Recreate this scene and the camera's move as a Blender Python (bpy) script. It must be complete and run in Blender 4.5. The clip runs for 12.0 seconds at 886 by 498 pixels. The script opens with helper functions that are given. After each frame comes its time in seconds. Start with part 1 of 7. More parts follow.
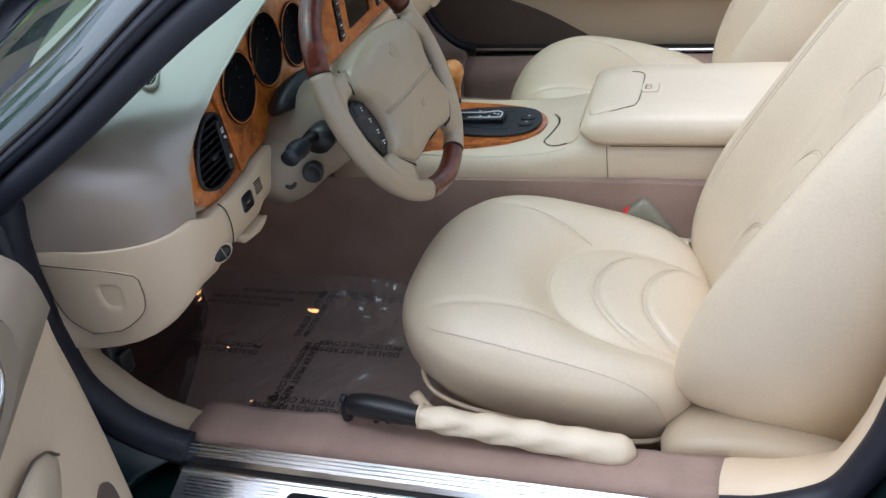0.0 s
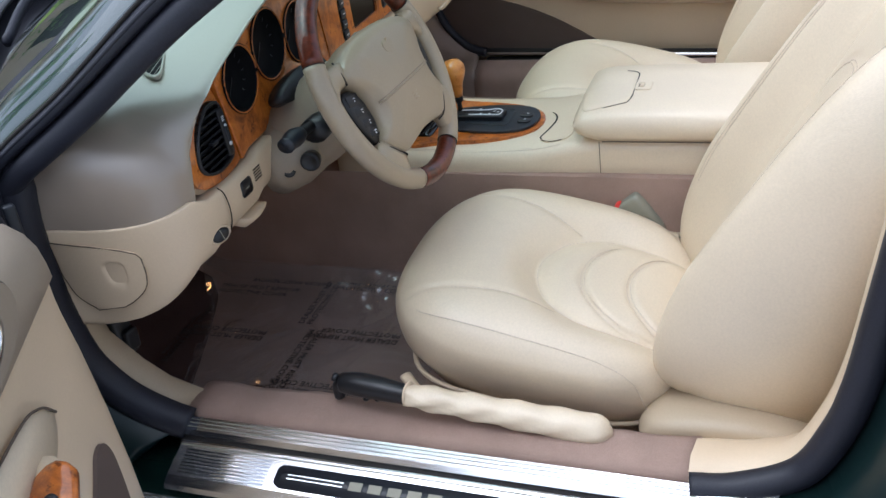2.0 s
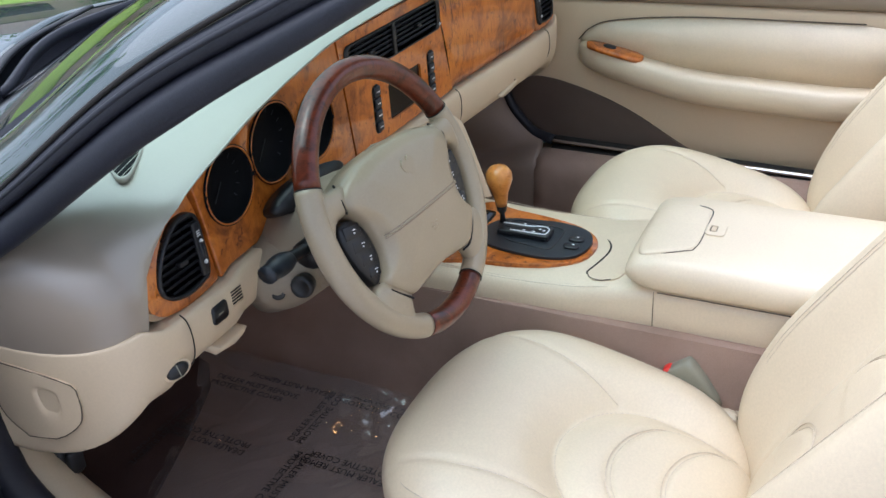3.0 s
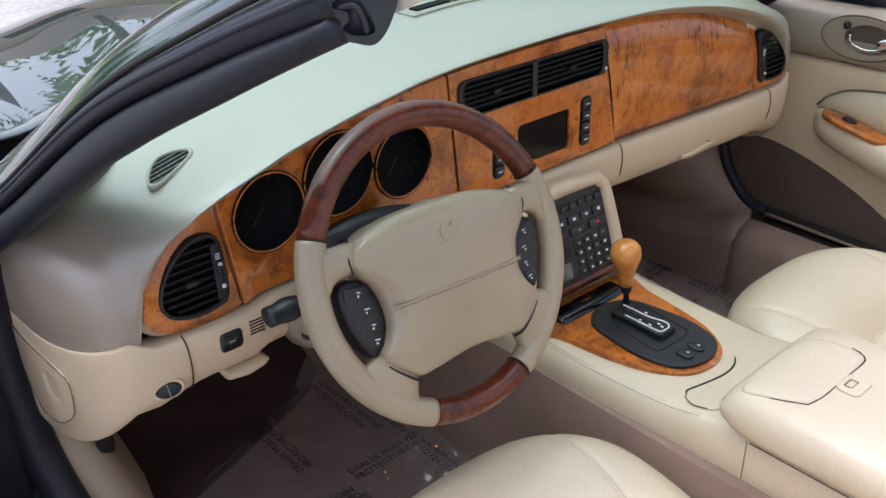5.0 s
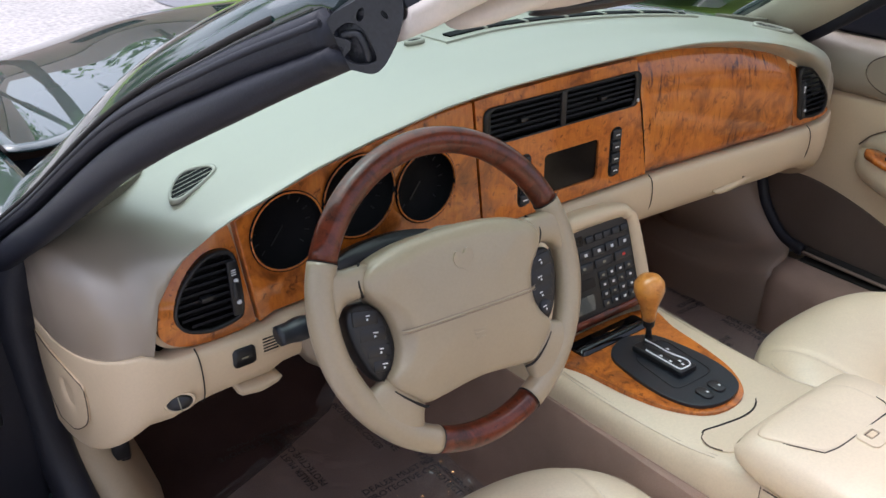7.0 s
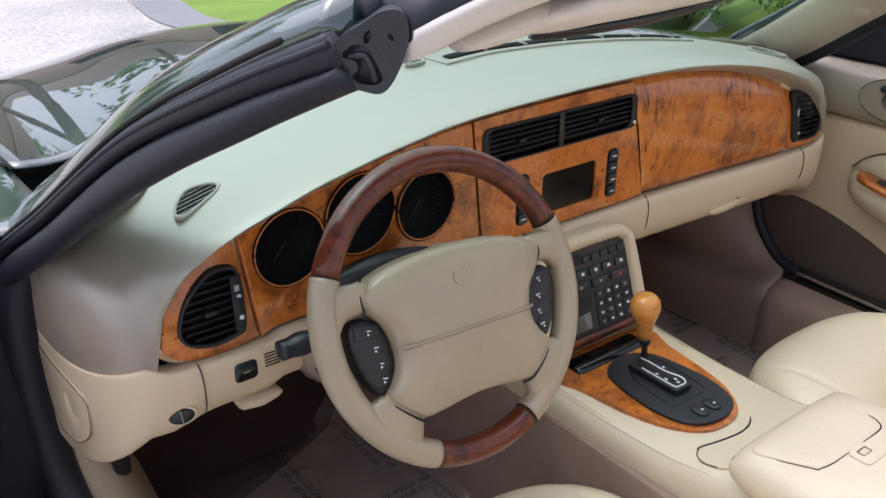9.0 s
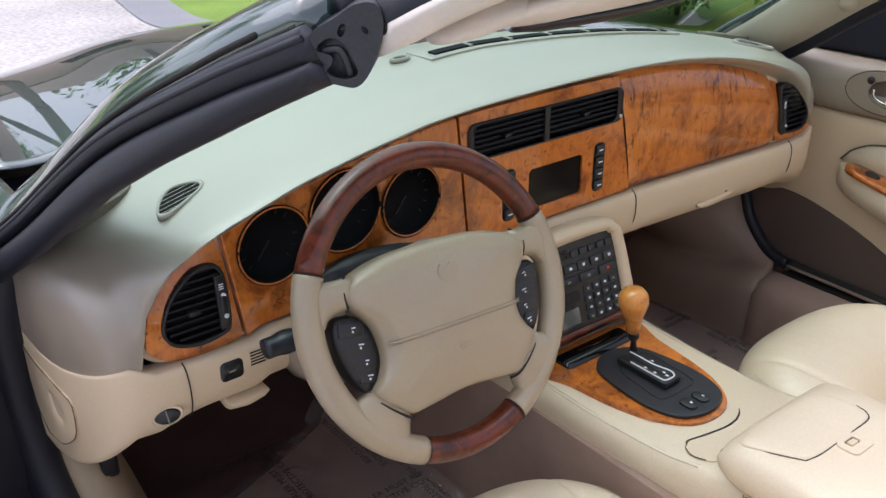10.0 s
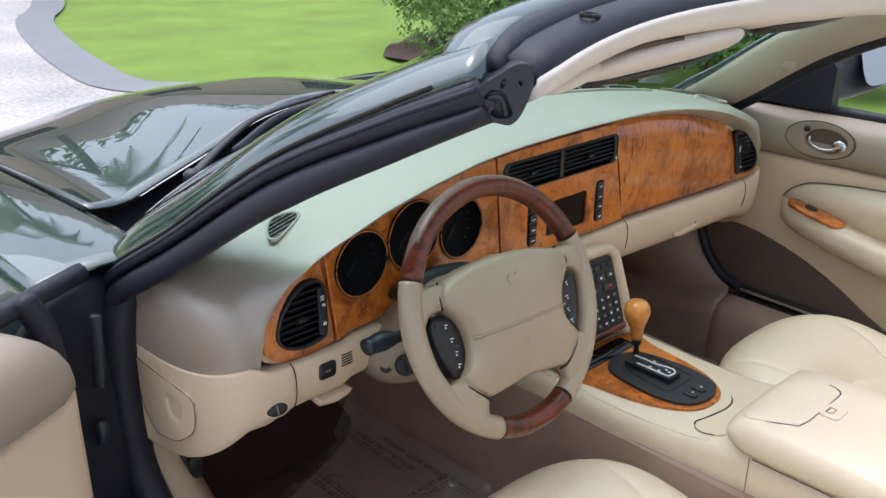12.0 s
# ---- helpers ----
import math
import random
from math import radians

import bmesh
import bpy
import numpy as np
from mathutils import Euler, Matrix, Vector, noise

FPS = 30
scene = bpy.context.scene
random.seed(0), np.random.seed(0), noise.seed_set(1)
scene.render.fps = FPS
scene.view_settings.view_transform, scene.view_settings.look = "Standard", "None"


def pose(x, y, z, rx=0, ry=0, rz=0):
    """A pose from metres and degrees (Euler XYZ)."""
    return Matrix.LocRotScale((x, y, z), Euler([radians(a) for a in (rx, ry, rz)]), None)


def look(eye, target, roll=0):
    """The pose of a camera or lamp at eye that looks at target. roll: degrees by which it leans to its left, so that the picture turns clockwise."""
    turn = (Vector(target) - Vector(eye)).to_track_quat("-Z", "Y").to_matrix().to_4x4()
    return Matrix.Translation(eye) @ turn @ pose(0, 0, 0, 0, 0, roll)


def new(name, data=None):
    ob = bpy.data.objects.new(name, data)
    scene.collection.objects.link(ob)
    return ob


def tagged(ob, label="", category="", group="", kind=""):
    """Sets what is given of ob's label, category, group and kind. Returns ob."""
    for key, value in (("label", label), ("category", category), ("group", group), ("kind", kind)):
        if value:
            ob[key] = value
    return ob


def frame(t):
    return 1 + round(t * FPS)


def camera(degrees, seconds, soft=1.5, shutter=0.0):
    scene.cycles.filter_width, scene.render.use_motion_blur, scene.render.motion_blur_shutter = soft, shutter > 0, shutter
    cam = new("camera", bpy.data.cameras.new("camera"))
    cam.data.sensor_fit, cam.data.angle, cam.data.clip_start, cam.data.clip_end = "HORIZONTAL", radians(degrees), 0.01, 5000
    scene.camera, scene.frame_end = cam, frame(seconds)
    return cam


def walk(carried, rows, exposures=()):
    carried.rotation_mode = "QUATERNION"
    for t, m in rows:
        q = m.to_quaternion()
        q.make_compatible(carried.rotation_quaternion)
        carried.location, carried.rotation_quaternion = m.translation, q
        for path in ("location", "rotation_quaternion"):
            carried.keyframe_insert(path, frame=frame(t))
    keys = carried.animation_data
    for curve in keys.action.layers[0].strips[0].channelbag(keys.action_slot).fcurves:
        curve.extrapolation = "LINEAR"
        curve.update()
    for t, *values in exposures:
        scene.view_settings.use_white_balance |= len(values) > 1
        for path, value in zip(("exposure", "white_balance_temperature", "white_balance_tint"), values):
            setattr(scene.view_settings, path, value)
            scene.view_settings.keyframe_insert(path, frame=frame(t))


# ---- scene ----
cam = camera(52.3, 12.0)
PATH = [
    (0, (-1.562, -0.027, 1.39), (0.014, 0.59, 0.324), -9.2),
    (0.5, (-1.603, -0.051, 1.403), (0.004, 0.554, 0.377), -8.7),
    (1, (-1.61, -0.049, 1.398), (-0.007, 0.593, 0.389), -8.5),
    (1.5, (-1.618, -0.066, 1.388), (-0.057, 0.653, 0.364), -9.0),
    (2, (-1.609, -0.109, 1.377), (-0.039, 0.578, 0.345), -9.6),
    (2.5, (-1.496, -0.087, 1.372), (0.066, 0.698, 0.4), -7.4),
    (3, (-1.309, -0.081, 1.399), (0.232, 0.755, 0.438), -4.6),
    (3.5, (-1.212, -0.225, 1.404), (0.206, 0.881, 0.528), -3.0),
    (5.5, (-0.951, -0.222, 1.403), (0.17, 1.139, 0.46), -1.4),
    (6, (-0.947, -0.245, 1.407), (0.152, 1.151, 0.488), -0.9),
    (6.5, (-0.954, -0.244, 1.412), (0.135, 1.172, 0.512), -0.7),
    (7, (-0.952, -0.244, 1.408), (0.126, 1.18, 0.507), -0.5),
    (9, (-0.967, -0.256, 1.413), (0.13, 1.178, 0.553), -0.0),
    (9.5, (-0.962, -0.258, 1.411), (0.157, 1.154, 0.541), 0.7),
    (10, (-0.956, -0.262, 1.408), (0.149, 1.165, 0.545), -0.6),
    (10.5, (-0.999, -0.282, 1.413), (0.096, 1.16, 0.563), -1.5),
    (11, (-1.161, -0.305, 1.432), (0.051, 1.08, 0.649), -0.1),
    (11.5, (-1.257, -0.309, 1.445), (0.004, 1.045, 0.686), 0.2),
    (12, (-1.266, -0.304, 1.451), (0.022, 1.033, 0.705), 0.6),
]
EXPOSURES = [(0.0, 0.59, 5500, 11), (2.5, 0.70, 5500, 11), (3.0, 0.93, 5500, 11), (3.5, 0.98, 5550, 13), (5.5, 0.85, 5850, 16), (10.0, 0.87, 5950, 17), (11.0, 0.88, 5900, 16), (12.0, 0.87, 5850, 12)]
walk(cam, [(t, look(eye, target, roll)) for t, eye, target, roll in PATH], EXPOSURES)

# ---- world, sun and exposure ----
world = bpy.data.worlds.new("overcast_sky")
scene.world = world
world.use_nodes = True
wn, wl = world.node_tree.nodes, world.node_tree.links
sky = wn.new("ShaderNodeTexSky")
sky.sky_type, sky.sun_disc = "NISHITA", False
sky.sun_elevation, sky.sun_rotation = radians(72), radians(-18)
sky.dust_density, sky.air_density = 4.0, 1.0
haze = wn.new("ShaderNodeHueSaturation")
haze.inputs["Saturation"].default_value = 0.34
wl.new(sky.outputs[0], haze.inputs["Color"])
wl.new(haze.outputs[0], wn["Background"].inputs["Color"])
wn["Background"].inputs["Strength"].default_value = 0.15
sun = new("sun", bpy.data.lights.new("sun", "SUN"))
sun.data.energy, sun.data.angle, sun.data.color = 0.9, radians(100), (1.0, 0.97, 0.93)
sun.matrix_world = look((-1.0, 3.4, 10), (0, 0.4, 0.5))

# ---- helpers of this scene ----
C0 = -0.012                                   # the car's middle


def part(name, bm, material, parent=None, label="", smooth=True, tags=None):
    me = bpy.data.meshes.new(name)
    bm.normal_update()
    bm.to_mesh(me)
    bm.free()
    me.materials.append(material)
    if smooth:
        for p in me.polygons:
            p.use_smooth = True
    ob = new(name, me)
    if parent:
        ob.parent = parent
    if label:
        tagged(ob, label)
    if tags:
        tagged(ob, *tags)
    return ob


def thing(name, m, label, category, group="", kind=""):
    ob = new(name)
    ob.matrix_basis = m
    ob.empty_display_size = 0.05
    return tagged(ob, label, category, group, kind)


def crisp(ob, width=0.002, segments=2, angle=35):
    """Rounded edges on a hard-edged part."""
    b = ob.modifiers.new("round", "BEVEL")
    b.width, b.segments, b.limit_method, b.angle_limit = width, segments, "ANGLE", radians(angle)
    b.harden_normals = False
    w = ob.modifiers.new("normals", "WEIGHTED_NORMAL")
    w.keep_sharp = False
    return ob


def grid(bm, rows, close_u=False, close_v=False):
    """Faces over rows of points; close_u joins each row's ends, close_v the last row to the first."""
    vs = [[bm.verts.new(p) for p in r] for r in rows]
    n, m = len(vs), len(vs[0])
    for i in range(n if close_v else n - 1):
        for j in range(m if close_u else m - 1):
            a, b = vs[i], vs[(i + 1) % n]
            q = (a[j], a[(j + 1) % m], b[(j + 1) % m], b[j])
            if len(set(q)) == 4:
                try:
                    bm.faces.new(q)
                except ValueError:
                    pass
    return vs


def loft(rows, close_u=True, close_v=False, caps=True):
    bm = bmesh.new()
    vs = grid(bm, rows, close_u, close_v)
    if caps and close_u and not close_v:
        bm.faces.new(vs[0])
        bm.faces.new(list(reversed(vs[-1])))
    bmesh.ops.recalc_face_normals(bm, faces=bm.faces)
    return bm


def smooth_path(points, n=8, closed=False):
    """Catmull-Rom through the points."""
    P = [Vector(p) for p in points]
    if closed:
        P = [P[-1]] + P + [P[0], P[1]]
    else:
        P = [2 * P[0] - P[1]] + P + [2 * P[-1] - P[-2]]
    out = []
    for i in range(1, len(P) - 2):
        a, b, c, d = P[i - 1:i + 3]
        for k in range(n):
            t = k / n
            out.append(0.5 * (2 * b + (c - a) * t + (2 * a - 5 * b + 4 * c - d) * t * t + (3 * b - a - 3 * c + d) * t ** 3))
    if not closed:
        out.append(P[-2])
    return out


def tube(points, radius, n=6, sides=10, closed=False, flat=1.0, up=(0, 0, 1), taper=None):
    """A tube along a smooth path; flat squeezes it along up."""
    pts = smooth_path(points, n, closed) if n else [Vector(p) for p in points]
    rows = []
    for i, p in enumerate(pts):
        if closed:
            t = pts[(i + 1) % len(pts)] - pts[i - 1]
        else:
            t = pts[min(i + 1, len(pts) - 1)] - pts[max(i - 1, 0)]
        t.normalize()
        side = t.cross(Vector(up))
        side = side.normalized() if side.length > 1e-4 else t.orthogonal().normalized()
        v = side.cross(t)
        r = radius * (taper(i / (len(pts) - 1)) if taper else 1)
        rows.append([p + side * (r * math.cos(a)) + v * (r * flat * math.sin(a)) for a in [2 * math.pi * k / sides for k in range(sides)]])
    return loft(rows, True, closed)


def slab(outline, depth, holes=(), m=Matrix()):
    """A plate of the outline (x, y), from z = 0 down to -depth, with real holes, laid by m."""
    bm = bmesh.new()
    edges = []
    for loop in (outline, *holes):
        vs = [bm.verts.new((x, y, 0)) for x, y in loop]
        edges += [bm.edges.new((vs[i], vs[(i + 1) % len(vs)])) for i in range(len(vs))]
    bmesh.ops.triangle_fill(bm, edges=edges, use_beauty=True, use_dissolve=False)
    for f in bm.faces:
        if f.normal.z < 0:
            f.normal_flip()
    r = bmesh.ops.extrude_face_region(bm, geom=bm.faces[:])
    bmesh.ops.translate(bm, verts=[v for v in r["geom"] if isinstance(v, bmesh.types.BMVert)], vec=(0, 0, -depth))
    bmesh.ops.recalc_face_normals(bm, faces=bm.faces)
    bm.transform(m)
    return bm


def rounded(w, h, r, n=5, cx=0.0, cy=0.0):
    """The outline of a rounded rectangle."""
    out = []
    for k, (sx, sy) in enumerate(((1, 1), (-1, 1), (-1, -1), (1, -1))):
        for i in range(n + 1):
            a = math.pi / 2 * (k + i / n)
            out.append((cx + sx * (w / 2 - r) + r * math.cos(a), cy + sy * (h / 2 - r) + r * math.sin(a)))
    return out


def ellipse(a, b, n=40, cx=0.0, cy=0.0, turn=0.0):
    c, s = math.cos(turn), math.sin(turn)
    return [(cx + a * math.cos(t) * c - b * math.sin(t) * s, cy + a * math.cos(t) * s + b * math.sin(t) * c) for t in [2 * math.pi * k / n for k in range(n)]]


def curve2(points, n=6):
    """A closed smooth outline through (x, y) points."""
    return [(p.x, p.y) for p in smooth_path([(x, y, 0) for x, y in points], n, True)]


def brick(w, d, h, m=Matrix(), r=0.0, seg=2):
    """A box centred on its base, rounded by r."""
    bm = bmesh.new()
    bmesh.ops.create_cube(bm, size=1, matrix=m @ Matrix.Translation((0, 0, h / 2)) @ Matrix.Diagonal((w, d, h, 1)))
    if r:
        bmesh.ops.bevel(bm, geom=bm.edges[:], offset=r, segments=seg, profile=0.5, affect="EDGES")
    return bm


def spin(profile, m=Matrix(), sides=24):
    """A turned form: profile of (radius, height) about z."""
    rows = [[m @ Vector((max(r, 1e-4) * math.cos(a), max(r, 1e-4) * math.sin(a), z)) for a in [2 * math.pi * k / sides for k in range(sides)]] for r, z in profile]
    return loft(rows)


def pillow(hw, hl, top, n=90, power=4.5, fall=3.0, skirt=0.0):
    """A stuffed form over a rounded rectangle: top(s, t) gives its height, which falls to 0 at the rim; skirt drops the rim."""
    rows = []
    for j in range(n + 1):
        row = []
        for i in range(n + 1):
            s, t = math.sin((2 * i / n - 1) * math.pi / 2 * 0.98) / math.sin(math.pi / 2 * 0.98), math.sin((2 * j / n - 1) * math.pi / 2 * 0.98) / math.sin(math.pi / 2 * 0.98)
            g = (abs(s) ** power + abs(t) ** power) ** (1 / power)
            k = max(abs(s), abs(t)) / g if g > 1e-6 else 1
            s, t = s * k, t * k
            r = min(1.0, (abs(s) ** power + abs(t) ** power) ** (1 / power))
            row.append((hw * s, hl * t, top(s, t) * max(0.0, 1 - r ** (fall * 2.5)) ** (1 / 2.4)))
        rows.append(row)
    bm = bmesh.new()
    vs = grid(bm, rows)
    rim = vs[0] + [r[-1] for r in vs[1:]] + list(reversed(vs[-1][:-1])) + [r[0] for r in reversed(vs[1:-1])]
    low = [bm.verts.new((v.co.x * 0.96, v.co.y * 0.97, v.co.z - skirt)) for v in rim]
    for i in range(len(rim)):
        bm.faces.new((rim[i], rim[(i + 1) % len(rim)], low[(i + 1) % len(rim)], low[i]))
    bm.faces.new(low)
    bmesh.ops.recalc_face_normals(bm, faces=bm.faces)
    return bm


def lettering(name, text, size, m, material, parent, depth=0.0004, align="LEFT"):
    """Words as a mesh, in the built-in font."""
    cu = bpy.data.curves.new(name, "FONT")
    cu.body, cu.size, cu.extrude, cu.align_x = text, size, depth, align
    cu.resolution_u = 2
    tmp = bpy.data.objects.new(name, cu)
    scene.collection.objects.link(tmp)
    bpy.context.view_layer.update()
    me = bpy.data.meshes.new_from_object(tmp.evaluated_get(bpy.context.evaluated_depsgraph_get()))
    bpy.data.objects.remove(tmp)
    me.transform(m)
    me.materials.clear()
    me.materials.append(material)
    ob = new(name, me)
    ob.parent = parent
    return ob


# ---- materials ----
def material(name, colour, rough=0.5, metal=0.0, coat=0.0, spec=0.5, vary=0.12, scale=6.0, fine=300.0, bump=0.0, bump_scale=400.0, rough_vary=0.08, sheen=0.0, stretch=(1, 1, 1), crease=0.0):
    """A surface with mottling at two scales, uneven gloss and fine relief."""
    mt = bpy.data.materials.new(name)
    mt.use_nodes = True
    nt = mt.node_tree
    n, l = nt.nodes, nt.links
    bsdf = n["Principled BSDF"]
    co = n.new("ShaderNodeTexCoord")
    mp = n.new("ShaderNodeMapping")
    mp.inputs["Scale"].default_value = stretch
    l.new(co.outputs["Object"], mp.inputs[0])
    a, b = n.new("ShaderNodeTexNoise"), n.new("ShaderNodeTexNoise")
    a.inputs["Scale"].default_value, a.inputs["Detail"].default_value = scale, 4
    b.inputs["Scale"].default_value, b.inputs["Detail"].default_value = fine, 2
    for t in (a, b):
        l.new(mp.outputs[0], t.inputs["Vector"])
    mix = n.new("ShaderNodeMath")
    mix.operation = "MULTIPLY_ADD"
    mix.inputs[1].default_value = 0.5
    l.new(b.outputs[0], mix.inputs[0])
    half = n.new("ShaderNodeMath")
    half.operation = "MULTIPLY"
    half.inputs[1].default_value = 0.5
    l.new(a.outputs[0], half.inputs[0])
    l.new(half.outputs[0], mix.inputs[2])
    ramp = n.new("ShaderNodeValToRGB")
    ramp.color_ramp.elements[0].position, ramp.color_ramp.elements[1].position = 0.3, 0.7
    ramp.color_ramp.elements[0].color = (*[c * (1 - vary) for c in colour], 1)
    ramp.color_ramp.elements[1].color = (*[min(1, c * (1 + vary)) for c in colour], 1)
    l.new(mix.outputs[0], ramp.inputs[0])
    l.new(ramp.outputs[0], bsdf.inputs["Base Color"])
    rr = n.new("ShaderNodeMapRange")
    rr.inputs["To Min"].default_value, rr.inputs["To Max"].default_value = max(0.02, rough - rough_vary), min(1, rough + rough_vary)
    l.new(a.outputs[0], rr.inputs[0])
    l.new(rr.outputs[0], bsdf.inputs["Roughness"])
    bsdf.inputs["Metallic"].default_value = metal
    bsdf.inputs["Coat Weight"].default_value = coat
    bsdf.inputs["Coat Roughness"].default_value = 0.04
    bsdf.inputs["Specular IOR Level"].default_value = spec
    if sheen:
        bsdf.inputs["Sheen Weight"].default_value = sheen
    if bump:
        v = n.new("ShaderNodeTexVoronoi")
        v.inputs["Scale"].default_value = bump_scale
        l.new(mp.outputs[0], v.inputs["Vector"])
        bp = n.new("ShaderNodeBump")
        bp.inputs["Strength"].default_value, bp.inputs["Distance"].default_value = bump, 0.001
        l.new(v.outputs["Distance"], bp.inputs["Height"])
        l.new(bp.outputs[0], bsdf.inputs["Normal"])
        if crease:
            w, cb = n.new("ShaderNodeTexNoise"), n.new("ShaderNodeBump")
            w.inputs["Scale"].default_value, w.inputs["Detail"].default_value, w.inputs["Distortion"].default_value = 17.0, 3, 0.8
            l.new(mp.outputs[0], w.inputs["Vector"])
            cb.inputs["Strength"].default_value, cb.inputs["Distance"].default_value = crease, 0.02
            l.new(w.outputs[0], cb.inputs["Height"])
            l.new(cb.outputs[0], bp.inputs["Normal"])
    return mt


def burl(name, light, dark, scale=9.0, coat=1.0, stretch=(1, 1, 1), flame=0.0, depth=1.0):
    """Lacquered burr walnut: soft mottling, small dark eyes and, with flame, gathered dark streaks, under a clear coat."""
    mt = bpy.data.materials.new(name)
    mt.use_nodes = True
    n, l = mt.node_tree.nodes, mt.node_tree.links
    bsdf = n["Principled BSDF"]
    co, mp = n.new("ShaderNodeTexCoord"), n.new("ShaderNodeMapping")
    mp.inputs["Scale"].default_value = stretch
    l.new(co.outputs["Object"], mp.inputs[0])

    def noise(k, detail, rough=0.55, bend=0.0, src=mp):
        t = n.new("ShaderNodeTexNoise")
        t.inputs["Scale"].default_value, t.inputs["Detail"].default_value = scale * k, detail
        t.inputs["Roughness"].default_value, t.inputs["Distortion"].default_value = rough, bend
        l.new(src.outputs[0], t.inputs["Vector"])
        return t

    def ramp(src, stops):
        r = n.new("ShaderNodeValToRGB")
        e = r.color_ramp.elements
        e[0].position, e[0].color = stops[0][0], (*stops[0][1], 1)
        e[1].position, e[1].color = stops[-1][0], (*stops[-1][1], 1)
        for p, c in stops[1:-1]:
            e.new(p).color = (*c, 1)
        l.new(src, r.inputs[0])
        return r

    def blend(kind, fac, a, b):
        m = n.new("ShaderNodeMixRGB")
        m.blend_type = kind
        if isinstance(fac, float):
            m.inputs[0].default_value = fac
        else:
            l.new(fac, m.inputs[0])
        l.new(a, m.inputs[1])
        l.new(b, m.inputs[2])
        return m.outputs[0]

    broad, cloud = noise(0.55, 3), noise(2.6, 7, 0.62, 0.9)
    mixed = n.new("ShaderNodeMath")
    mixed.operation, mixed.inputs[1].default_value = "MULTIPLY_ADD", 0.55
    halfb = n.new("ShaderNodeMath")
    halfb.operation, halfb.inputs[1].default_value = "MULTIPLY", 0.45
    l.new(broad.outputs[0], halfb.inputs[0])
    l.new(cloud.outputs[0], mixed.inputs[0])
    l.new(halfb.outputs[0], mixed.inputs[2])
    mid = tuple(a * .55 + b * .45 for a, b in zip(light, dark))
    pale = tuple(min(1.0, c * k) for c, k in zip(light, (1.14, 1.26, 1.35)))
    col = ramp(mixed.outputs[0], ((0.34, tuple(a * .25 + b * .75 for a, b in zip(light, dark))), (0.42, mid), (0.50, light), (0.60, pale))).outputs[0]
    eyes = ramp(noise(7.0, 3, 0.6, 0.6).outputs[0], ((0.30, (0.32, 0.26, 0.24)), (0.40, (1, 1, 1)))).outputs[0]
    col = blend("MULTIPLY", 0.75 * depth, col, eyes)
    fibre = n.new("ShaderNodeMapping")
    fibre.inputs["Scale"].default_value = (3.0, 3.0, 0.5)
    l.new(mp.outputs[0], fibre.inputs[0])
    grain = ramp(noise(6.0, 4, 0.6, 0.4, fibre).outputs[0], ((0.35, (0.72, 0.66, 0.62)), (0.60, (1, 1, 1)))).outputs[0]
    col = blend("MULTIPLY", 0.45 * depth, col, grain)
    if flame:
        up = n.new("ShaderNodeMapping")
        up.inputs["Scale"].default_value = (1.7, 1.0, 0.55)
        up.inputs["Rotation"].default_value = (0, radians(14), 0)
        l.new(mp.outputs[0], up.inputs[0])
        streak = ramp(noise(3.4, 6, 0.66, 1.6, up).outputs[0], ((0.36, (1, 1, 1)), (0.47, (0, 0, 0)))).outputs[0]
        patch = ramp(noise(0.75, 2).outputs[0], ((0.46, (0, 0, 0)), (0.60, (1, 1, 1)))).outputs[0]
        m = n.new("ShaderNodeMath")
        m.operation = "MULTIPLY"
        l.new(streak, m.inputs[0])
        l.new(patch, m.inputs[1])
        m2 = n.new("ShaderNodeMath")
        m2.operation, m2.inputs[1].default_value = "MULTIPLY", flame
        l.new(m.outputs[0], m2.inputs[0])
        tint = n.new("ShaderNodeRGB")
        tint.outputs[0].default_value = (*dark, 1)
        col = blend("MIX", m2.outputs[0], col, tint.outputs[0])
    l.new(col, bsdf.inputs["Base Color"])
    bsdf.inputs["Roughness"].default_value = 0.4
    bsdf.inputs["Specular IOR Level"].default_value = 0.2
    bsdf.inputs["Coat Weight"].default_value = coat
    bsdf.inputs["Coat Roughness"].default_value = 0.04
    return mt


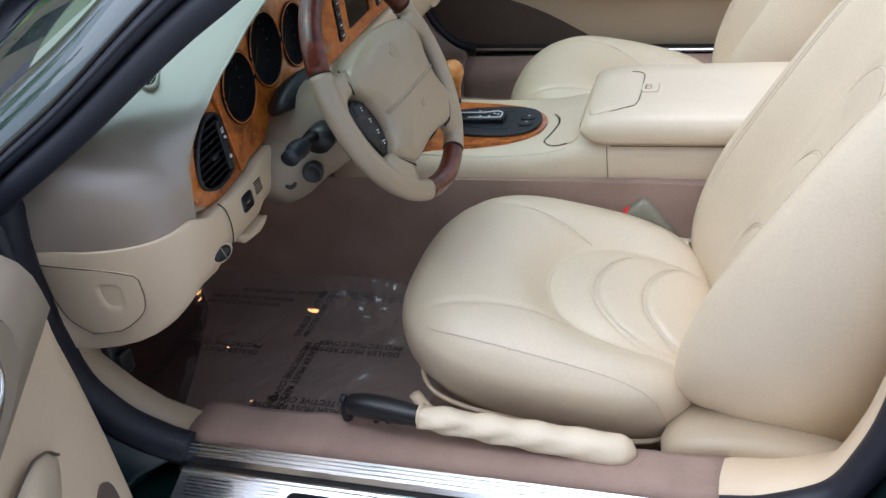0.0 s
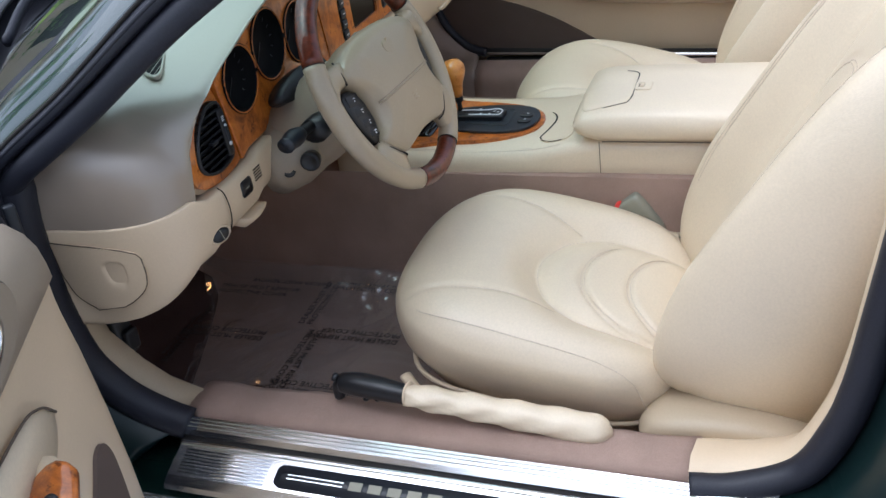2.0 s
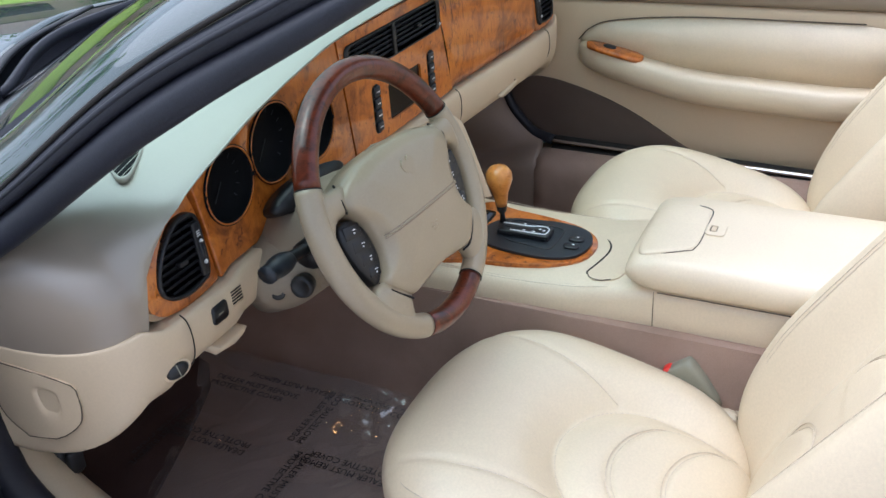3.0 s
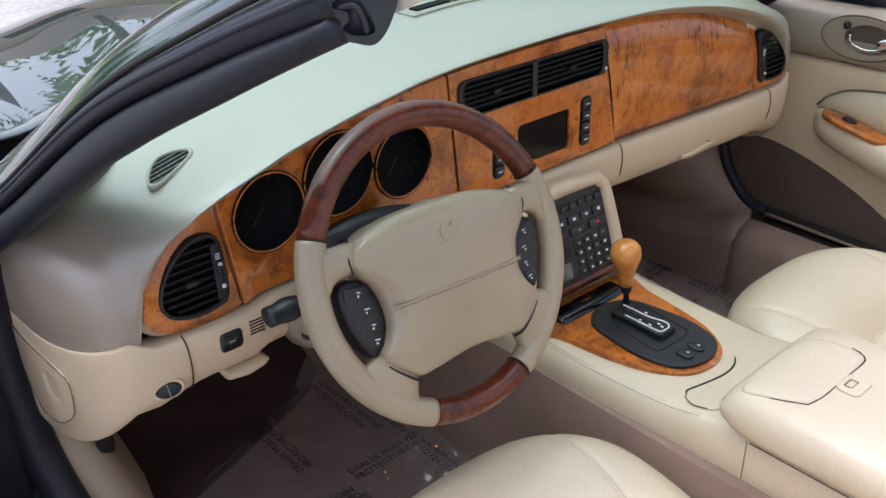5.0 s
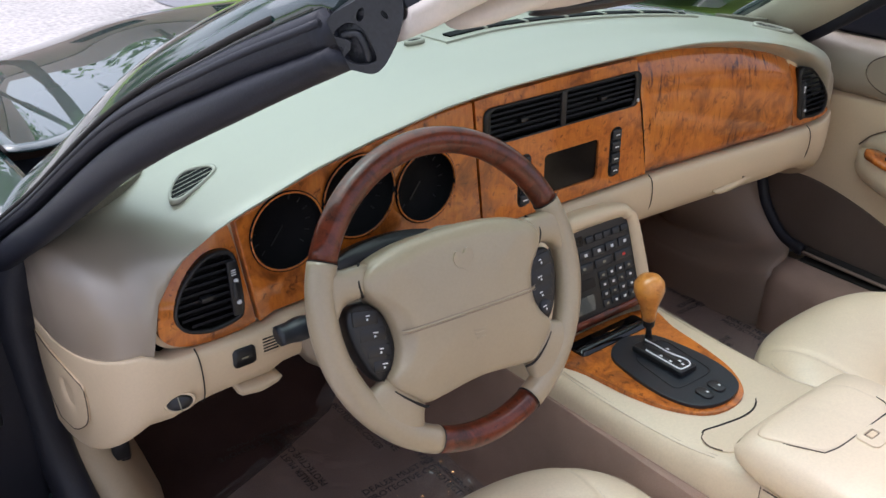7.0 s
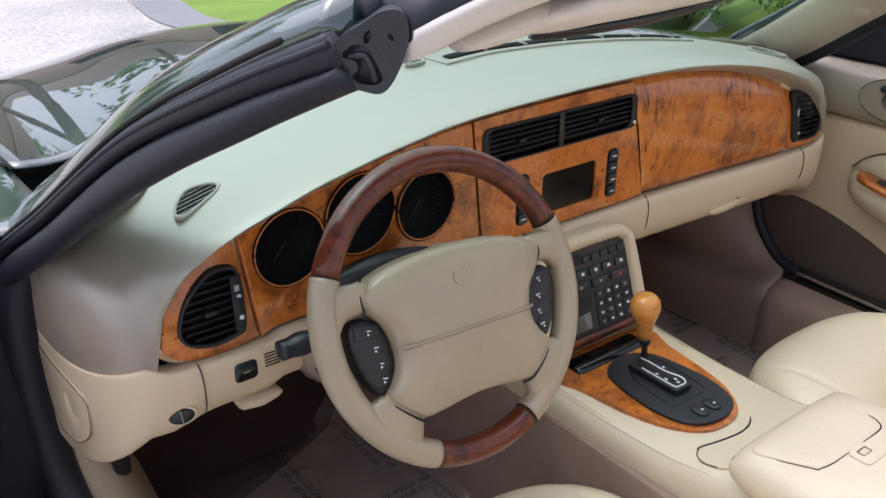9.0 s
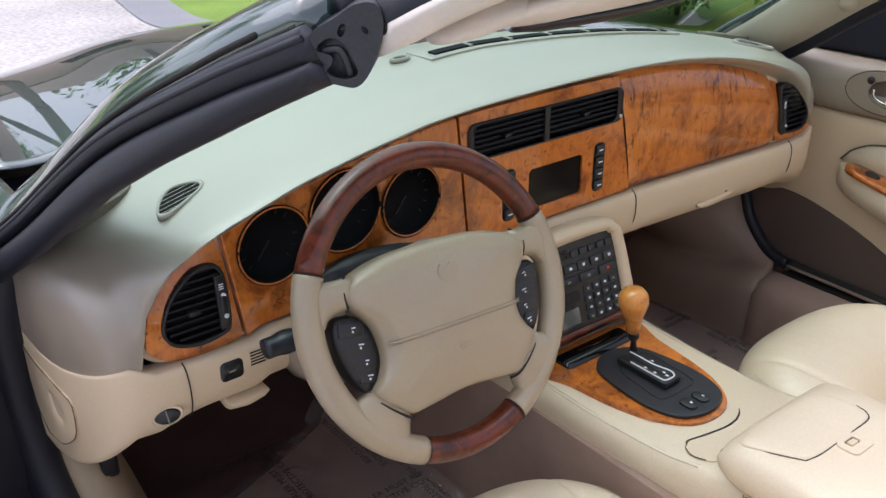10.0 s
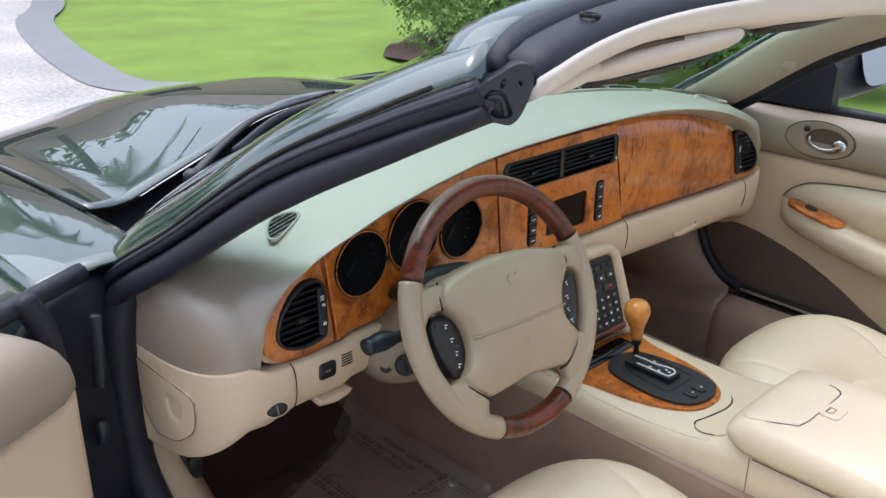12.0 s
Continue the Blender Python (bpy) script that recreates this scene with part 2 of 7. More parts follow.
def pane(name, tint, gloss=0.06, rough=0.0, milk=0.0):
    """Clear sheet: light passes, tinted, and a Fresnel share is mirrored."""
    mt = bpy.data.materials.new(name)
    mt.use_nodes = True
    n, l = mt.node_tree.nodes, mt.node_tree.links
    n.remove(n["Principled BSDF"])
    tr, gl, mx, lw = n.new("ShaderNodeBsdfTransparent"), n.new("ShaderNodeBsdfGlossy"), n.new("ShaderNodeMixShader"), n.new("ShaderNodeLayerWeight")
    tr.inputs[0].default_value = (*tint, 1)
    gl.inputs["Roughness"].default_value = rough
    lw.inputs["Blend"].default_value = 0.5
    p5, sc = n.new("ShaderNodeMath"), n.new("ShaderNodeMath")
    p5.operation, p5.inputs[1].default_value = "POWER", 4.5
    sc.operation, sc.inputs[1].default_value, sc.inputs[2].default_value = "MULTIPLY_ADD", 0.9, gloss
    l.new(lw.outputs["Facing"], p5.inputs[0])
    l.new(p5.outputs[0], sc.inputs[0])
    l.new(sc.outputs[0], mx.inputs[0])
    l.new(tr.outputs[0], mx.inputs[1])
    l.new(gl.outputs[0], mx.inputs[2])
    last = mx
    if milk:
        df, m2 = n.new("ShaderNodeBsdfDiffuse"), n.new("ShaderNodeMixShader")
        df.inputs[0].default_value = (0.8, 0.78, 0.78, 1)
        m2.inputs[0].default_value = milk
        l.new(mx.outputs[0], m2.inputs[1])
        l.new(df.outputs[0], m2.inputs[2])
        last = m2
    l.new(last.outputs[0], n["Material Output"].inputs[0])
    return mt


CREAM = material("cream_leather", (0.68, 0.563, 0.40), 0.38, spec=0.85, vary=0.07, scale=7, bump=0.14, bump_scale=650, rough_vary=0.06, crease=0.07)
CREAM_TRIM = material("cream_moulding", (0.655, 0.52, 0.355), 0.45, vary=0.04, scale=4, bump=0.08, bump_scale=900)
TRIM_TAN = material("tan_plastic", (0.44, 0.35, 0.235), 0.45, vary=0.05, scale=5, bump=0.08, bump_scale=900)
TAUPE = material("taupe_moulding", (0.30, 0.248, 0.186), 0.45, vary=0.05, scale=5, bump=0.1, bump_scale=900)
PAD = material("dash_pad_vinyl", (0.375, 0.355, 0.285), 0.36, spec=1.0, coat=0.4, vary=0.03, scale=5, bump=0.08, bump_scale=1000)
WHEEL_LEATHER = material("wheel_leather", (0.355, 0.285, 0.192), 0.29, spec=0.75, vary=0.05, scale=16, bump=0.06, bump_scale=1000, rough_vary=0.04)
CARPET = material("mauve_carpet", (0.42, 0.292, 0.232), 0.95, spec=0.1, vary=0.22, scale=10, fine=900, bump=0.9, bump_scale=1600, sheen=0.06)
PAD.node_tree.nodes["Principled BSDF"].inputs["Coat Roughness"].default_value = 0.32
pn, pl = PAD.node_tree.nodes, PAD.node_tree.links
# taupe painted into the pad's ends, where the pale sky reflection drops away
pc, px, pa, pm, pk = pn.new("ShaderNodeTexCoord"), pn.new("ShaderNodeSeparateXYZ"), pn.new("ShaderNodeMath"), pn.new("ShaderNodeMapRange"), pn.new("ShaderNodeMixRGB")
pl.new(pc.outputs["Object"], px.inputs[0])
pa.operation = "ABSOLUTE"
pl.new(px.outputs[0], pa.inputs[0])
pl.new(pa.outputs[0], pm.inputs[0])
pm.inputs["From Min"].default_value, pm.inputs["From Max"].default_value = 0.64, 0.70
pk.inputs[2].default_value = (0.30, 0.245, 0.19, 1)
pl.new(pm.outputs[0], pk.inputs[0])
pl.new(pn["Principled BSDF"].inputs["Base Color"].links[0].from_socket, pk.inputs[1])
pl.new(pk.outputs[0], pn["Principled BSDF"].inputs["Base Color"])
CARPET_DARK = material("dark_speaker_cloth", (0.135, 0.100, 0.083), 0.9, spec=0.2, vary=0.12, scale=12, fine=900, bump=0.7, bump_scale=900)
WOOD = burl("burr_walnut", (0.585, 0.168, 0.019), (0.060, 0.010, 0.003), 11, depth=1.25)
WOOD_FLAME = burl("flamed_walnut", (0.585, 0.172, 0.020), (0.060, 0.010, 0.003), 9, flame=1.0, depth=0.9)
WOOD_RIM = burl("dark_walnut", (0.125, 0.022, 0.007), (0.018, 0.004, 0.002), 18, 0.7)
KNOB_WOOD = burl("honey_walnut", (0.64, 0.25, 0.045), (0.30, 0.09, 0.015), 16, depth=0.5)
BLACK = material("black_plastic", (0.012, 0.012, 0.014), 0.4, vary=0.2, bump=0.05, bump_scale=1500)
SLATE = material("slate_plastic", (0.014, 0.017, 0.023), 0.40, vary=0.15, bump=0.05, bump_scale=1500)
RUBBER = material("black_rubber", (0.015, 0.016, 0.024), 0.50, spec=0.38, vary=0.25, scale=9, bump=0.15, bump_scale=600)
SPEAKER_MESH = material("woven_speaker_mesh", (0.17, 0.155, 0.115), 0.8, spec=0.2, vary=0.25, scale=900, fine=900, bump=0.9, bump_scale=420)
# rubber of the corner block, colour lightened to help its grey sheen
SOFT_RUBBER = material("sheen_grey_rubber", (0.024, 0.026, 0.032), 0.42, spec=0.5, vary=0.3, scale=30, bump=0.2, bump_scale=500)
PILLAR_CLOTH = material("pillar_vinyl", (0.44, 0.395, 0.31), 0.5, vary=0.05, scale=5, bump=0.1, bump_scale=900)
DARKGLASS = material("dark_gauge_glass", (0.004, 0.004, 0.005), 0.06, spec=0.5, vary=0.2, rough_vary=0.02)
SCREEN = material("dark_display_glass", (0.008, 0.007, 0.007), 0.12, spec=0.2, vary=0.1)
# grey of this colour is the reflection on the radio display
LCD = material("display_with_grey_reflection", (0.11, 0.12, 0.115), 0.12, spec=0.8, vary=0.1)
PAINT = material("dark_green_paint", (0.006, 0.026, 0.022), 0.3, metal=0.0, coat=1.0, spec=0.15, vary=0.08, scale=3, fine=2500, rough_vary=0.04)
PAINT.node_tree.nodes["Principled BSDF"].inputs["Coat IOR"].default_value = 2.1
PAINT.node_tree.nodes["Principled BSDF"].inputs["Coat Roughness"].default_value = 0.01
MIRROR = material("dim_mirror_glass", (0.42, 0.44, 0.47), 0.03, metal=1.0, vary=0.02, rough_vary=0.01)
# duller, darker copy of the body paint: the jambs' shade is in its colour
PAINT_SHADED = material("shaded_green_paint", (0.005, 0.016, 0.016), 0.35, spec=0.4, vary=0.15, scale=6)
CHROME = material("chrome", (0.82, 0.83, 0.85), 0.08, metal=1.0, vary=0.03, rough_vary=0.03)
STEEL = material("brushed_steel", (0.86, 0.87, 0.89), 0.20, metal=1.0, vary=0.08, scale=20, stretch=(30, 1, 30), rough_vary=0.08)
WHITE = material("white_marking", (0.75, 0.76, 0.78), 0.5, vary=0.05)
GREY_INK = material("black_ink", (0.05, 0.042, 0.04), 0.7, vary=0.2)
SEAM = material("seam_thread", (0.60, 0.50, 0.385), 0.8, vary=0.2)
DIAL = material("matt_dial_black", (0.004, 0.004, 0.005), 0.7, spec=0.15, vary=0.2)
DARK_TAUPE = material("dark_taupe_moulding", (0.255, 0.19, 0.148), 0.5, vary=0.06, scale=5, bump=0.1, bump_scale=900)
DIALMARK = material("dim_dial_marking", (0.014, 0.015, 0.016), 0.6, vary=0.1)
GROOVE = material("brown_groove", (0.10, 0.075, 0.055), 0.9, vary=0.2)
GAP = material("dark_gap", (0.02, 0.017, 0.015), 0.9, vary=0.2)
# darkened carpet colour that carries the shade of the driver's footwell
TOE_SHADE = material("shaded_footwell_carpet", (0.075, 0.048, 0.044), 0.95, spec=0.1, vary=0.25, scale=12, fine=700, bump=0.6, bump_scale=1200)
VENT_BLACK = material("vent_black", (0.006, 0.006, 0.008), 0.5, spec=0.22, vary=0.2)
RED = material("red_plastic", (0.7, 0.04, 0.03), 0.4, vary=0.05)
GREYGREEN = material("grey_green_plastic", (0.26, 0.25, 0.19), 0.5, vary=0.06)
VISOR = material("visor_vinyl", (0.69, 0.62, 0.56), 0.6, vary=0.05, bump=0.08, bump_scale=900)
GLASS = pane("tinted_windscreen", (0.66, 0.81, 0.73), 0.08)
FILM = pane("clear_protective_film", (0.93, 0.93, 0.93), 0.13, rough=0.045, milk=0.12)
GRASS = material("lawn_grass", (0.175, 0.265, 0.048), 0.85, spec=0.2, vary=0.34, scale=1.3, fine=110, bump=0.6, bump_scale=60)
PAVING = material("pale_paving", (0.44, 0.41, 0.39), 0.8, vary=0.42, scale=1.0, fine=30, bump=0.3, bump_scale=40)
KERB = material("grey_pavers", (0.22, 0.22, 0.235), 0.8, vary=0.15, scale=3, fine=60, bump=0.3, bump_scale=60)
LEAF = material("shrub_leaf", (0.13, 0.235, 0.045), 0.5, vary=0.5, scale=7, fine=30)
MULCH = material("brown_mulch", (0.055, 0.032, 0.022), 0.95, vary=0.5, scale=20, fine=90)
BARK = material("bark", (0.14, 0.1, 0.07), 0.9, vary=0.3, scale=12)
STUCCO = material("pink_stucco", (0.58, 0.44, 0.37), 0.85, vary=0.08, scale=2)
ROOFTILE = material("grey_brown_roof", (0.2, 0.15, 0.12), 0.85, vary=0.25, scale=8)

# ---- the large structure: ground, driveway, distance ----
def sheet(name, outline, z, mat, label, category, kind="structure"):
    bm = bmesh.new()
    bm.faces.new([bm.verts.new((x, y, z)) for x, y in outline])
    bmesh.ops.triangulate(bm, faces=bm.faces[:])
    bmesh.ops.recalc_face_normals(bm, faces=bm.faces)
    if bm.faces[0].normal.z < 0:
        bmesh.ops.reverse_faces(bm, faces=bm.faces[:])
    return part(name, bm, mat, None, smooth=False, tags=(label, category, "", kind))


sheet("ground", ellipse(600, 600, 48), -0.03, GRASS, "bright green mown lawn reaching into the distance", "lawn")
EDGE = [(8.6, 32), (5.6, 17.5), (3.65, 12.1), (2.81, 10.37), (2.32, 8.67), (2.05, 7.32), (1.97, 6.56), (2.2, 6.2), (2.95, 5.8), (3.5, 4.9), (3.75, 3.6), (4.1, 1.5), (5, -2), (6, -14)]
EDGE = [(p.x, p.y) for p in smooth_path([(x, y, 0) for x, y in EDGE], 8)]
sheet("driveway", EDGE + [(-14, -14), (-14, 32)], -0.006, PAVING, "pale sun-bleached paved driveway under the car", "driveway")


def band(pts, w):
    out = []
    for i, p in enumerate(pts):
        a, b = Vector(pts[max(i - 1, 0)]), Vector(pts[min(i + 1, len(pts) - 1)])
        t = (b - a).normalized()
        out.append((p[0] + t.y * w, p[1] - t.x * w))
    return out


inner = band(EDGE, 0.40)
kb = bmesh.new()
grid(kb, [[(*EDGE[i], 0.002), (*inner[i], 0.002)] for i in range(len(EDGE))])
bmesh.ops.recalc_face_normals(kb, faces=kb.faces)
part("pavement", kb, KERB, None, smooth=False, tags=("grey paver border curving along the lawn", "paving border", "", "structure"))


def leaf_cloud(name, centre, radii, count, size, mat, parent, seed):
    """Many small bent leaves in an uneven clump."""
    rnd = random.Random(seed)
    bm = bmesh.new()
    lobes = [(Vector((rnd.uniform(-1, 1), rnd.uniform(-1, 1), rnd.uniform(-0.6, 1))) * 0.55, rnd.uniform(0.4, 0.65)) for _ in range(14)]
    for _ in range(count):
        c, r = rnd.choice(lobes)
        d = Vector((rnd.gauss(0, 1), rnd.gauss(0, 1), rnd.gauss(0, 1))).normalized() * r * rnd.uniform(0.75, 1.05)
        p = Vector((c.x + d.x, c.y + d.y, c.z + d.z))
        p = Vector((p.x * radii[0], p.y * radii[1], p.z * radii[2])) + Vector(centre)
        q = Euler((rnd.uniform(-1.2, 1.2), rnd.uniform(-1.2, 1.2), rnd.uniform(0, 6.28))).to_matrix()
        s = size * rnd.uniform(0.6, 1.3)
        v = [bm.verts.new(p + q @ Vector(k) * s) for k in ((-0.5, 0, 0), (0, -0.22, 0.06), (0.5, 0, -0.05), (0, 0.22, 0.06))]
        bm.faces.new(v)
    return part(name, bm, mat, parent, smooth=False)


def shrub(x, y, r, h, seed):
    top = thing("shrub", pose(x, y, -0.03), "rounded green leafy shrub in a mulch bed", "shrub", "shrubs by the lawn")
    rnd = random.Random(seed)
    for k in range(5):
        a = k * 1.26 + rnd.uniform(-.3, .3)
        part("stem", tube([(0, 0, 0), (0.1 * r * math.cos(a), 0.1 * r * math.sin(a), h * .3), (0.45 * r * math.cos(a), 0.45 * r * math.sin(a), h * .7)], 0.02, 3, 6, taper=lambda u: 1 - .7 * u), BARK, top)
    leaf_cloud("crown", (0, 0, h * 0.55), (r, r, h * 0.5), 10000, 0.055, LEAF, top, seed)
    return top


shrub(4.95, 6.2, 0.68, 1.1, 3)
shrub(6.2, 6.75, 0.75, 1.2, 4)
for k, (x, y) in enumerate(((4.2, 4.7), (5.0, 4.35), (5.3, 3.5), (6.3, 3.9), (7.2, 4.4), (8.2, 4.7), (6.0, 2.6), (7.6, 3.4))):
    shrub(x, y, 0.7, 0.95, 70 + k)
mb = bmesh.new()
vs = [mb.verts.new((x, y, -0.012 + 0.02 * math.sin(7 * x + 5 * y))) for x, y in ellipse(1.35, 0.55, 40, 5.35, 6.35, 0.4)]
c = mb.verts.new((5.35, 6.35, 0.06))
for i in range(len(vs)):
    mb.faces.new((vs[i], vs[(i + 1) % len(vs)], c))
part("mulch_bed", mb, MULCH, None, tags=("bed of brown bark mulch round the shrubs", "mulch bed", "", "stuff"))

hedge = thing("hedge", pose(0, 0, -0.03), "tall dense green hedge behind the lawn", "hedge", kind="stuff")
for k in range(9):
    leaf_cloud("crown", (11.5 + 2.0 * k, 17 - 1.6 * k, 1.2), (1.7, 1.5, 1.5), 1500, 0.3, LEAF, hedge, 20 + k)


def palm(x, y, h, seed):
    top = thing("palm_tree", pose(x, y, -0.03), "tall palm tree with a slim grey trunk and drooping fronds", "palm tree", "palms beyond the lawn")
    part("trunk", tube([(0, 0, 0), (0.15, 0.05, h * .5), (0.1, 0, h)], 0.16, 6, 10, taper=lambda u: 1 - .35 * u), BARK, top)
    rnd = random.Random(seed)
    for k in range(16):
        a, up = 2.4 * k, rnd.uniform(-.3, .9)
        L = rnd.uniform(1.7, 2.4)
        spine = [Vector((0.1, 0, h)) + Vector((math.cos(a) * L * u, math.sin(a) * L * u, L * (up * u - 1.1 * u * u))) for u in [i / 10 for i in range(11)]]
        bm = bmesh.new()
        side = Vector((-math.sin(a), math.cos(a), 0))
        for i in range(1, 11):
            for s in (-1, 1):
                for j in (0, .5):
                    p = spine[i - 1].lerp(spine[i], j)
                    w = 0.55 * math.sin(math.pi * min(1, (i + j) / 10.5)) + .08
                    tip = p + side * s * w + Vector((math.cos(a), math.sin(a), -.9)) * w * .5
                    d = (spine[i] - spine[i - 1]) * .22
                    bm.faces.new([bm.verts.new(q) for q in (p - d, p + d, tip)])
        part("frond", bm, LEAF, top, smooth=False)
    return top


palm(1.5, 15.5, 6.2, 1)
palm(4.6, 19.5, 7.4, 2)
palm(-2.6, 13.5, 6.0, 5)

house = thing("house", pose(10.5, 20, -0.03, 0, 0, -24), "single-storey pink stucco house with a hipped roof", "house")
part("wall", brick(16, 7, 3.1, r=0.03, seg=1), STUCCO, house, smooth=False)
rb = bmesh.new()
lo = [rb.verts.new(p) for p in ((-8.6, -4.1, 3.05), (8.6, -4.1, 3.05), (8.6, 4.1, 3.05), (-8.6, 4.1, 3.05))]
hi = [rb.verts.new(p) for p in ((-4.5, 0, 5.2), (4.5, 0, 5.2))]
for f in ((lo[0], lo[1], hi[1], hi[0]), (lo[1], lo[2], hi[1]), (lo[2], lo[3], hi[0], hi[1]), (lo[3], lo[0], hi[0]), tuple(reversed(lo))):
    rb.faces.new(f)
part("roof", rb, ROOFTILE, house, smooth=False)
for wx in (-5.5, -2, 2, 5.5):
    part("window", brick(1.5, 0.08, 1.4, pose(wx, -3.52, 0.9), 0.02), DARKGLASS, house, smooth=False)


def tree(x, y, h, seed):
    top = thing("tree", pose(x, y, -0.03), "tall broad dark green tree behind the garden", "tree", "trees in the distance")
    rnd = random.Random(seed)
    part("trunk", tube([(0, 0, 0), (0.2, 0.1, h * .25), (0.1, 0, h * .6)], 0.28, 5, 8, taper=lambda u: 1 - .6 * u), BARK, top)
    for k in range(4):
        a = 1.6 * k + rnd.uniform(0, 1)
        part("limb", tube([(0.1, 0, h * .35), (math.cos(a) * h * .12, math.sin(a) * h * .12, h * .55), (math.cos(a) * h * .24, math.sin(a) * h * .24, h * .68)], 0.12, 4, 6, taper=lambda u: 1 - .7 * u), BARK, top)
    leaf_cloud("crown", (0, 0, h * 0.58), (h * .46, h * .46, h * 0.45), 1500, 0.55, LEAF, top, seed)


rnd = random.Random(8)
for k in range(15):
    a = radians(-28 + 10.2 * k)
    r = rnd.uniform(30, 38)
    tree(r * math.sin(a) + 2, r * math.cos(a), rnd.uniform(4.5, 6.0) if k < 4 else rnd.uniform(6.5, 10.5), 60 + k)

# ---- car body shell ----
body = thing("convertible", Matrix(), "dark green convertible with its top down and driver's door open", "car")


def screen_base(x):
    return 1.075 - 0.18 * ((x - C0) / 0.75) ** 2


def crest(x):
    return 1.068 - (0.078 if x < C0 else 0.060) * (abs(x - C0) / 0.6) ** 2.3


def hood_z(x, y):
    a, d = abs(x - C0), y - 1.1
    z = 0.985 - 0.03 * d - 0.05 * d * d - 0.12 * max(0.0, d - 0.75) ** 1.5
    z += 0.022 * math.exp(-((a - 0.0) / 0.30) ** 4)
    z -= 0.055 * min(1, a / 0.6) ** 2.0
    z += 0.03 * math.exp(-((a - 0.76) / 0.085) ** 2)
    if a > 0.80:
        z -= 1.6 * (a - 0.80) ** 1.5 * 3
    return z


def bonnet_rear(x):
    return 1.46 - 0.465 * math.sqrt((x - C0) ** 2 + 0.0036)


# bonnet between the seams, and the wings outside them
rows = []
for j in range(41):
    v = j / 40
    row = []
    for i in range(57):
        x = C0 + (-0.695 + 1.39 * i / 56) * (1 - 0.12 * v * v)
        y0 = bonnet_rear(x)
        y = y0 + (2.75 - y0) * v - 0.25 * v ** 4 * ((x - C0) / 0.7) ** 2
        row.append((x, y, hood_z(x, y)))
    rows.append(row)
bm = bmesh.new()
grid(bm, rows)
bmesh.ops.recalc_face_normals(bm, faces=bm.faces)
bonnet = part("bonnet", bm, PAINT, body)
s = bonnet.modifiers.new("thick", "SOLIDIFY")
s.thickness, s.offset = 0.004, -1
for side in (-1, 1):
    rows = []
    for j in range(45):
        y = 0.865 + (2.72 - 0.865) * j / 44
        row = []
        for i in range(21):
            u = i / 20
            a = 0.70 + 0.225 * u
            k = 1 - 0.12 * max(0, (y - 1.1) / 1.65) ** 2
            e = min(1.0, u / 0.80)
            z = hood_z(C0 + 0.70, y) + 0.014 * math.sin(math.pi * 0.7 * e) - 0.020 * e ** 2
            if u > 0.80:
                z -= 0.012 * (u - 0.80) / 0.2 + 0.50 * ((u - 0.80) / 0.20) ** 1.9
            row.append((C0 + side * a * k, y, z - 0.004))
        rows.append(row)
    bm = bmesh.new()
    grid(bm, rows)
    bmesh.ops.recalc_face_normals(bm, faces=bm.faces)
    w = part("front_wing", bm, PAINT, body)
    s = w.modifiers.new("thick", "SOLIDIFY")
    s.thickness, s.offset = 0.006, -1

for side in (-1, 1):
    pts = []
    for j in range(25):
        y = 1.13 + 1.5 * j / 24
        x = C0 + side * 0.6985 * (1 - 0.12 * max(0, (y - 1.1) / 1.65) ** 2)
        pts.append((x, y, hood_z(x, y) - 0.0005))
    part("shut_line", tube(pts, 0.0032, 0, 6), GAP, body)
# scuttle under the screen
rows = []
for i in range(41):
    x = C0 - 0.76 + 1.52 * i / 40
    y1 = bonnet_rear(x) + 0.015
    y0 = screen_base(x) - 0.01
    rows.append([(x, y0, crest(x) - 0.05), (x, y0 + .03, crest(x) - 0.085), (x, y1 - .02, hood_z(x, y1) - 0.06), (x, y1 + .03, hood_z(x, y1) - 0.03)])
part("scuttle_panel", loft(rows, False), RUBBER, body, "black plastic scuttle panel")

# wipers
for x0, x1 in ((-0.47, 0.0), (0.16, 0.60)):
    wiper = thing("wiper", Matrix(), "black windscreen wiper at rest on the scuttle", "wiper", "wipers")
    W = lambda x, dy, dz: Vector((x, bonnet_rear(x) - 0.035 + dy, hood_z(x, bonnet_rear(x)) + dz))
    part("arm", tube([W(x0, 0, -.012), W(x0 * .75 + x1 * .25, 0.004, 0.012), W((x0 + x1) / 2, 0, 0.016), W(x1, -.01, 0.012)], 0.011, 6, 8, flat=.6, taper=lambda u: 1.1 - .5 * u), BLACK, wiper)
    part("blade", tube([W(x0 + .10, -.035, 0.0), W((x0 + x1) / 2 + .05, -.04, 0.006), W(x1 + .08, -.04, 0.004)], 0.008, 8, 6, flat=1.4), RUBBER, wiper)
    part("pivot", spin([(0.001, -.02), (0.018, -.02), (0.018, 0.004), (0.012, 0.012), (0.001, 0.014)], Matrix.Translation(W(x0, 0, -.012))), BLACK, wiper)


def header_y(x):
    return 0.285 + 0.075 * (1 - ((x - C0) / 0.62) ** 2)


def header_z(x):
    return 1.245 + 0.040 * (1 - ((x - C0) / 0.62) ** 4)


# windscreen
rows = []
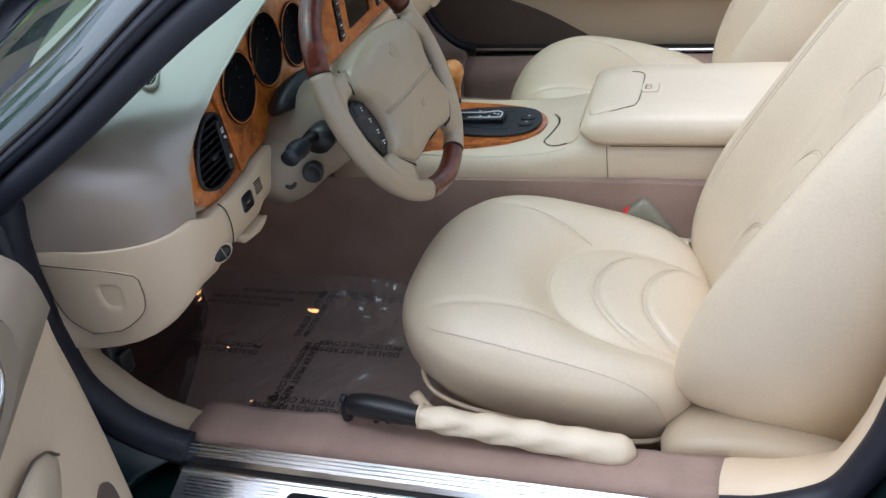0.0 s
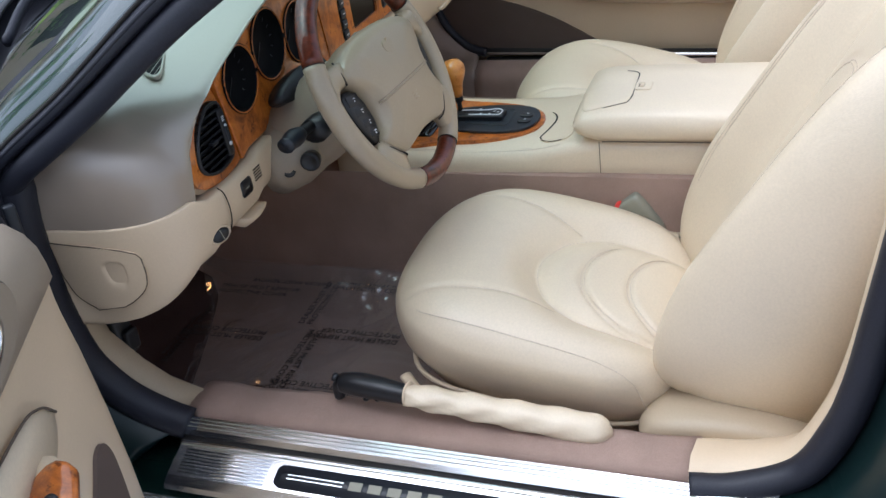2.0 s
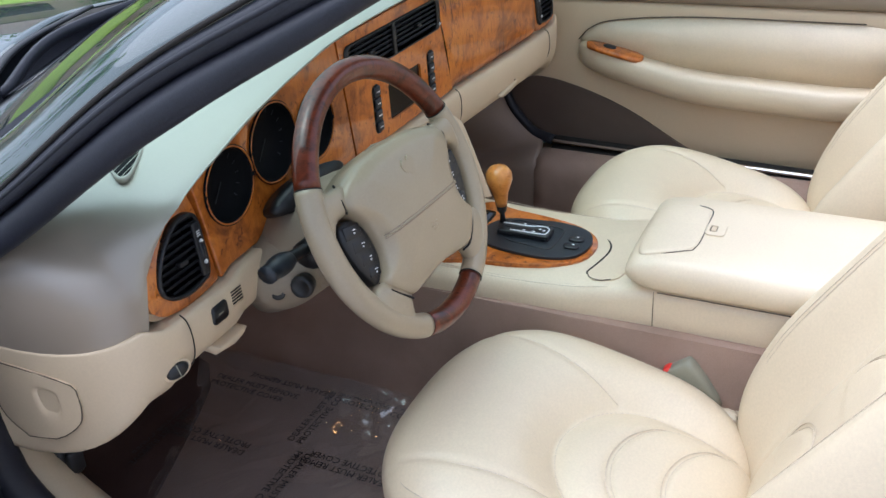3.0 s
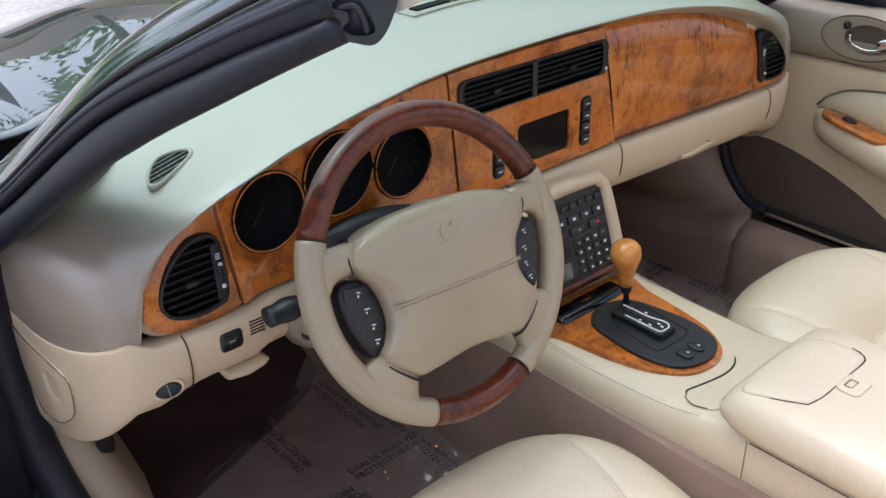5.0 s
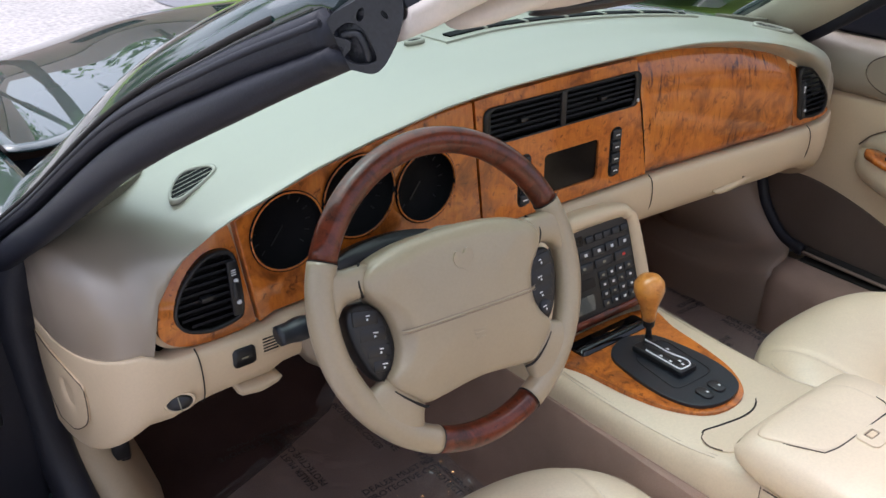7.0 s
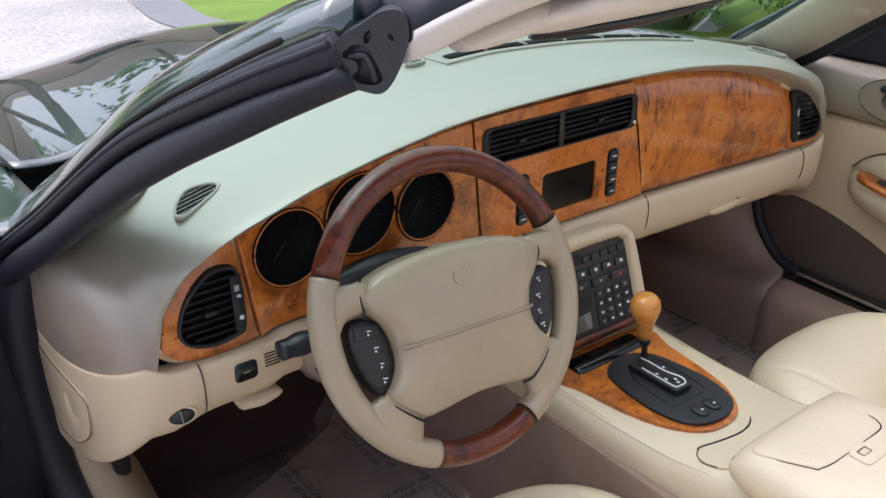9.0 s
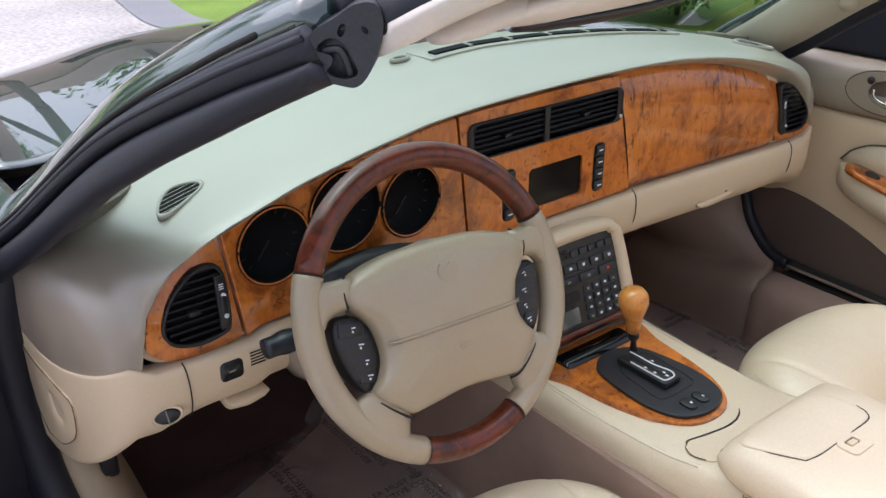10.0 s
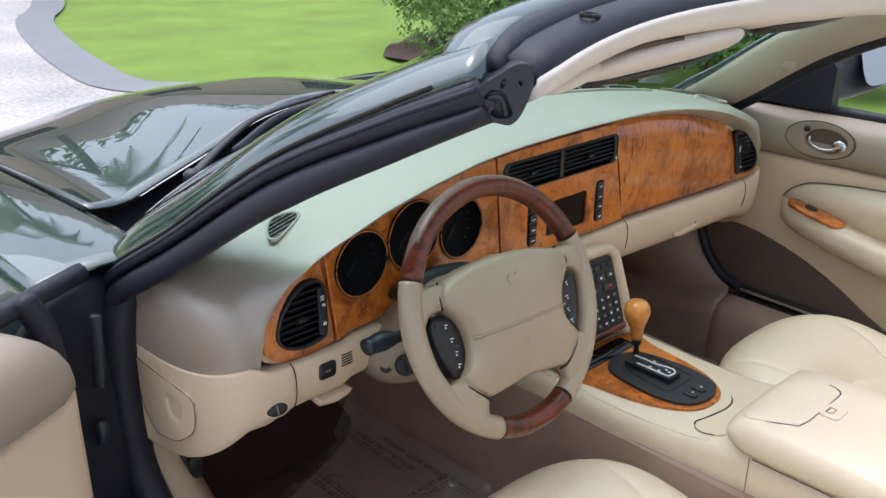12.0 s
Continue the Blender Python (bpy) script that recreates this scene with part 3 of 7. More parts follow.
for j in range(13):
    v = j / 12
    row = []
    for i in range(41):
        s = -1 + 2 * i / 40
        xb, xt = C0 + (0.680 if s < 0 else 0.712) * s, C0 + (0.585 if s < 0 else 0.615) * s
        x = xb + (xt - xb) * v - 0.012 * s * math.sin(math.pi * v)
        yb, zb = 1.17 - 0.215 * s * s, crest(xb) - 0.045 + 0.06 * s * s
        y = yb + (header_y(xt) + 0.10 - yb) * v
        z = zb + (header_z(xt) + 0.036 - zb) * v + 0.014 * math.sin(math.pi * v)
        row.append((x, y, z))
    rows.append(row)
bm = bmesh.new()
grid(bm, rows)
bmesh.ops.recalc_face_normals(bm, faces=bm.faces)
windscreen = part("windscreen", bm, GLASS, body, "raked clear windscreen with a faint green tint")


def pillar(side):
    """Points down a screen pillar, from the header's corner to its foot."""
    far = 0.035 if side > 0 else 0.0
    return [Vector((C0 + side * (a + far), y, z)) for a, y, z in ((0.612, 0.30, 1.262), (0.64, 0.40, 1.222), (0.672, 0.565, 1.145), (0.712, 0.745, 1.025), (0.738, 0.87, 0.945), (0.76, 0.93, 0.88), (0.772, 0.955, 0.82))]


def band_along(spine, profile, closed=True):
    """A strip along a spine: profile(u) gives (outward, up) points square to it."""
    rows = []
    for i, p in enumerate(spine):
        t = (spine[min(i + 1, len(spine) - 1)] - spine[max(i - 1, 0)]).normalized()
        e1 = Vector((1 if p.x > 0 else -1, 0, 0))
        e1 = (e1 - t * e1.dot(t)).normalized()
        e2 = t.cross(e1)
        e2 = e2 if e2.z > 0 else -e2
        rows.append([p + e1 * a + e2 * b for a, b in profile(i / (len(spine) - 1))])
    return loft(rows, closed)


def soft(points, n=3):
    return [(q.x, q.y) for q in smooth_path([(a, b, 0) for a, b in points], n, True)]


for side in (-1, 1):
    P = smooth_path(pillar(side), 8)
    k = lambda u: min(1.0, u / 0.45)
    part("screen_pillar", band_along(P, lambda u: soft([(0.016 + .016 * k(u), 0.018 - .018 * k(u)), (0.004, 0.040), (-0.030 - .012 * k(u), 0.054 + 0.012 * u), (-0.060 - .02 * u, 0.050 + 0.012 * u), (-0.050, 0.015), (-0.01, 0.0)])), PAINT, body)
    cutoff = P if side < 0 else P[2:]
    part("pillar_channel", band_along(cutoff, lambda u: soft([(0.018 + .02 * k(u), -0.012 - .006 * k(u)), (0.025 + .02 * k(u), -0.002 - .010 * k(u)), (0.022 + .018 * k(u), 0.014 - .016 * k(u)), (0.008, 0.014), (-0.01, 0.0), (0.0, -0.014)], 4)), RUBBER, body, "grey-black rubber glass channel")
    part("channel_bead", band_along(cutoff, lambda u: [(0.0235 + .019 * k(u) + .0035 * math.cos(a), 0.006 - .013 * k(u) + .0035 * math.sin(a)) for a in [q * math.pi / 4 for q in range(8)]]), RUBBER, body)
    part("channel_bead", band_along(P[4:], lambda u: [(0.0185 + .017 * k(u) + .003 * math.cos(a), 0.020 - .0175 * k(u) + .003 * math.sin(a)) for a in [q * math.pi / 4 for q in range(8)]]), GAP, body)
    if side < 0:
        seal = lambda u, k: soft([(-0.012, -0.018), (0.010, -0.010), (0.024 + .018 * k, -0.012 - .012 * k), (0.026 + .024 * k, -0.020 - .020 * k), (0.018 + .028 * k, -0.026 - .031 * k), (0.004 + .022 * k, -0.028 - .027 * k), (-0.010 + .004 * k, -0.026 - .013 * k), (-0.016, -0.022 - .006 * k)], 4)
    else:
        seal = lambda u, k: soft([(-0.012, -0.032), (0.010, -0.010), (0.020 + .006 * k, -0.011 - .003 * k), (0.024 + .004 * k, -0.032 - .007 * k), (0.014 + .004 * k, -0.044 - .010 * k), (-0.004, -0.046 - .010 * k), (-0.016, -0.040)], 4)
    part("pillar_seal", band_along(P, lambda u: seal(u, 0.88 * min(1.0, u / 0.32) * (1 - 0.5 * max(0.0, u - 0.6)))), RUBBER, body, "thick matt black door seal")

# header across the top of the screen: painted edge, rubber ridge, flat rail, cream trim
def header_strip(name, mat, x0, x1, section, label="", n=40, droop=0.0):
    rows = []
    for i in range(n + 1):
        x = C0 + x0 + (x1 - x0) * i / n
        e = max(0.0, (abs(x - C0) - 0.555) / 0.08)
        f = 1 - 0.35 * e
        rows.append([(x, header_y(x) + 0.02 + (a - 0.02) * f, header_z(x) - 0.024 * e * e + 0.03 + (b - 0.03) * f - droop * max(0.0, min(1.0, (x + 0.35) / 0.5)) * max(0.0, (0.03 - b) / 0.03)) for a, b in soft(section, 4)])
    return part(name, loft(rows), mat, body, label)


header_strip("header_rail", PAINT, -0.635, 0.635, [(0.115, 0.030), (0.108, 0.046), (0.070, 0.060), (0.036, 0.055), (0.035, 0.03), (0.09, 0.022)])
header_strip("header_seal", RUBBER, -0.598, 0.63, [(0.036, 0.046), (0.031, 0.057), (0.020, 0.058), (0.008, 0.050), (0.008, 0.035), (0.03, 0.034)], "ridged black rubber header seal")
header_strip("latch_rail", RUBBER, -0.585, 0.625, [(0.010, 0.040), (0.004, 0.049), (-0.024, 0.046), (-0.037, 0.036), (-0.038, 0.022), (-0.02, 0.015), (0.008, 0.02)], "flat blue-black header rail with latch holes")
for s in (-1, 1):
    hx = C0 + s * 0.448
    part("latch_hole", slab(ellipse(0.017, 0.011, 20), 0.004, [ellipse(0.013, 0.008, 20)], Matrix.Translation((hx, header_y(hx) - 0.014, header_z(hx) + 0.0515)) @ pose(0, 0, 0, 7, -4 * s, 20 * -s)), GAP, body)
header_strip("header_trim", VISOR, -0.585, 0.585, [(-0.037, 0.030), (-0.043, 0.018), (-0.036, 0.004), (-0.010, -0.003), (0.025, -0.001), (0.07, 0.018), (0.078, 0.028), (0.03, 0.028)], "pale cream padded header trim", droop=0.020)
# moulded corner block at the driver's side: a hollow rubber moulding that closes the pillar's top
CBX, CBY = Vector((0.058, -0.052, 0.010)).normalized(), Vector((0, 0, 1))
CBN = CBX.cross(CBY).normalized()
CBN = CBN if CBN.y < 0 else -CBN
CBY = CBN.cross(CBX).normalized()
CBY = CBY if CBY.z > 0 else -CBY
o = Vector((-0.612, 0.287, 1.2585)) + CBN * 0.006 + Vector((0, 0, 0.004))
CB = Matrix(((CBX.x, CBY.x, CBN.x, o.x), (CBX.y, CBY.y, CBN.y, o.y), (CBX.z, CBY.z, CBN.z, o.z), (0, 0, 0, 1)))
block = curve2([(-0.031, 0.004), (-0.024, 0.014), (-0.008, 0.021), (0.010, 0.029), (0.024, 0.027), (0.027, 0.012), (0.020, -0.006), (0.010, -0.022), (0.000, -0.029), (-0.012, -0.026), (-0.025, -0.020), (-0.030, -0.008)], 5)
cavity = curve2([(-0.024, 0.001), (-0.014, 0.008), (-0.004, 0.004), (0.001, -0.008), (0.003, -0.019), (-0.004, -0.022), (-0.014, -0.020), (-0.019, -0.015), (-0.014, -0.010), (-0.014, -0.004)], 5)
crisp(part("seal_corner", slab(block, 0.030, [cavity, ellipse(.0026, .0050, 16, -.003, .0125, -.5), ellipse(.0017, .0032, 16, .0135, .0105, .5)], CB @ Matrix.Translation((0, 0, 0.004))), SOFT_RUBBER, body, "moulded black rubber corner block"), 0.007, 4, 50)
part("corner_back", slab([(x * .96, y * .96) for x, y in block], 0.012, [], CB @ Matrix.Translation((0, 0, -0.0005))), SOFT_RUBBER, body)
part("corner_plug", slab(ellipse(.013, .007, 20, .005, .0115, -.3), 0.010, [], CB @ Matrix.Translation((0, 0, 0.0018))), SOFT_RUBBER, body)
part("corner_ridge", tube([CB @ Vector(q) for q in ((-0.020, -0.001, -.001), (-0.008, -0.001, 0.001), (-0.004, -0.010, 0.001), (-0.003, -0.021, -.001))], 0.0030, 6, 8), SOFT_RUBBER, body)
part("corner_pin", spin([(0.001, -.012), (0.005, -.012), (0.0045, .002), (0.003, .004), (0.001, .004)], CB @ pose(-0.022, -0.010, 0), 14), RUBBER, body)

# cream inner lining of the far pillar
P = pillar(1)
rows = []
for p in smooth_path(P, 6):
    rows.append([p + Vector(q) for q in ((0.006, -0.034, -0.026), (-0.020, -0.024, -0.028), (-0.048, 0.008, -0.016), (-0.068, 0.055, 0.002), (-0.055, 0.072, 0.02), (0.0, 0.04, 0.02))])
part("pillar_lining", loft(rows), PILLAR_CLOTH, body, "taupe moulded pillar lining")
q = P[2].lerp(P[3], 0.33) + Vector((-0.040, -0.012, -0.014))
part("trim_button", spin([(0.001, 0), (0.017, 0), (0.016, 0.003), (0.001, 0.004)], Matrix.Translation(q) @ Vector((-0.75, -0.35, -0.5)).to_track_quat("Z", "Y").to_matrix().to_4x4()), PILLAR_CLOTH, body)

# door openings: seals, pillars, sills
SEAL = [(0.735, 0.86, 0.955), (0.775, 0.872, 0.86), (0.778, 0.882, 0.74), (0.774, 0.884, 0.665), (0.770, 0.876, 0.59), (0.762, 0.838, 0.522), (0.752, 0.790, 0.480), (0.745, 0.748, 0.458)]
FAR_SEAL = [(0.75, 0.90, 0.955), (0.785, 0.885, 0.86), (0.787, 0.868, 0.76), (0.775, 0.845, 0.69), (0.76, 0.815, 0.628), (0.752, 0.788, 0.578), (0.745, 0.735, 0.528), (0.743, 0.680, 0.512)]
for side in (-1, 1):
    pts = [(C0 + side * a, y, z) for a, y, z in (SEAL if side < 0 else FAR_SEAL)]
    part("door_seal", tube(pts, 0.027 if side < 0 else 0.013, 8, 12, flat=1.0), RUBBER, body, "thick matt black door seal")
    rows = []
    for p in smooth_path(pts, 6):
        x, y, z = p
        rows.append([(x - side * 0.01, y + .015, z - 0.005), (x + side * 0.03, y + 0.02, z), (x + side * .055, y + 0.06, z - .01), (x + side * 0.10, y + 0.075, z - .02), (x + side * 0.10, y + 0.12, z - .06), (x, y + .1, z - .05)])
    part("hinge_pillar", loft(rows), PAINT_SHADED, body)
    # sill: carpeted top, bright tread plate with ribs, painted outer face
    part("sill_core", loft([[(C0 + side * a, y, z) for a, z in ((0.66, 0.30), (0.735, 0.43), (0.80, 0.425), (0.865, 0.40), (0.885, 0.33), (0.86, 0.2), (0.7, 0.2))] for y in (-0.5, 0.2, 0.9)]), PAINT, body)
# dark rubber shield between the hinge pillar and the open door
rows = []
for x, y, zt in ((-1.02, 0.70, 0.885), (-0.99, 0.725, 0.915), (-0.955, 0.765, 0.935), (-0.91, 0.81, 0.945), (-0.86, 0.85, 0.945), (-0.80, 0.872, 0.94)):
    rows.append([(x, y, 0.42), (x, y - .004, 0.7), (x, y, zt - .02), (x, y + .01, zt), (x + .01, y + .03, zt - .01), (x + .01, y + .025, 0.42)])
part("hinge_shield", loft([[tuple(q) for q in r] for r in zip(*[smooth_path(c, 5) for c in zip(*rows)])]), RUBBER, body, "blue-black door hinge shield")
part("hinge_strap", brick(0.016, 0.012, 0.115, pose(-0.842, 0.835, 0.785, 0, 4, -30), 0.003), SLATE, body, "dark steel door hinge strap")
part("hinge_pin", tube([(-0.850, 0.832, 0.70), (-0.850, 0.832, 0.735)], 0.010, 1, 12), SLATE, body, "dark steel hinge pin")
plate = thing("sill_plate", Matrix(), "polished stainless sill tread plate with ribs", "sill plate")
Z0 = 0.459
part("upper_rail", loft([[(x, y, z + Z0) for x, z in ((-0.745, -0.02), (-0.745, 0.006), (-0.750, 0.010), (-0.772, 0.003), (-0.778, -0.003), (-0.778, -0.02))] for y in (0.752, 0.3, -0.2)]), STEEL, plate, "mirror-bright raised rail", smooth=False)
part("groove", loft([[(x, y, z + Z0) for x, z in ((-0.778, -0.02), (-0.778, -0.008), (-0.788, -0.009), (-0.788, -0.02))] for y in (0.75, 0.3, -0.2)]), GAP, plate)
part("tread", loft([[(x, y, z + Z0) for x, z in ((-0.788, -0.02), (-0.788, -0.004), (-0.792, -0.003), (-0.845, -0.020), (-0.858, -0.028), (-0.862, -0.035), (-0.85, -0.035))] for y in (0.74, 0.3, -0.2)]), STEEL, plate, smooth=False)
for x, z in ((-0.7545, 0.0086), (-0.7600, 0.0068), (-0.7665, 0.0048)):
    part("rail_line", brick(0.0011, 0.94, 0.0006, pose(x, 0.275, Z0 + z, 0, -17.6, 0)), GREYGREEN, plate, smooth=False)
part("lower_line", brick(0.0016, 0.94, 0.0008, pose(-0.7965, 0.27, Z0 - 0.0043, 0, -17.6, 0)), GREYGREEN, plate, smooth=False)
for k in range(8):
    x = -0.803 - 0.0052 * k
    for y0, y1 in ((0.725, 0.575), (0.17, -0.15)):
        part("rib", tube([(x, y0, Z0 - 0.0072 - 0.00167 * k), (x, (y0 + y1) / 2, Z0 - 0.0072 - 0.00167 * k), (x, y1, Z0 - 0.0072 - 0.00167 * k)], 0.0016, 1, 6), STEEL, plate)
far_plate = thing("sill_plate", Matrix(), "sill strip under the shut door, bright metal behind, brown ahead", "sill plate")
part("upper_rail", tube([(0.733, y, z) for y, z in ((0.690, 0.508), (0.48, 0.502), (0.1, 0.492), (-0.2, 0.486))], 0.0038, 4, 10), DARK_TAUPE, far_plate)
part("bright_rail", tube([(0.727, y, z) for y, z in ((0.44, 0.503), (0.3, 0.499), (0.1, 0.494), (-0.2, 0.488))], 0.0065, 4, 10), CHROME, far_plate, "bright metal rear stretch")
part("groove", tube([(0.745, y, z) for y, z in ((0.690, 0.509), (0.48, 0.503), (0.1, 0.493), (-0.2, 0.487))], 0.010, 4, 10), GAP, far_plate)
part("rail_base", brick(0.03, 0.88, 0.03, pose(0.740, 0.245, 0.460)), GAP, far_plate, smooth=False)
slope = Matrix.Translation((-0.823, 0.37, Z0 - 0.0125)) @ pose(0, 0, 0, 0, -17.8, 0)
part("badge", slab(rounded(0.036, 0.38, 0.012), 0.004, m=slope @ Matrix.Translation((0, 0, 0.002))), SLATE, plate, "dark oval badge strip")
for k in range(5):
    part("badge_bar", brick(0.013, 0.02, 0.0012, slope @ Matrix.Translation((0, -0.06 + 0.03 * k, 0.002))), GREYGREEN, plate, smooth=False)
for dx in (-.0075, .0075):
    part("badge_line", brick(0.0012, 0.09, 0.0012, slope @ Matrix.Translation((dx * .4, 0.125, 0.002))), STEEL, plate, smooth=False)

# floor, footwells and carpets
bm = loft([[(x, y, z) for y, z in ((-0.9, 0.345), (1.02, 0.345), (1.12, 0.385), (1.30, 0.58), (1.33, 0.86), (1.38, 0.86), (1.38, 0.28), (-0.9, 0.28))] for x in (-0.745, C0, 0.725)])
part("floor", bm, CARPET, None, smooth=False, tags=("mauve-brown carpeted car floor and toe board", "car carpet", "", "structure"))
for side in (-1, 1):
    rows = []
    for j in range(25):
        y = -0.03 + (0.79 if side < 0 else 0.725) * j / 24
        h = 0.0 if side < 0 else 0.018 + 0.008 * j / 24
        w = 0.003 * math.sin(31 * y) + 0.002 * math.sin(77 * y)
        rows.append([(C0 + side * a, y, z) for a, z in ((0.728, 0.44), (0.728, 0.468 + h), (0.715, 0.474 + h), (0.665 + w, 0.474 + h * .6), (0.645 + w, 0.462), (0.635, 0.35), (0.66, 0.3))])
    part("sill_carpet", loft(rows), CARPET, None, tags=("mauve-brown carpet strip along the sill", "carpet", "", "structure"))
    # moulded kick panel ahead of the carpet, its colour darkened for under-dash shade
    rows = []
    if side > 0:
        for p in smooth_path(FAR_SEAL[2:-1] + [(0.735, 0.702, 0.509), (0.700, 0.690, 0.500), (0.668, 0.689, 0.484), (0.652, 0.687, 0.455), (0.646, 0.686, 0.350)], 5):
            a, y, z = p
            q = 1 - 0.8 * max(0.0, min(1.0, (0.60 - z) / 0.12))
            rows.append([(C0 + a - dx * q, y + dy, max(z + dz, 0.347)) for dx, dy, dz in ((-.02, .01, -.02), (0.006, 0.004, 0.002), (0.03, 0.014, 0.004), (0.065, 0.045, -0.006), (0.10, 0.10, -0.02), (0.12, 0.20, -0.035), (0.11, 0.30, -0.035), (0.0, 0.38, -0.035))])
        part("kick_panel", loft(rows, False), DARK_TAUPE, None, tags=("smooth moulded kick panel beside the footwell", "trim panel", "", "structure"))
        continue
    for a, y, z, w in ((0.70, 0.76, 0.470, 0.06), (0.705, 0.80, 0.485, 0.072), (0.715, 0.84, 0.53, 0.074), (0.73, 0.875, 0.60, 0.070), (0.735, 0.89, 0.70, 0.062), (0.735, 0.90, 0.8, 0.05)):
        y = max(y, 0.757)
        rows.append([(C0 + side * (a + .03), y + .0, z), (C0 + side * (a - .02), y - .004, z + .004), (C0 + side * (a - w * .55), y + .03, z - 0.004), (C0 + side * (a - w), y + .10, z - .04), (C0 + side * (a - w), y + .16, z - .10), (C0 + side * (a + .03), y + .1, z - .06)])
    part("kick_panel", loft(rows), TRIM_TAN, None, tags=("smooth moulded kick panel beside the footwell", "trim panel", "", "structure"))
# dark sheet over the driver's toe board: footwell shade put into colour
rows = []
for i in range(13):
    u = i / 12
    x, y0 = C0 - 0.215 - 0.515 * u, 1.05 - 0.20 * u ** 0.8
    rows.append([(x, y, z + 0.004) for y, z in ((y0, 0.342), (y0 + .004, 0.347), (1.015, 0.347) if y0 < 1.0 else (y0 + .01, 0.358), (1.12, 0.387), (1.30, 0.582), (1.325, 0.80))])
part("toe_mat", loft(rows, False), TOE_SHADE, None, tags=("driver's toe board carpet, darkened in colour for deep shade", "trim panel", "", "structure"))
# side linings ahead of the doors, down to the floor; driver's colour darkened as shade
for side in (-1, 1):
    part("footwell_lining", loft([[(C0 + side * a, y, z) for a, z in ((0.73, 0.30), (0.725, 0.60), (0.735, 0.90), (0.75, 0.90), (0.75, 0.30))] for y in (0.93 if side < 0 else 0.85, 1.1, 1.38)]), TOE_SHADE if side < 0 else CARPET, None, tags=("mauve-brown carpet lining of the footwell side", "carpet", "", "structure"))
release = thing("bonnet_release", Matrix(), "small black release lever with a bright clip on the kick panel", "release lever")
part("housing", brick(0.034, 0.05, 0.085, pose(-0.700, 0.884, 0.545, 0, 0, -12), 0.006), BLACK, release)
part("lever", brick(0.024, 0.012, 0.040, pose(-0.702, 0.857, 0.556, 8, 0, -12), 0.004), BLACK, release)
part("clip", brick(0.011, 0.003, 0.0035, pose(-0.706, 0.850, 0.583, 0, -20, -12), 0.001), CHROME, release, "bright metal clip")
# unseen sheet added under the dashboard, above the footwells, to keep light out
for x0, x1 in ((-0.735, 0.715),):
    part("under_cover", brick(x1 - x0, 0.56, 0.02, pose((x0 + x1) / 2, 1.08, 0.735), 0.004), GAP, None, tags=("unseen black sheet added under the dashboard to block light", "trim panel", "", "structure"))
# tunnel
part("tunnel_carpet", loft([[(C0 + a, y, z) for a, z in ((-0.205, 0.30), (-0.168, 0.45), (-0.15, 0.60), (0.15, 0.60), (0.168, 0.45), (0.205, 0.30))] for y in (-0.8, 0.3, 1.34)]), CARPET, None, smooth=False, tags=("mauve-brown carpet over the centre tunnel", "carpet", "", "structure"))
# two dark walls added to stop light leaking in from under the bonnet
part("firewall", brick(1.52, 0.04, 0.57, pose(C0, 1.40, 0.26)), GAP, None, smooth=False, tags=("dark bulkhead added ahead of the footwells to block light", "bulkhead", "", "structure"))
part("stack_bulkhead", brick(0.30, 0.03, 0.27, pose(C0, 0.82, 0.59)), GAP, None, smooth=False, tags=("dark panel added behind the centre stack to block light", "bulkhead", "", "structure"))
# rear closing panel and quarter panels behind the seats
part("rear_bulkhead", brick(1.5, 0.06, 0.55, pose(C0, -0.95, 0.3), 0.02), CARPET, None, tags=("carpeted bulkhead behind the seats", "bulkhead", "", "structure"))
for side in (-1, 1):
    part("quarter_panel", loft([[(C0 + side * a, y, z) for a, z in ((0.68, 0.3), (0.70, 0.6), (0.72, 0.9), (0.80, 0.96), (0.88, 0.9), (0.9, 0.6), (0.87, 0.3))] for y in (-1.6, -0.62, -0.45)]), PAINT, body)
    part("quarter_trim", loft([[(C0 + side * a, y, z) for a, z in ((0.64, 0.44), (0.655, 0.6), (0.67, 0.88), (0.69, 0.9), (0.70, 0.44))] for y in (-1.2, -0.6, -0.40)]), CREAM_TRIM, body)
    RS = [(0.735, -0.022, 0.458), (0.728, -0.08, 0.462), (0.716, -0.155, 0.492), (0.712, -0.192, 0.56), (0.712, -0.212, 0.64), (0.712, -0.226, 0.75), (0.712, -0.24, 0.87)]
    part("rear_seal", tube([(C0 + side * a, y, z) for a, y, z in RS], 0.021, 8, 12), RUBBER, body, "thick matt black door seal")
    rows = []
    for a, y, z in smooth_path(RS, 5):
        k = max(0.0, min(1.0, (0.0 - y) / 0.15))
        rows.append([(C0 + side * (a - dx), y + dy * k + .012 * k, z + dz * (1 - .6 * k) + .006) for dx, dy, dz in ((0.0, 0, -0.01), (0.014, 0.006, 0.013), (0.04, 0.004, 0.016), (0.075, -0.03, 0.012), (0.11, -0.09, -0.02), (0.12, -0.12, -0.06))])
    part("rear_sill_trim", loft(rows, False), CREAM_TRIM, body, "smooth cream trim curving up behind the seat")
    part("jamb", loft([[(C0 + side * (a + dx), y - .015 + dy, z - 0.004) for dx, dy in ((0.0, 0), (0.06, -.015), (0.15, -.03), (0.16, -.12), (0.02, -.12))] for a, y, z in smooth_path(RS[1:], 4)]), PAINT_SHADED, body)
part("underbody", brick(1.6, 4.0, 0.06, pose(C0, 0.5, 0.2)), GAP, body, smooth=False)

# ---- dashboard ----
dash = thing("dashboard", Matrix(), "wide dashboard with walnut fascia, cream lower half, padded top", "dashboard")
FY = 0.652                                     # the fascia's plane
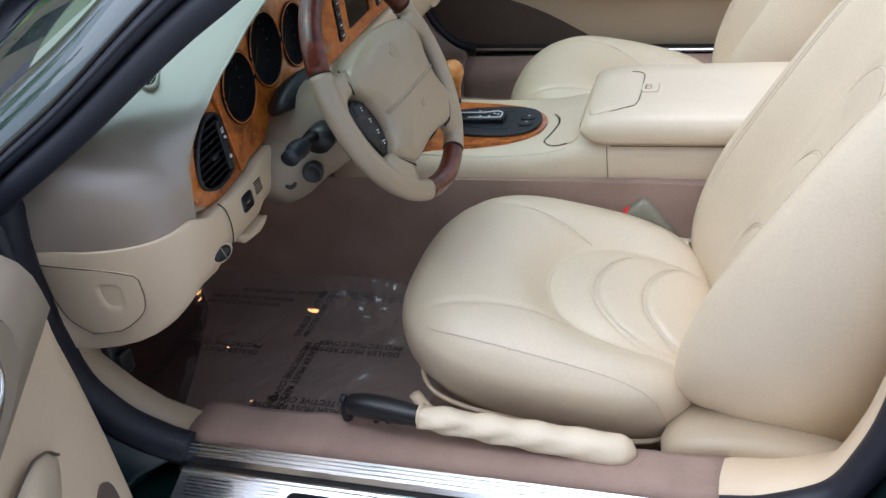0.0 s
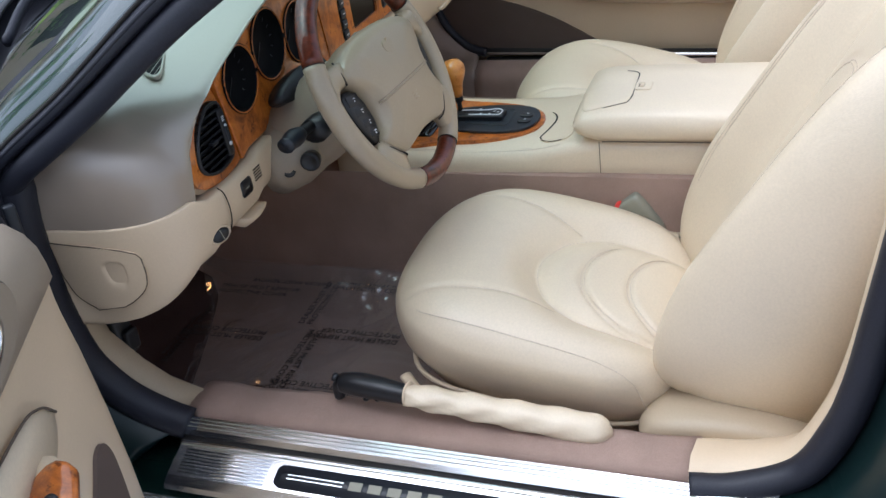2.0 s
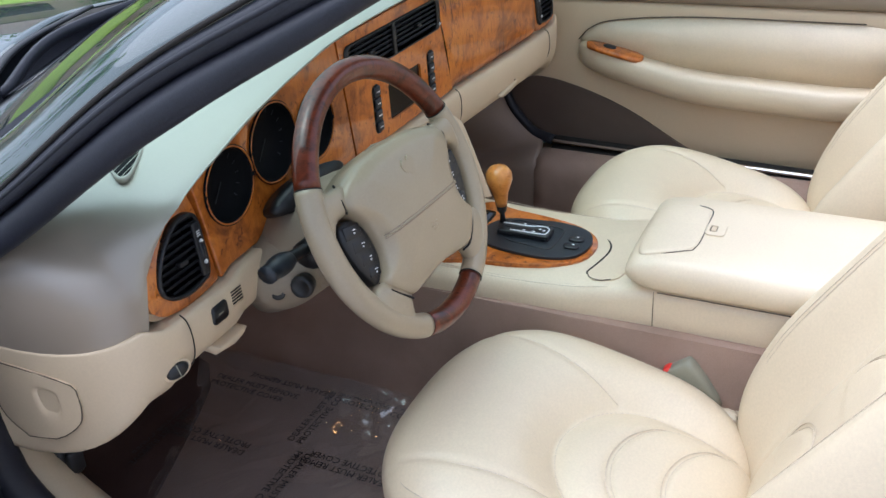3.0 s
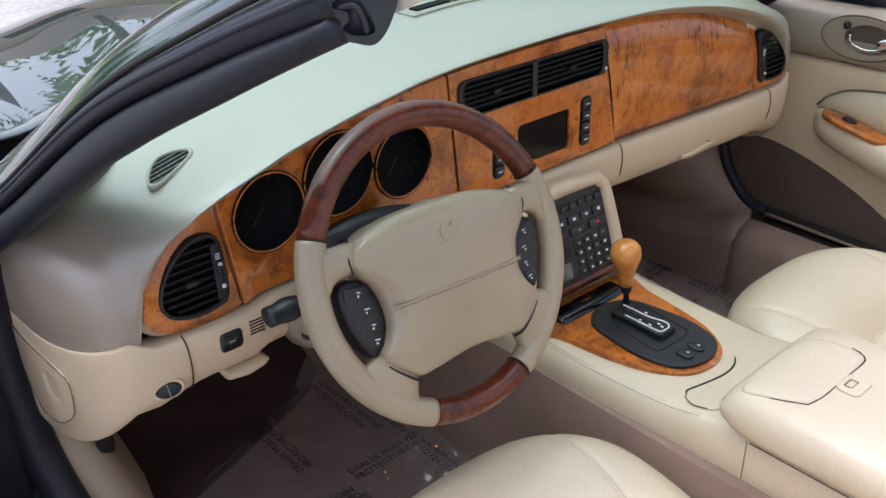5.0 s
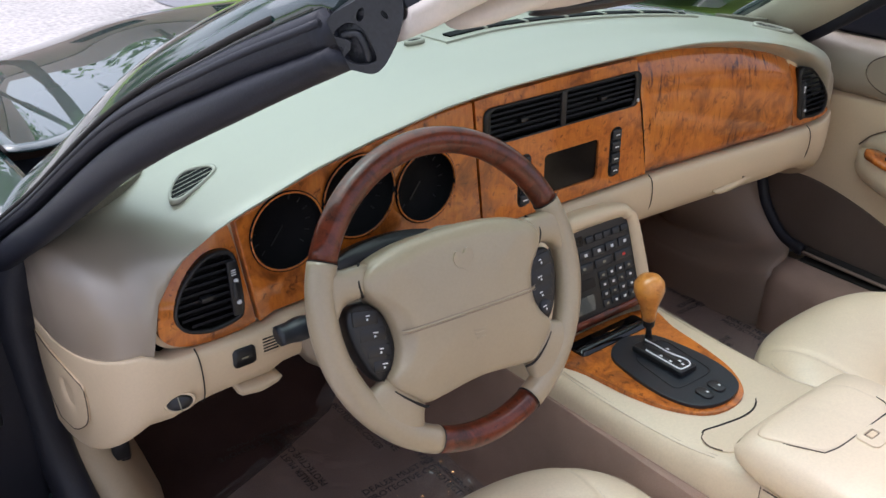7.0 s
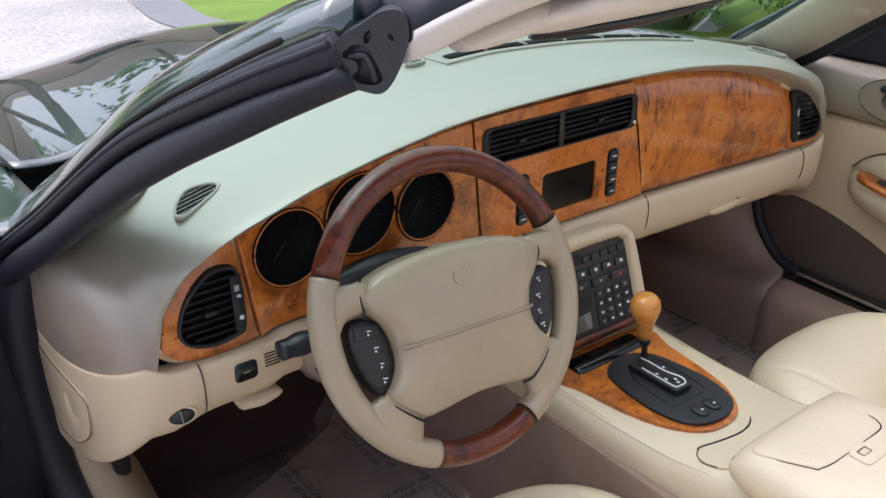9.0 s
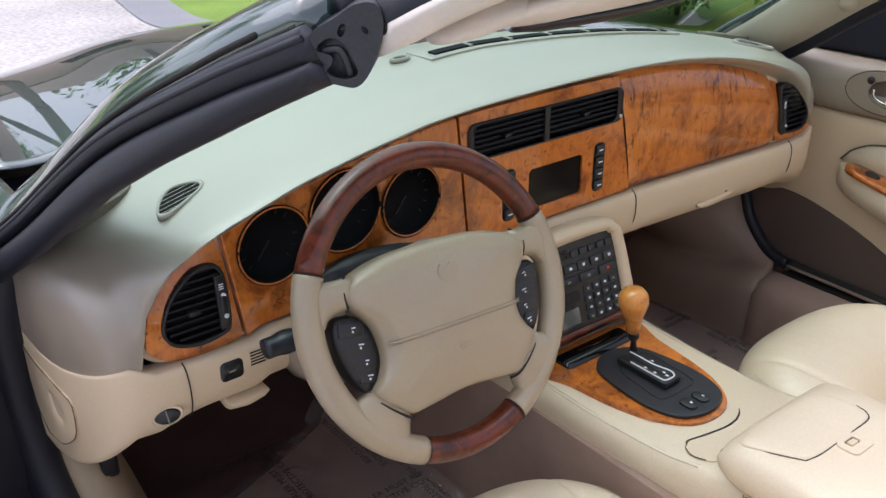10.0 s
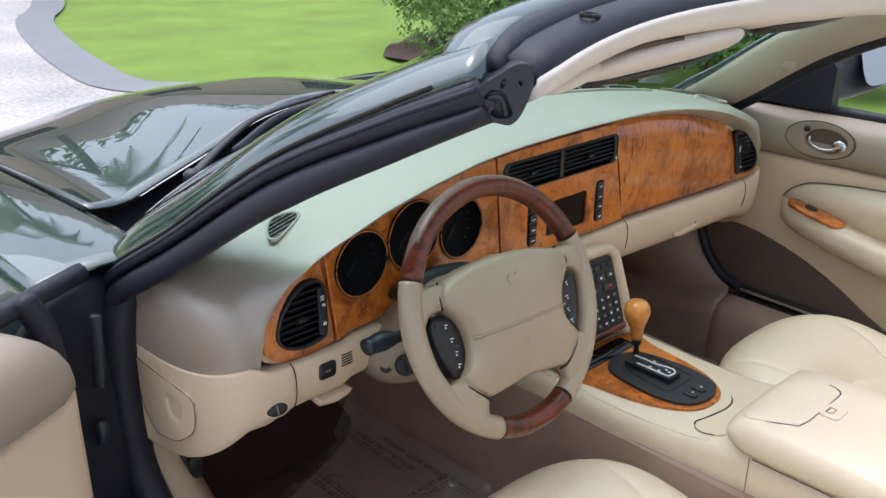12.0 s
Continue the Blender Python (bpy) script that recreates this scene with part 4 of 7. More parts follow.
ARCH = [(-0.70, 0.845), (-0.688, 0.868), (-0.672, 0.908), (-0.643, 0.945), (-0.608, 0.966), (-0.568, 0.981), (-0.477, 1.006), (-0.38, 1.023), (-0.274, 1.037), (-0.158, 1.043), (0.0, 1.046), (0.12, 1.045), (0.237, 1.041), (0.32, 1.032), (0.394, 1.019), (0.47, 0.999), (0.543, 0.972), (0.60, 0.939), (0.639, 0.907), (0.67, 0.875), (0.69, 0.852)]


def bend(x):
    """The fascia is hollow: its middle lies a little further forward than its ends."""
    a = abs(x - C0)
    return 0.020 * max(0.0, min(1.0, (0.535 - a) / 0.335))


def arch(x):
    for (a, za), (b, zb) in zip(ARCH, ARCH[1:]):
        if a <= x <= b:
            return za + (zb - za) * (x - a) / (b - a)
    return ARCH[0][1] - 0.25 * (ARCH[0][0] - x) if x < ARCH[0][0] else ARCH[-1][1] - 0.25 * (x - ARCH[-1][0])


def front(x):
    """How far back the dash's front face lies at x: it turns the corner at both ends."""
    a = abs(x - C0) - 0.655
    return FY - 0.004 + bend(x) + (0.0 if a <= 0 else 0.22 * (1 - max(0.0, 1 - (a / 0.105) ** 2.8) ** (1 / 2.8)))


def under(x):
    return 0.828 if x < -0.55 else 0.836


# padded top
XS = [C0 + 0.7625 * math.sin(math.pi / 2 * (-1 + 2 * i / 80)) for i in range(81)]
rows = []
for x in XS:
    y0, zt, zc, yb = front(x), arch(x), crest(x), max(screen_base(x), front(x) + 0.02)
    lo = zt - 0.004 if abs(x - C0) < 0.69 else zt - 0.004 - 0.25 * (abs(x - C0) - 0.69)
    if abs(x - C0) > (0.672 if x < 0 else 0.705):
        lo = min(lo, under(x) - 0.004)
    sp = yb - y0
    k = max(0.0, min(1.0, (0.672 - abs(x - C0)) / 0.05))
    r = 0.004 * (1 - k)
    prof = [(y0 + 0.03, lo - .01), (y0 + 0.008 + r, lo + 0.003 * k), (y0 - 0.008 * k + r, lo + 0.005 + .003 * k), (y0 - 0.020 * k + r, lo + 0.013 + .003 * k), (y0 - 0.018 * k + r, lo + (zc - lo) * (.42 + .05 * k)), (y0 + 0.026 - 0.028 * k, lo + (zc - lo) * .66), (y0 + min(.066 - .021 * k, sp * .34), lo + (zc - lo) * .85),
            (y0 + min(.10, sp * .4), zc - .004 + .001 * k), (y0 + sp * .55, zc), (y0 + sp * .8, zc - 0.012), (y0 + sp, zc - 0.035)]
    rows.append([(p.x, p.y, p.z) for p in smooth_path([(x, y, z) for y, z in prof], 4)])
bm = bmesh.new()
grid(bm, rows)
bmesh.ops.recalc_face_normals(bm, faces=bm.faces)
part("top_pad", bm, PAD, dash, "pale grey-green padded top, ends tinted taupe for lost sky reflection")

# walnut fascia panels
FM = Matrix(((1, 0, 0, 0), (0, 0, -1, FY), (0, 1, 0, 0), (0, 0, 0, 1)))      # outline (x, z) to the fascia's plane, facing back


def fascia(x0, x1, slant=0.0, slant0=0.0, holes=(), label="", wood=WOOD):
    n = 18
    topx = [x0 + slant0 + (x1 + slant - x0 - slant0) * i / n for i in range(n + 1)]
    botx = [x1 - (x1 - x0) * i / n for i in range(n + 1)]
    up = [(x, arch(x) - 0.006) for x in topx]
    dn = [(x, under(x)) for x in botx]
    ob = part("fascia_panel", slab(list(reversed(up + dn)), 0.016, holes, FM), wood, dash, label, smooth=True)
    return crisp(ob, 0.003, 3)


VL = curve2([(-0.661, 0.874), (-0.647, 0.909), (-0.618, 0.936), (-0.592, 0.939), (-0.580, 0.927), (-0.576, 0.890), (-0.577, 0.853), (-0.590, 0.843), (-0.622, 0.840), (-0.652, 0.851)])
VR = curve2([(0.553, 0.948), (0.575, 0.952), (0.605, 0.937), (0.638, 0.908), (0.659, 0.880), (0.655, 0.853), (0.625, 0.848), (0.585, 0.852), (0.572, 0.858), (0.562, 0.900)])
# outer pods are round-ended
podL = curve2([(-0.681, 0.862), (-0.667, 0.903), (-0.640, 0.936), (-0.605, 0.957), (-0.584, 0.964), (-0.578, 0.958), (-0.571, 0.90), (-0.562, 0.840), (-0.567, 0.829), (-0.61, 0.824), (-0.652, 0.829), (-0.674, 0.842)], 5)
podR = curve2([(0.533, 0.972), (0.560, 0.969), (0.600, 0.952), (0.642, 0.921), (0.672, 0.892), (0.683, 0.868), (0.676, 0.846), (0.650, 0.838), (0.610, 0.836), (0.574, 0.838), (0.562, 0.846), (0.549, 0.905)], 5)
PODS = []
PODS.append(part("fascia_panel", slab(podL, 0.018, [VL], FM), WOOD, dash, "walnut end pod round an air vent"))
PODS.append(part("fascia_panel", slab(podR, 0.018, [VR], FM), WOOD, dash, "walnut end pod round an air vent"))
for ob in PODS:
    crisp(ob, 0.0080, 5)
for pod, hole, mx, mz in ((podL, VL, -0.62, 0.89), (podR, VR, 0.61, 0.90)):
    part("pod_backing", slab([(mx + (x - mx) * 1.12, mz + (z - mz) * 1.04 - .003) for x, z in pod], 0.004, [hole], FM @ Matrix.Translation((0, 0, -0.013))), CREAM_TRIM, dash, smooth=False)
GA = [(-0.508, 0.938, 0.0485), (-0.400, 0.953, 0.0535), (-0.291, 0.936, 0.0485)]
fascia(-0.557, -0.186, -0.020, -0.019, [ellipse(r, r, 40, x, z) for x, z, r in GA], "walnut instrument panel with three round dials")
CV = rounded(0.320, 0.056, 0.012, 4, -0.027, 0.992)
DP = rounded(0.116, 0.066, 0.008, 4, -0.008, 0.892)
B1, B2 = rounded(0.026, 0.084, 0.011, 4, 0.088, 0.894), rounded(0.026, 0.084, 0.011, 4, -0.106, 0.894)
fascia(-0.183, 0.168, -0.046, -0.020, [CV, DP, B1, B2], "walnut centre panel with vents and a display")
rows = []
for i in range(31):
    u = i / 30
    row = []
    for k in range(17):
        v = k / 16
        x = 0.171 + 0.388 * u + (-0.046 + 0.014 * u) * v
        zb, zt = under(x), arch(x) - 0.006
        e = min(u, 1 - u) * 30
        row.append((x, FY - 0.004 * (1 - (2 * v - 1) ** 2) + 0.014 * max(0.0, (v - 0.62) / 0.38) ** 2 + 0.006 * max(0.0, 1 - v * 14) + 0.003 * max(0.0, 1 - e), zb + (zt - zb) * v))
    rows.append([(row[0][0], FY + 0.02, row[0][2])] + row + [(row[-1][0], FY + 0.03, row[-1][2])])
bm = bmesh.new()
grid(bm, rows)
bmesh.ops.recalc_face_normals(bm, faces=bm.faces)
part("fascia_panel", bm, WOOD_FLAME, dash, "walnut glovebox panel with swirling dark figure")

# dials: dark cups behind glass, with a thin bright edge, marks and needle
for x, z, r in GA:
    m = Matrix.Translation((x, FY, z)) @ pose(0, 0, 0, 90, 0, 0)
    g = part("gauge", spin([(0.001, -0.022), (r + .001, -0.022), (r + .003, 0.0), (r + .004, 0.003), (r + .001, 0.004), (r - .001, -.002), (r - .002, -.016), (0.001, -.016)], m, 40), DIAL, dash, "round dial with a dark face")
    part("gauge_ring", tube([m @ Vector((r * 1.03 * math.cos(a), r * 1.03 * math.sin(a), 0.003)) for a in [k * math.pi / 16 for k in range(32)]], 0.0014, 1, 6, True), WOOD, g)
    for k in range(0, 25, 2):
        a = radians(225 - 270 * k / 24)
        part("mark", brick(0.0016, 0.007, 0.0006, m @ Matrix.Translation((0.80 * r * math.cos(a), 0.80 * r * math.sin(a), -0.0158)) @ pose(0, 0, 0, 0, 0, math.degrees(a) - 90)), DIALMARK, g, smooth=False)
    part("needle", brick(0.002, 0.6 * r, 0.0008, m @ pose(0, 0, -.0145, 0, 0, 140) @ Matrix.Translation((0, .25 * r, 0))), DIALMARK, g, smooth=False)


def louvre(outline, slats, y_in, name="air_vent", divider=None, lean=8, posts=()):
    """A black air vent: a dark box, a rim, slanting slats, a thumb wheel."""
    xs, zs = [p[0] for p in outline], [p[1] for p in outline]
    cx, cz = (min(xs) + max(xs)) / 2, (min(zs) + max(zs)) / 2
    inset = [(cx + (x - cx) * 0.93, cz + (z - cz) * 0.92) for x, z in outline]
    v = part(name, slab(outline, 0.012, [inset], FM @ Matrix.Translation((0, 0, 0.003))), BLACK, dash, "black air vent with horizontal slats")
    part("vent_back", slab(outline, 0.004, [], FM @ Matrix.Translation((0, 0, -0.03))), GAP, v, smooth=False)
    part("vent_duct", loft([[FM @ Vector((x, z, d)) for x, z in inset] for d in (0.002, -0.031)], caps=False), GAP, v)
    for k in range(slats):
        z = min(zs) + (max(zs) - min(zs)) * (k + 1) / (slats + 1)
        c = [x for (x, q), (x2, q2) in zip(inset, inset[1:] + inset[:1]) if (q - z) * (q2 - z) <= 0]
        if len(c) < 2:
            continue
        x0, x1 = min(c), max(c)
        part("slat", brick(x1 - x0, 0.014, 0.0030, Matrix.Translation(((x0 + x1) / 2, FY + 0.006, z)) @ pose(0, 0, 0, -22, 0, 0)), VENT_BLACK, v, smooth=False)
    for px in posts:
        part("vent_post", brick(0.011, 0.012, (max(zs) - min(zs)) * .97, Matrix.Translation((px, FY + 0.002, min(zs) + .001)), 0.002), BLACK, v)
    return v


vl = louvre(VL, 9, 0.02)
vr = louvre(VR, 9, 0.02)
vc = louvre(CV, 6, 0.02, posts=(-0.034,))
for v, pts in ((vl, ((-0.582, 0.868), (-0.583, 0.897))), (vr, ((0.585, 0.868), (0.572, 0.915))), (vc, ((0.128, 0.973), (-0.180, 0.98)))):
    for x, z in pts:
        part("indicator_dot", spin([(0.001, 0), (0.0032, 0), (0.0028, 0.0015), (0.001, 0.0018)], Matrix.Translation((x, FY - 0.0035, z)) @ pose(0, 0, 0, 90, 0, 0), 12), WHITE, v)
for x in (-0.117, 0.045):
    part("vent_tab", brick(0.012, 0.01, 0.006, Matrix.Translation((x, FY - 0.004, 0.99)), 0.001), BLACK, vc)
part("vent_tab", brick(0.014, 0.01, 0.006, Matrix.Translation((-0.622, FY - 0.004, 0.884)), 0.001), BLACK, vl)
for v, x, t in ((vl, -0.5845, 1), (vr, 0.577, 11)):
    m = Matrix.Translation((x, FY - 0.0005, 0.887)) @ pose(0, 0, 0, 0, -t, 0)
    part("thumb_wheel_strip", brick(0.013, 0.006, 0.074, m @ pose(0, 0, -0.037), 0.002), BLACK, v)
    part("thumb_wheel", brick(0.007, 0.006, 0.024, m @ pose(0, -.0025, -0.014), 0.002), SLATE, v)
    for dz in (0.018, 0.021, 0.024):
        part("vent_mark", brick(0.006, 0.0006, 0.0014, m @ pose(0, -.0034, dz)), WHITE, v, smooth=False)

part("display", slab(DP, 0.004, [], FM @ Matrix.Translation((0, 0, -0.004))), SCREEN, dash, "blank dark rectangular display", smooth=False)
for loop, cx in ((B1, 0.088), (B2, -0.106)):
    b = part("button_strip", slab(loop, 0.01, [], FM @ Matrix.Translation((0, 0, -0.001))), BLACK, dash, "black strip of four buttons", smooth=False)
    for k in range(4):
        z = 0.924 - 0.02 * k
        part("button", brick(0.019, 0.005, 0.0165, Matrix.Translation((cx, FY - 0.0015, z - 0.008)), 0.002), SLATE, b)
        part("legend", brick(0.009, 0.0006, 0.0018, Matrix.Translation((cx, FY - 0.0042, z - 0.001))), WHITE, b, smooth=False)

for ob in dash.children_recursive:
    if ob.name.split(".")[0] != "top_pad":
        for v in ob.data.vertices:
            v.co.y += bend(v.co.x)
            if ob in PODS:
                h = (v.co.z - 0.836) / max(0.02, arch(v.co.x) - 0.842)
                v.co.y += 0.003 + 0.012 * max(0.0, min(1.1, h) - 0.55) ** 2 / 0.2

# cream lower half: a shell from the walnut down, round the end
rows = []
for x in [C0 + 0.763 * math.sin(math.pi / 2 * (-1 + 2 * i / 80)) for i in range(81)]:
    y0 = front(x)
    a = abs(x - C0)
    zt = under(x) - 0.001 if a < 0.66 else under(x) - 0.001 + (-0.004) * (a - 0.66) / 0.1
    zt += 0.015 * max(0.0, min(1.0, (a - 0.664) / 0.03, (0.763 - a) / 0.07))
    end = max(0, (a - 0.60) / 0.163)
    drop = (0.098 if x > 0 else 0.088) + 0.085 * end ** 2
    gap = 0.02 if -0.5 < x < -0.28 else 0.0
    prof = [(y0 + 0.03, zt - .006), (y0 + 0.004, zt - .003), (y0 - 0.008 * (1 - end), zt - 0.006), (y0 - 0.010 * (1 - end), zt - drop * .35), (y0 - 0.004 * (1 - end) + .004 * end, zt - drop * .7), (y0 + 0.016, zt - drop * .93), (y0 + 0.05, zt - drop), (y0 + 0.20, zt - drop + 0.012)]
    if y0 + 0.2 > 0.93:
        prof = [(min(y, 0.90), z) for y, z in prof]
    rows.append([(p.x, p.y, p.z) for p in smooth_path([(x, y, z) for y, z in prof], 3)])
bm = bmesh.new()
grid(bm, rows)
bmesh.ops.recalc_face_normals(bm, faces=bm.faces)
part("lower_panel", bm, CREAM_TRIM, dash, "cream moulded lower dash")
# seams across it
for x, x2 in ((-0.646, -0.64), (0.170, 0.176), (0.598, 0.607)):
    pts = [(x + (x2 - x) * k / 5, front(x) + dy - .001, under(x) - 0.002 + dz) for k, (dy, dz) in enumerate(((0.0, 0.002), (-.0085, -.008), (-.0105, -.033), (-.004, -.062), (.014, -.084), (.04, -.09)))]
    part("panel_seam", tube(pts, 0.0009, 4, 6), GAP, dash)
# end cover with its finger recess
def end_point(y, z, off=0.0):
    k = max(0.0, min(1.0, 1 - (y - (FY - 0.004)) / 0.22))
    a = 0.105 * max(0.0, 1 - k ** 2.8) ** (1 / 2.8)
    return Vector((C0 - 0.655 - a - off, y, z))


rows = []
for j in range(61):
    v = j / 60
    z = 0.692 + 0.110 * v
    w0 = 0.858 - 0.022 * (1 - min(1, v * 4)) ** 2 - 0.03 * max(0, 0.5 - v)
    reach = 0.135 * (1 - (1 - min(1, v / 0.62)) ** 2.2) ** 0.55 * (1 - 0.55 * max(0, (v - 0.78) / 0.22) ** 3)
    rows.append([end_point(w0 - (reach + 0.004) * i / 48, z - 0.004 * (i / 48), 0.003 - 0.021 * math.exp(-(((w0 - reach * i / 48) - 0.768) / 0.012) ** 4 - ((z - 0.764) / (0.006 if z > 0.764 else 0.019)) ** 2)) for i in range(49)])
bm = bmesh.new()
vs = grid(bm, rows)
bmesh.ops.recalc_face_normals(bm, faces=bm.faces)
rim = [v.co.copy() for v in vs[0]] + [r[-1].co.copy() for r in vs[1:]] + [v.co.copy() for v in reversed(vs[-1][:-1])] + [r[0].co.copy() for r in reversed(vs[1:-1])]
cover = part("fuse_cover", bm, CREAM_TRIM, dash, "cream hatch in the dash end with a finger recess")
s = cover.modifiers.new("thick", "SOLIDIFY")
s.thickness, s.offset = 0.003, -1
part("cover_gap", tube(rim[::4], 0.0008, 1, 6, True), GROOVE, cover)
# ledge under the taupe end, switches, small grille
b = part("boot_switch", slab(rounded(0.03, 0.026, 0.006), 0.006, [], Matrix.Translation((-0.589, FY - 0.0155, 0.799)) @ pose(0, 0, 0, 90, 0, 0)), BLACK, dash, "small square black switch")
part("legend", brick(0.009, 0.0006, 0.002, Matrix.Translation((-0.589, FY - 0.0162, 0.797))), GREYGREEN, b, smooth=False)
k_rock = part("mirror_switch", spin([(0.001, 0.0), (0.0195, 0.0), (0.0195, .003), (0.017, .0055), (0.016, .004), (0.001, 0.003)], Matrix.Translation((-0.673, FY - 0.006, 0.765)) @ pose(0, 0, 0, 80, -8, -18) @ Matrix.Diagonal((1, .62, 1, 1))), CREAM_TRIM, dash, "oval rocker switch in a cream bezel")
part("rocker", spin([(0.001, 0.004), (0.0155, 0.004), (0.013, .0075), (0.001, 0.008)], Matrix.Translation((-0.673, FY - 0.006, 0.765)) @ pose(0, 0, 0, 80, -8, -18) @ Matrix.Diagonal((1, .62, 1, 1))), BLACK, k_rock)
g = part("sensor_grille", slab(rounded(0.026, 0.026, 0.004), 0.003, [], Matrix.Translation((-0.553, FY - 0.0135, 0.803)) @ pose(0, 0, 0, 90, 0, 0)), CREAM_TRIM, dash)
for q in range(5):
    part("slot", brick(0.02, 0.0008, 0.0018, Matrix.Translation((-0.553, FY - 0.0145, 0.7945 + 0.0043 * q))), GAP, g, smooth=False)
part("knee_tab", loft([[(x, FY + dy, z) for dy, z in ((-0.004, 0.745), (-0.006, 0.728 - d), (0.01, 0.716 - d), (0.05, 0.72 - d), (0.06, 0.745))] for x, d in ((-0.594, -0.016), (-0.588, -0.010), (-0.565, -0.006), (-0.545, -0.010), (-0.538, -0.016))]), CREAM_TRIM, dash)
lb = curve2([(0.34, 0.768), (0.40, 0.771), (0.455, 0.780), (0.44, 0.764), (0.39, 0.758), (0.35, 0.759)])
part("glovebox_latch", slab(lb, 0.006, [], Matrix.Translation((0, -0.004, 0.0)) @ FM), CREAM_TRIM, dash, "cream recessed glovebox pull")
part("latch_gap", brick(0.035, 0.001, 0.004, Matrix.Translation((0.43, FY - 0.0045, 0.777)) @ pose(0, 0, 0, 0, -8, 0)), GAP, dash, smooth=False)

# top vents and speakers
def on_top(x, y, lift=0.0):
    y0, zc, yb = front(x), crest(x), screen_base(x)
    u = (y - y0) / (yb - y0)
    z = zc + 0.002 - (0.012 * max(0, (u - .55) / .25) ** 1.2 if u < .8 else .012 + .02 * (u - .8) / .2)
    return Vector((x, y, z + lift))


def top_vent(x0, y0, outline, bars, turn):
    o = on_top(x0, y0, 0.001)
    o.z = crest(x0) - 0.0025
    nx = Vector((1, 0, -0.16 if x0 > 0 else 0.16))
    ny = Vector((0, 1, 0.14))
    n = nx.cross(ny).normalized()
    nx.normalize()
    m = Matrix((( nx.x, n.cross(nx).x, n.x, o.x), (nx.y, n.cross(nx).y, n.y, o.y), (nx.z, n.cross(nx).z, n.z, o.z), (0, 0, 0, 1))) @ pose(0, 0, 0, 0, 0, turn)
    cx = sum(p[0] for p in outline) / len(outline)
    cy = sum(p[1] for p in outline) / len(outline)
    inner = [(cx + (x - cx) * .87, cy + (y - cy) * .84) for x, y in outline]
    v = part("demist_vent", slab(outline, 0.006, [inner], m @ Matrix.Translation((0, 0, 0.004))), PAD, dash, "small rounded triangular demister vent")
    part("vent_well", slab(inner, 0.002, [], m @ Matrix.Translation((0, 0, 0.0016))), DIAL, v, smooth=False)
    ys = [p[1] for p in inner]
    for k in range(bars):
        y = min(ys) + (max(ys) - min(ys)) * (k + .8) / (bars + .6)
        c = [a[0] + (b[0] - a[0]) * (y - a[1]) / (b[1] - a[1] + 1e-9) for a, b in zip(inner, inner[1:] + inner[:1]) if (a[1] - y) * (b[1] - y) <= 0]
        if len(c) >= 2:
            part("vent_bar", brick(max(c) - min(c), 0.0007, 0.0005, m @ Matrix.Translation(((max(c) + min(c)) / 2, y, 0.0015))), PAD, v, smooth=False)
    return v


TRI = [(-0.634, 0.708), (-0.620, 0.735), (-0.598, 0.755), (-0.574, 0.754), (-0.559, 0.743), (-0.566, 0.728), (-0.600, 0.710), (-0.624, 0.701)]
for s in (-1, 1):
    ca, sa = math.cos(radians(8)), math.sin(radians(8))
    loc = [((x + .59) * ca + (y - .73) * sa, -(x + .59) * sa + (y - .73) * ca) for x, y in TRI]
    top_vent(C0 + s * 0.570, 0.735, curve2([(-s * x, y) for x, y in loc], 5), 5, -s * 8)
def on_pad(a, b, x0, x1, lift, n=36):
    """A strip on the pad, parallel to the windscreen's foot, from a to b across."""
    base = lambda x: 0.876 - 0.15 * abs(x - C0) ** 1.2
    return loft([[on_top(x, base(x) + a, lift - .015), on_top(x, base(x) + a, lift), on_top(x, base(x) + b, lift), on_top(x, base(x) + b, lift - .015)] for x in [x0 + (x1 - x0) * i / n for i in range(n + 1)]])


part("demist_slot", on_pad(-0.020, 0.048, -0.116, 0.43, 0.0012), PAD, dash, "long windscreen demister outlet", smooth=False)
part("slot_well", on_pad(-0.004, 0.016, -0.095, 0.415, 0.0030), DIAL, dash, smooth=False)
for k in range(6):
    part("slot_bar", on_pad(-0.006, 0.018, -0.020 + 0.082 * k, -0.014 + 0.082 * k, 0.0042, 1), PAD, dash, smooth=False)
sm = Matrix.Translation(on_top(-0.150, 0.884, 0.0015)) @ pose(0, 0, 0, 0, 0, 8)
part("sensor_rim", slab(ellipse(0.020, 0.011, 28), 0.006, [ellipse(0.015, 0.0068, 28)], sm @ pose(0, 0, 0.003)), PAD, dash, "oval rim of the light sensor")
part("sensor_well", slab(ellipse(0.015, 0.0068, 28), 0.002, [], sm @ pose(0, 0, 0.001)), GAP, dash, smooth=False)
for s in (-1, 1):
    ax = (Vector((0.110, -0.058, -0.017)) if s > 0 else Vector((-0.131, -0.045, -0.016))).normalized()
    nz = Vector((s * 0.15, 0.06, 1))
    nz = (nz - ax * nz.dot(ax)).normalized()
    ay = nz.cross(ax)
    o = Vector((C0 + s * (0.638 if s > 0 else 0.652), 0.843 if s > 0 else 0.828, 1.0065 if s > 0 else 0.984))
    GM = Matrix(((ax.x, ay.x, nz.x, o.x), (ax.y, ay.y, nz.y, o.y), (ax.z, ay.z, nz.z, o.z), (0, 0, 0, 1)))
    grille = part("speaker_grille", slab(ellipse(0.055, 0.034, 36), 0.03, [], GM), SPEAKER_MESH, dash, "oval mesh speaker grille")
    crisp(grille, 0.002, 2)

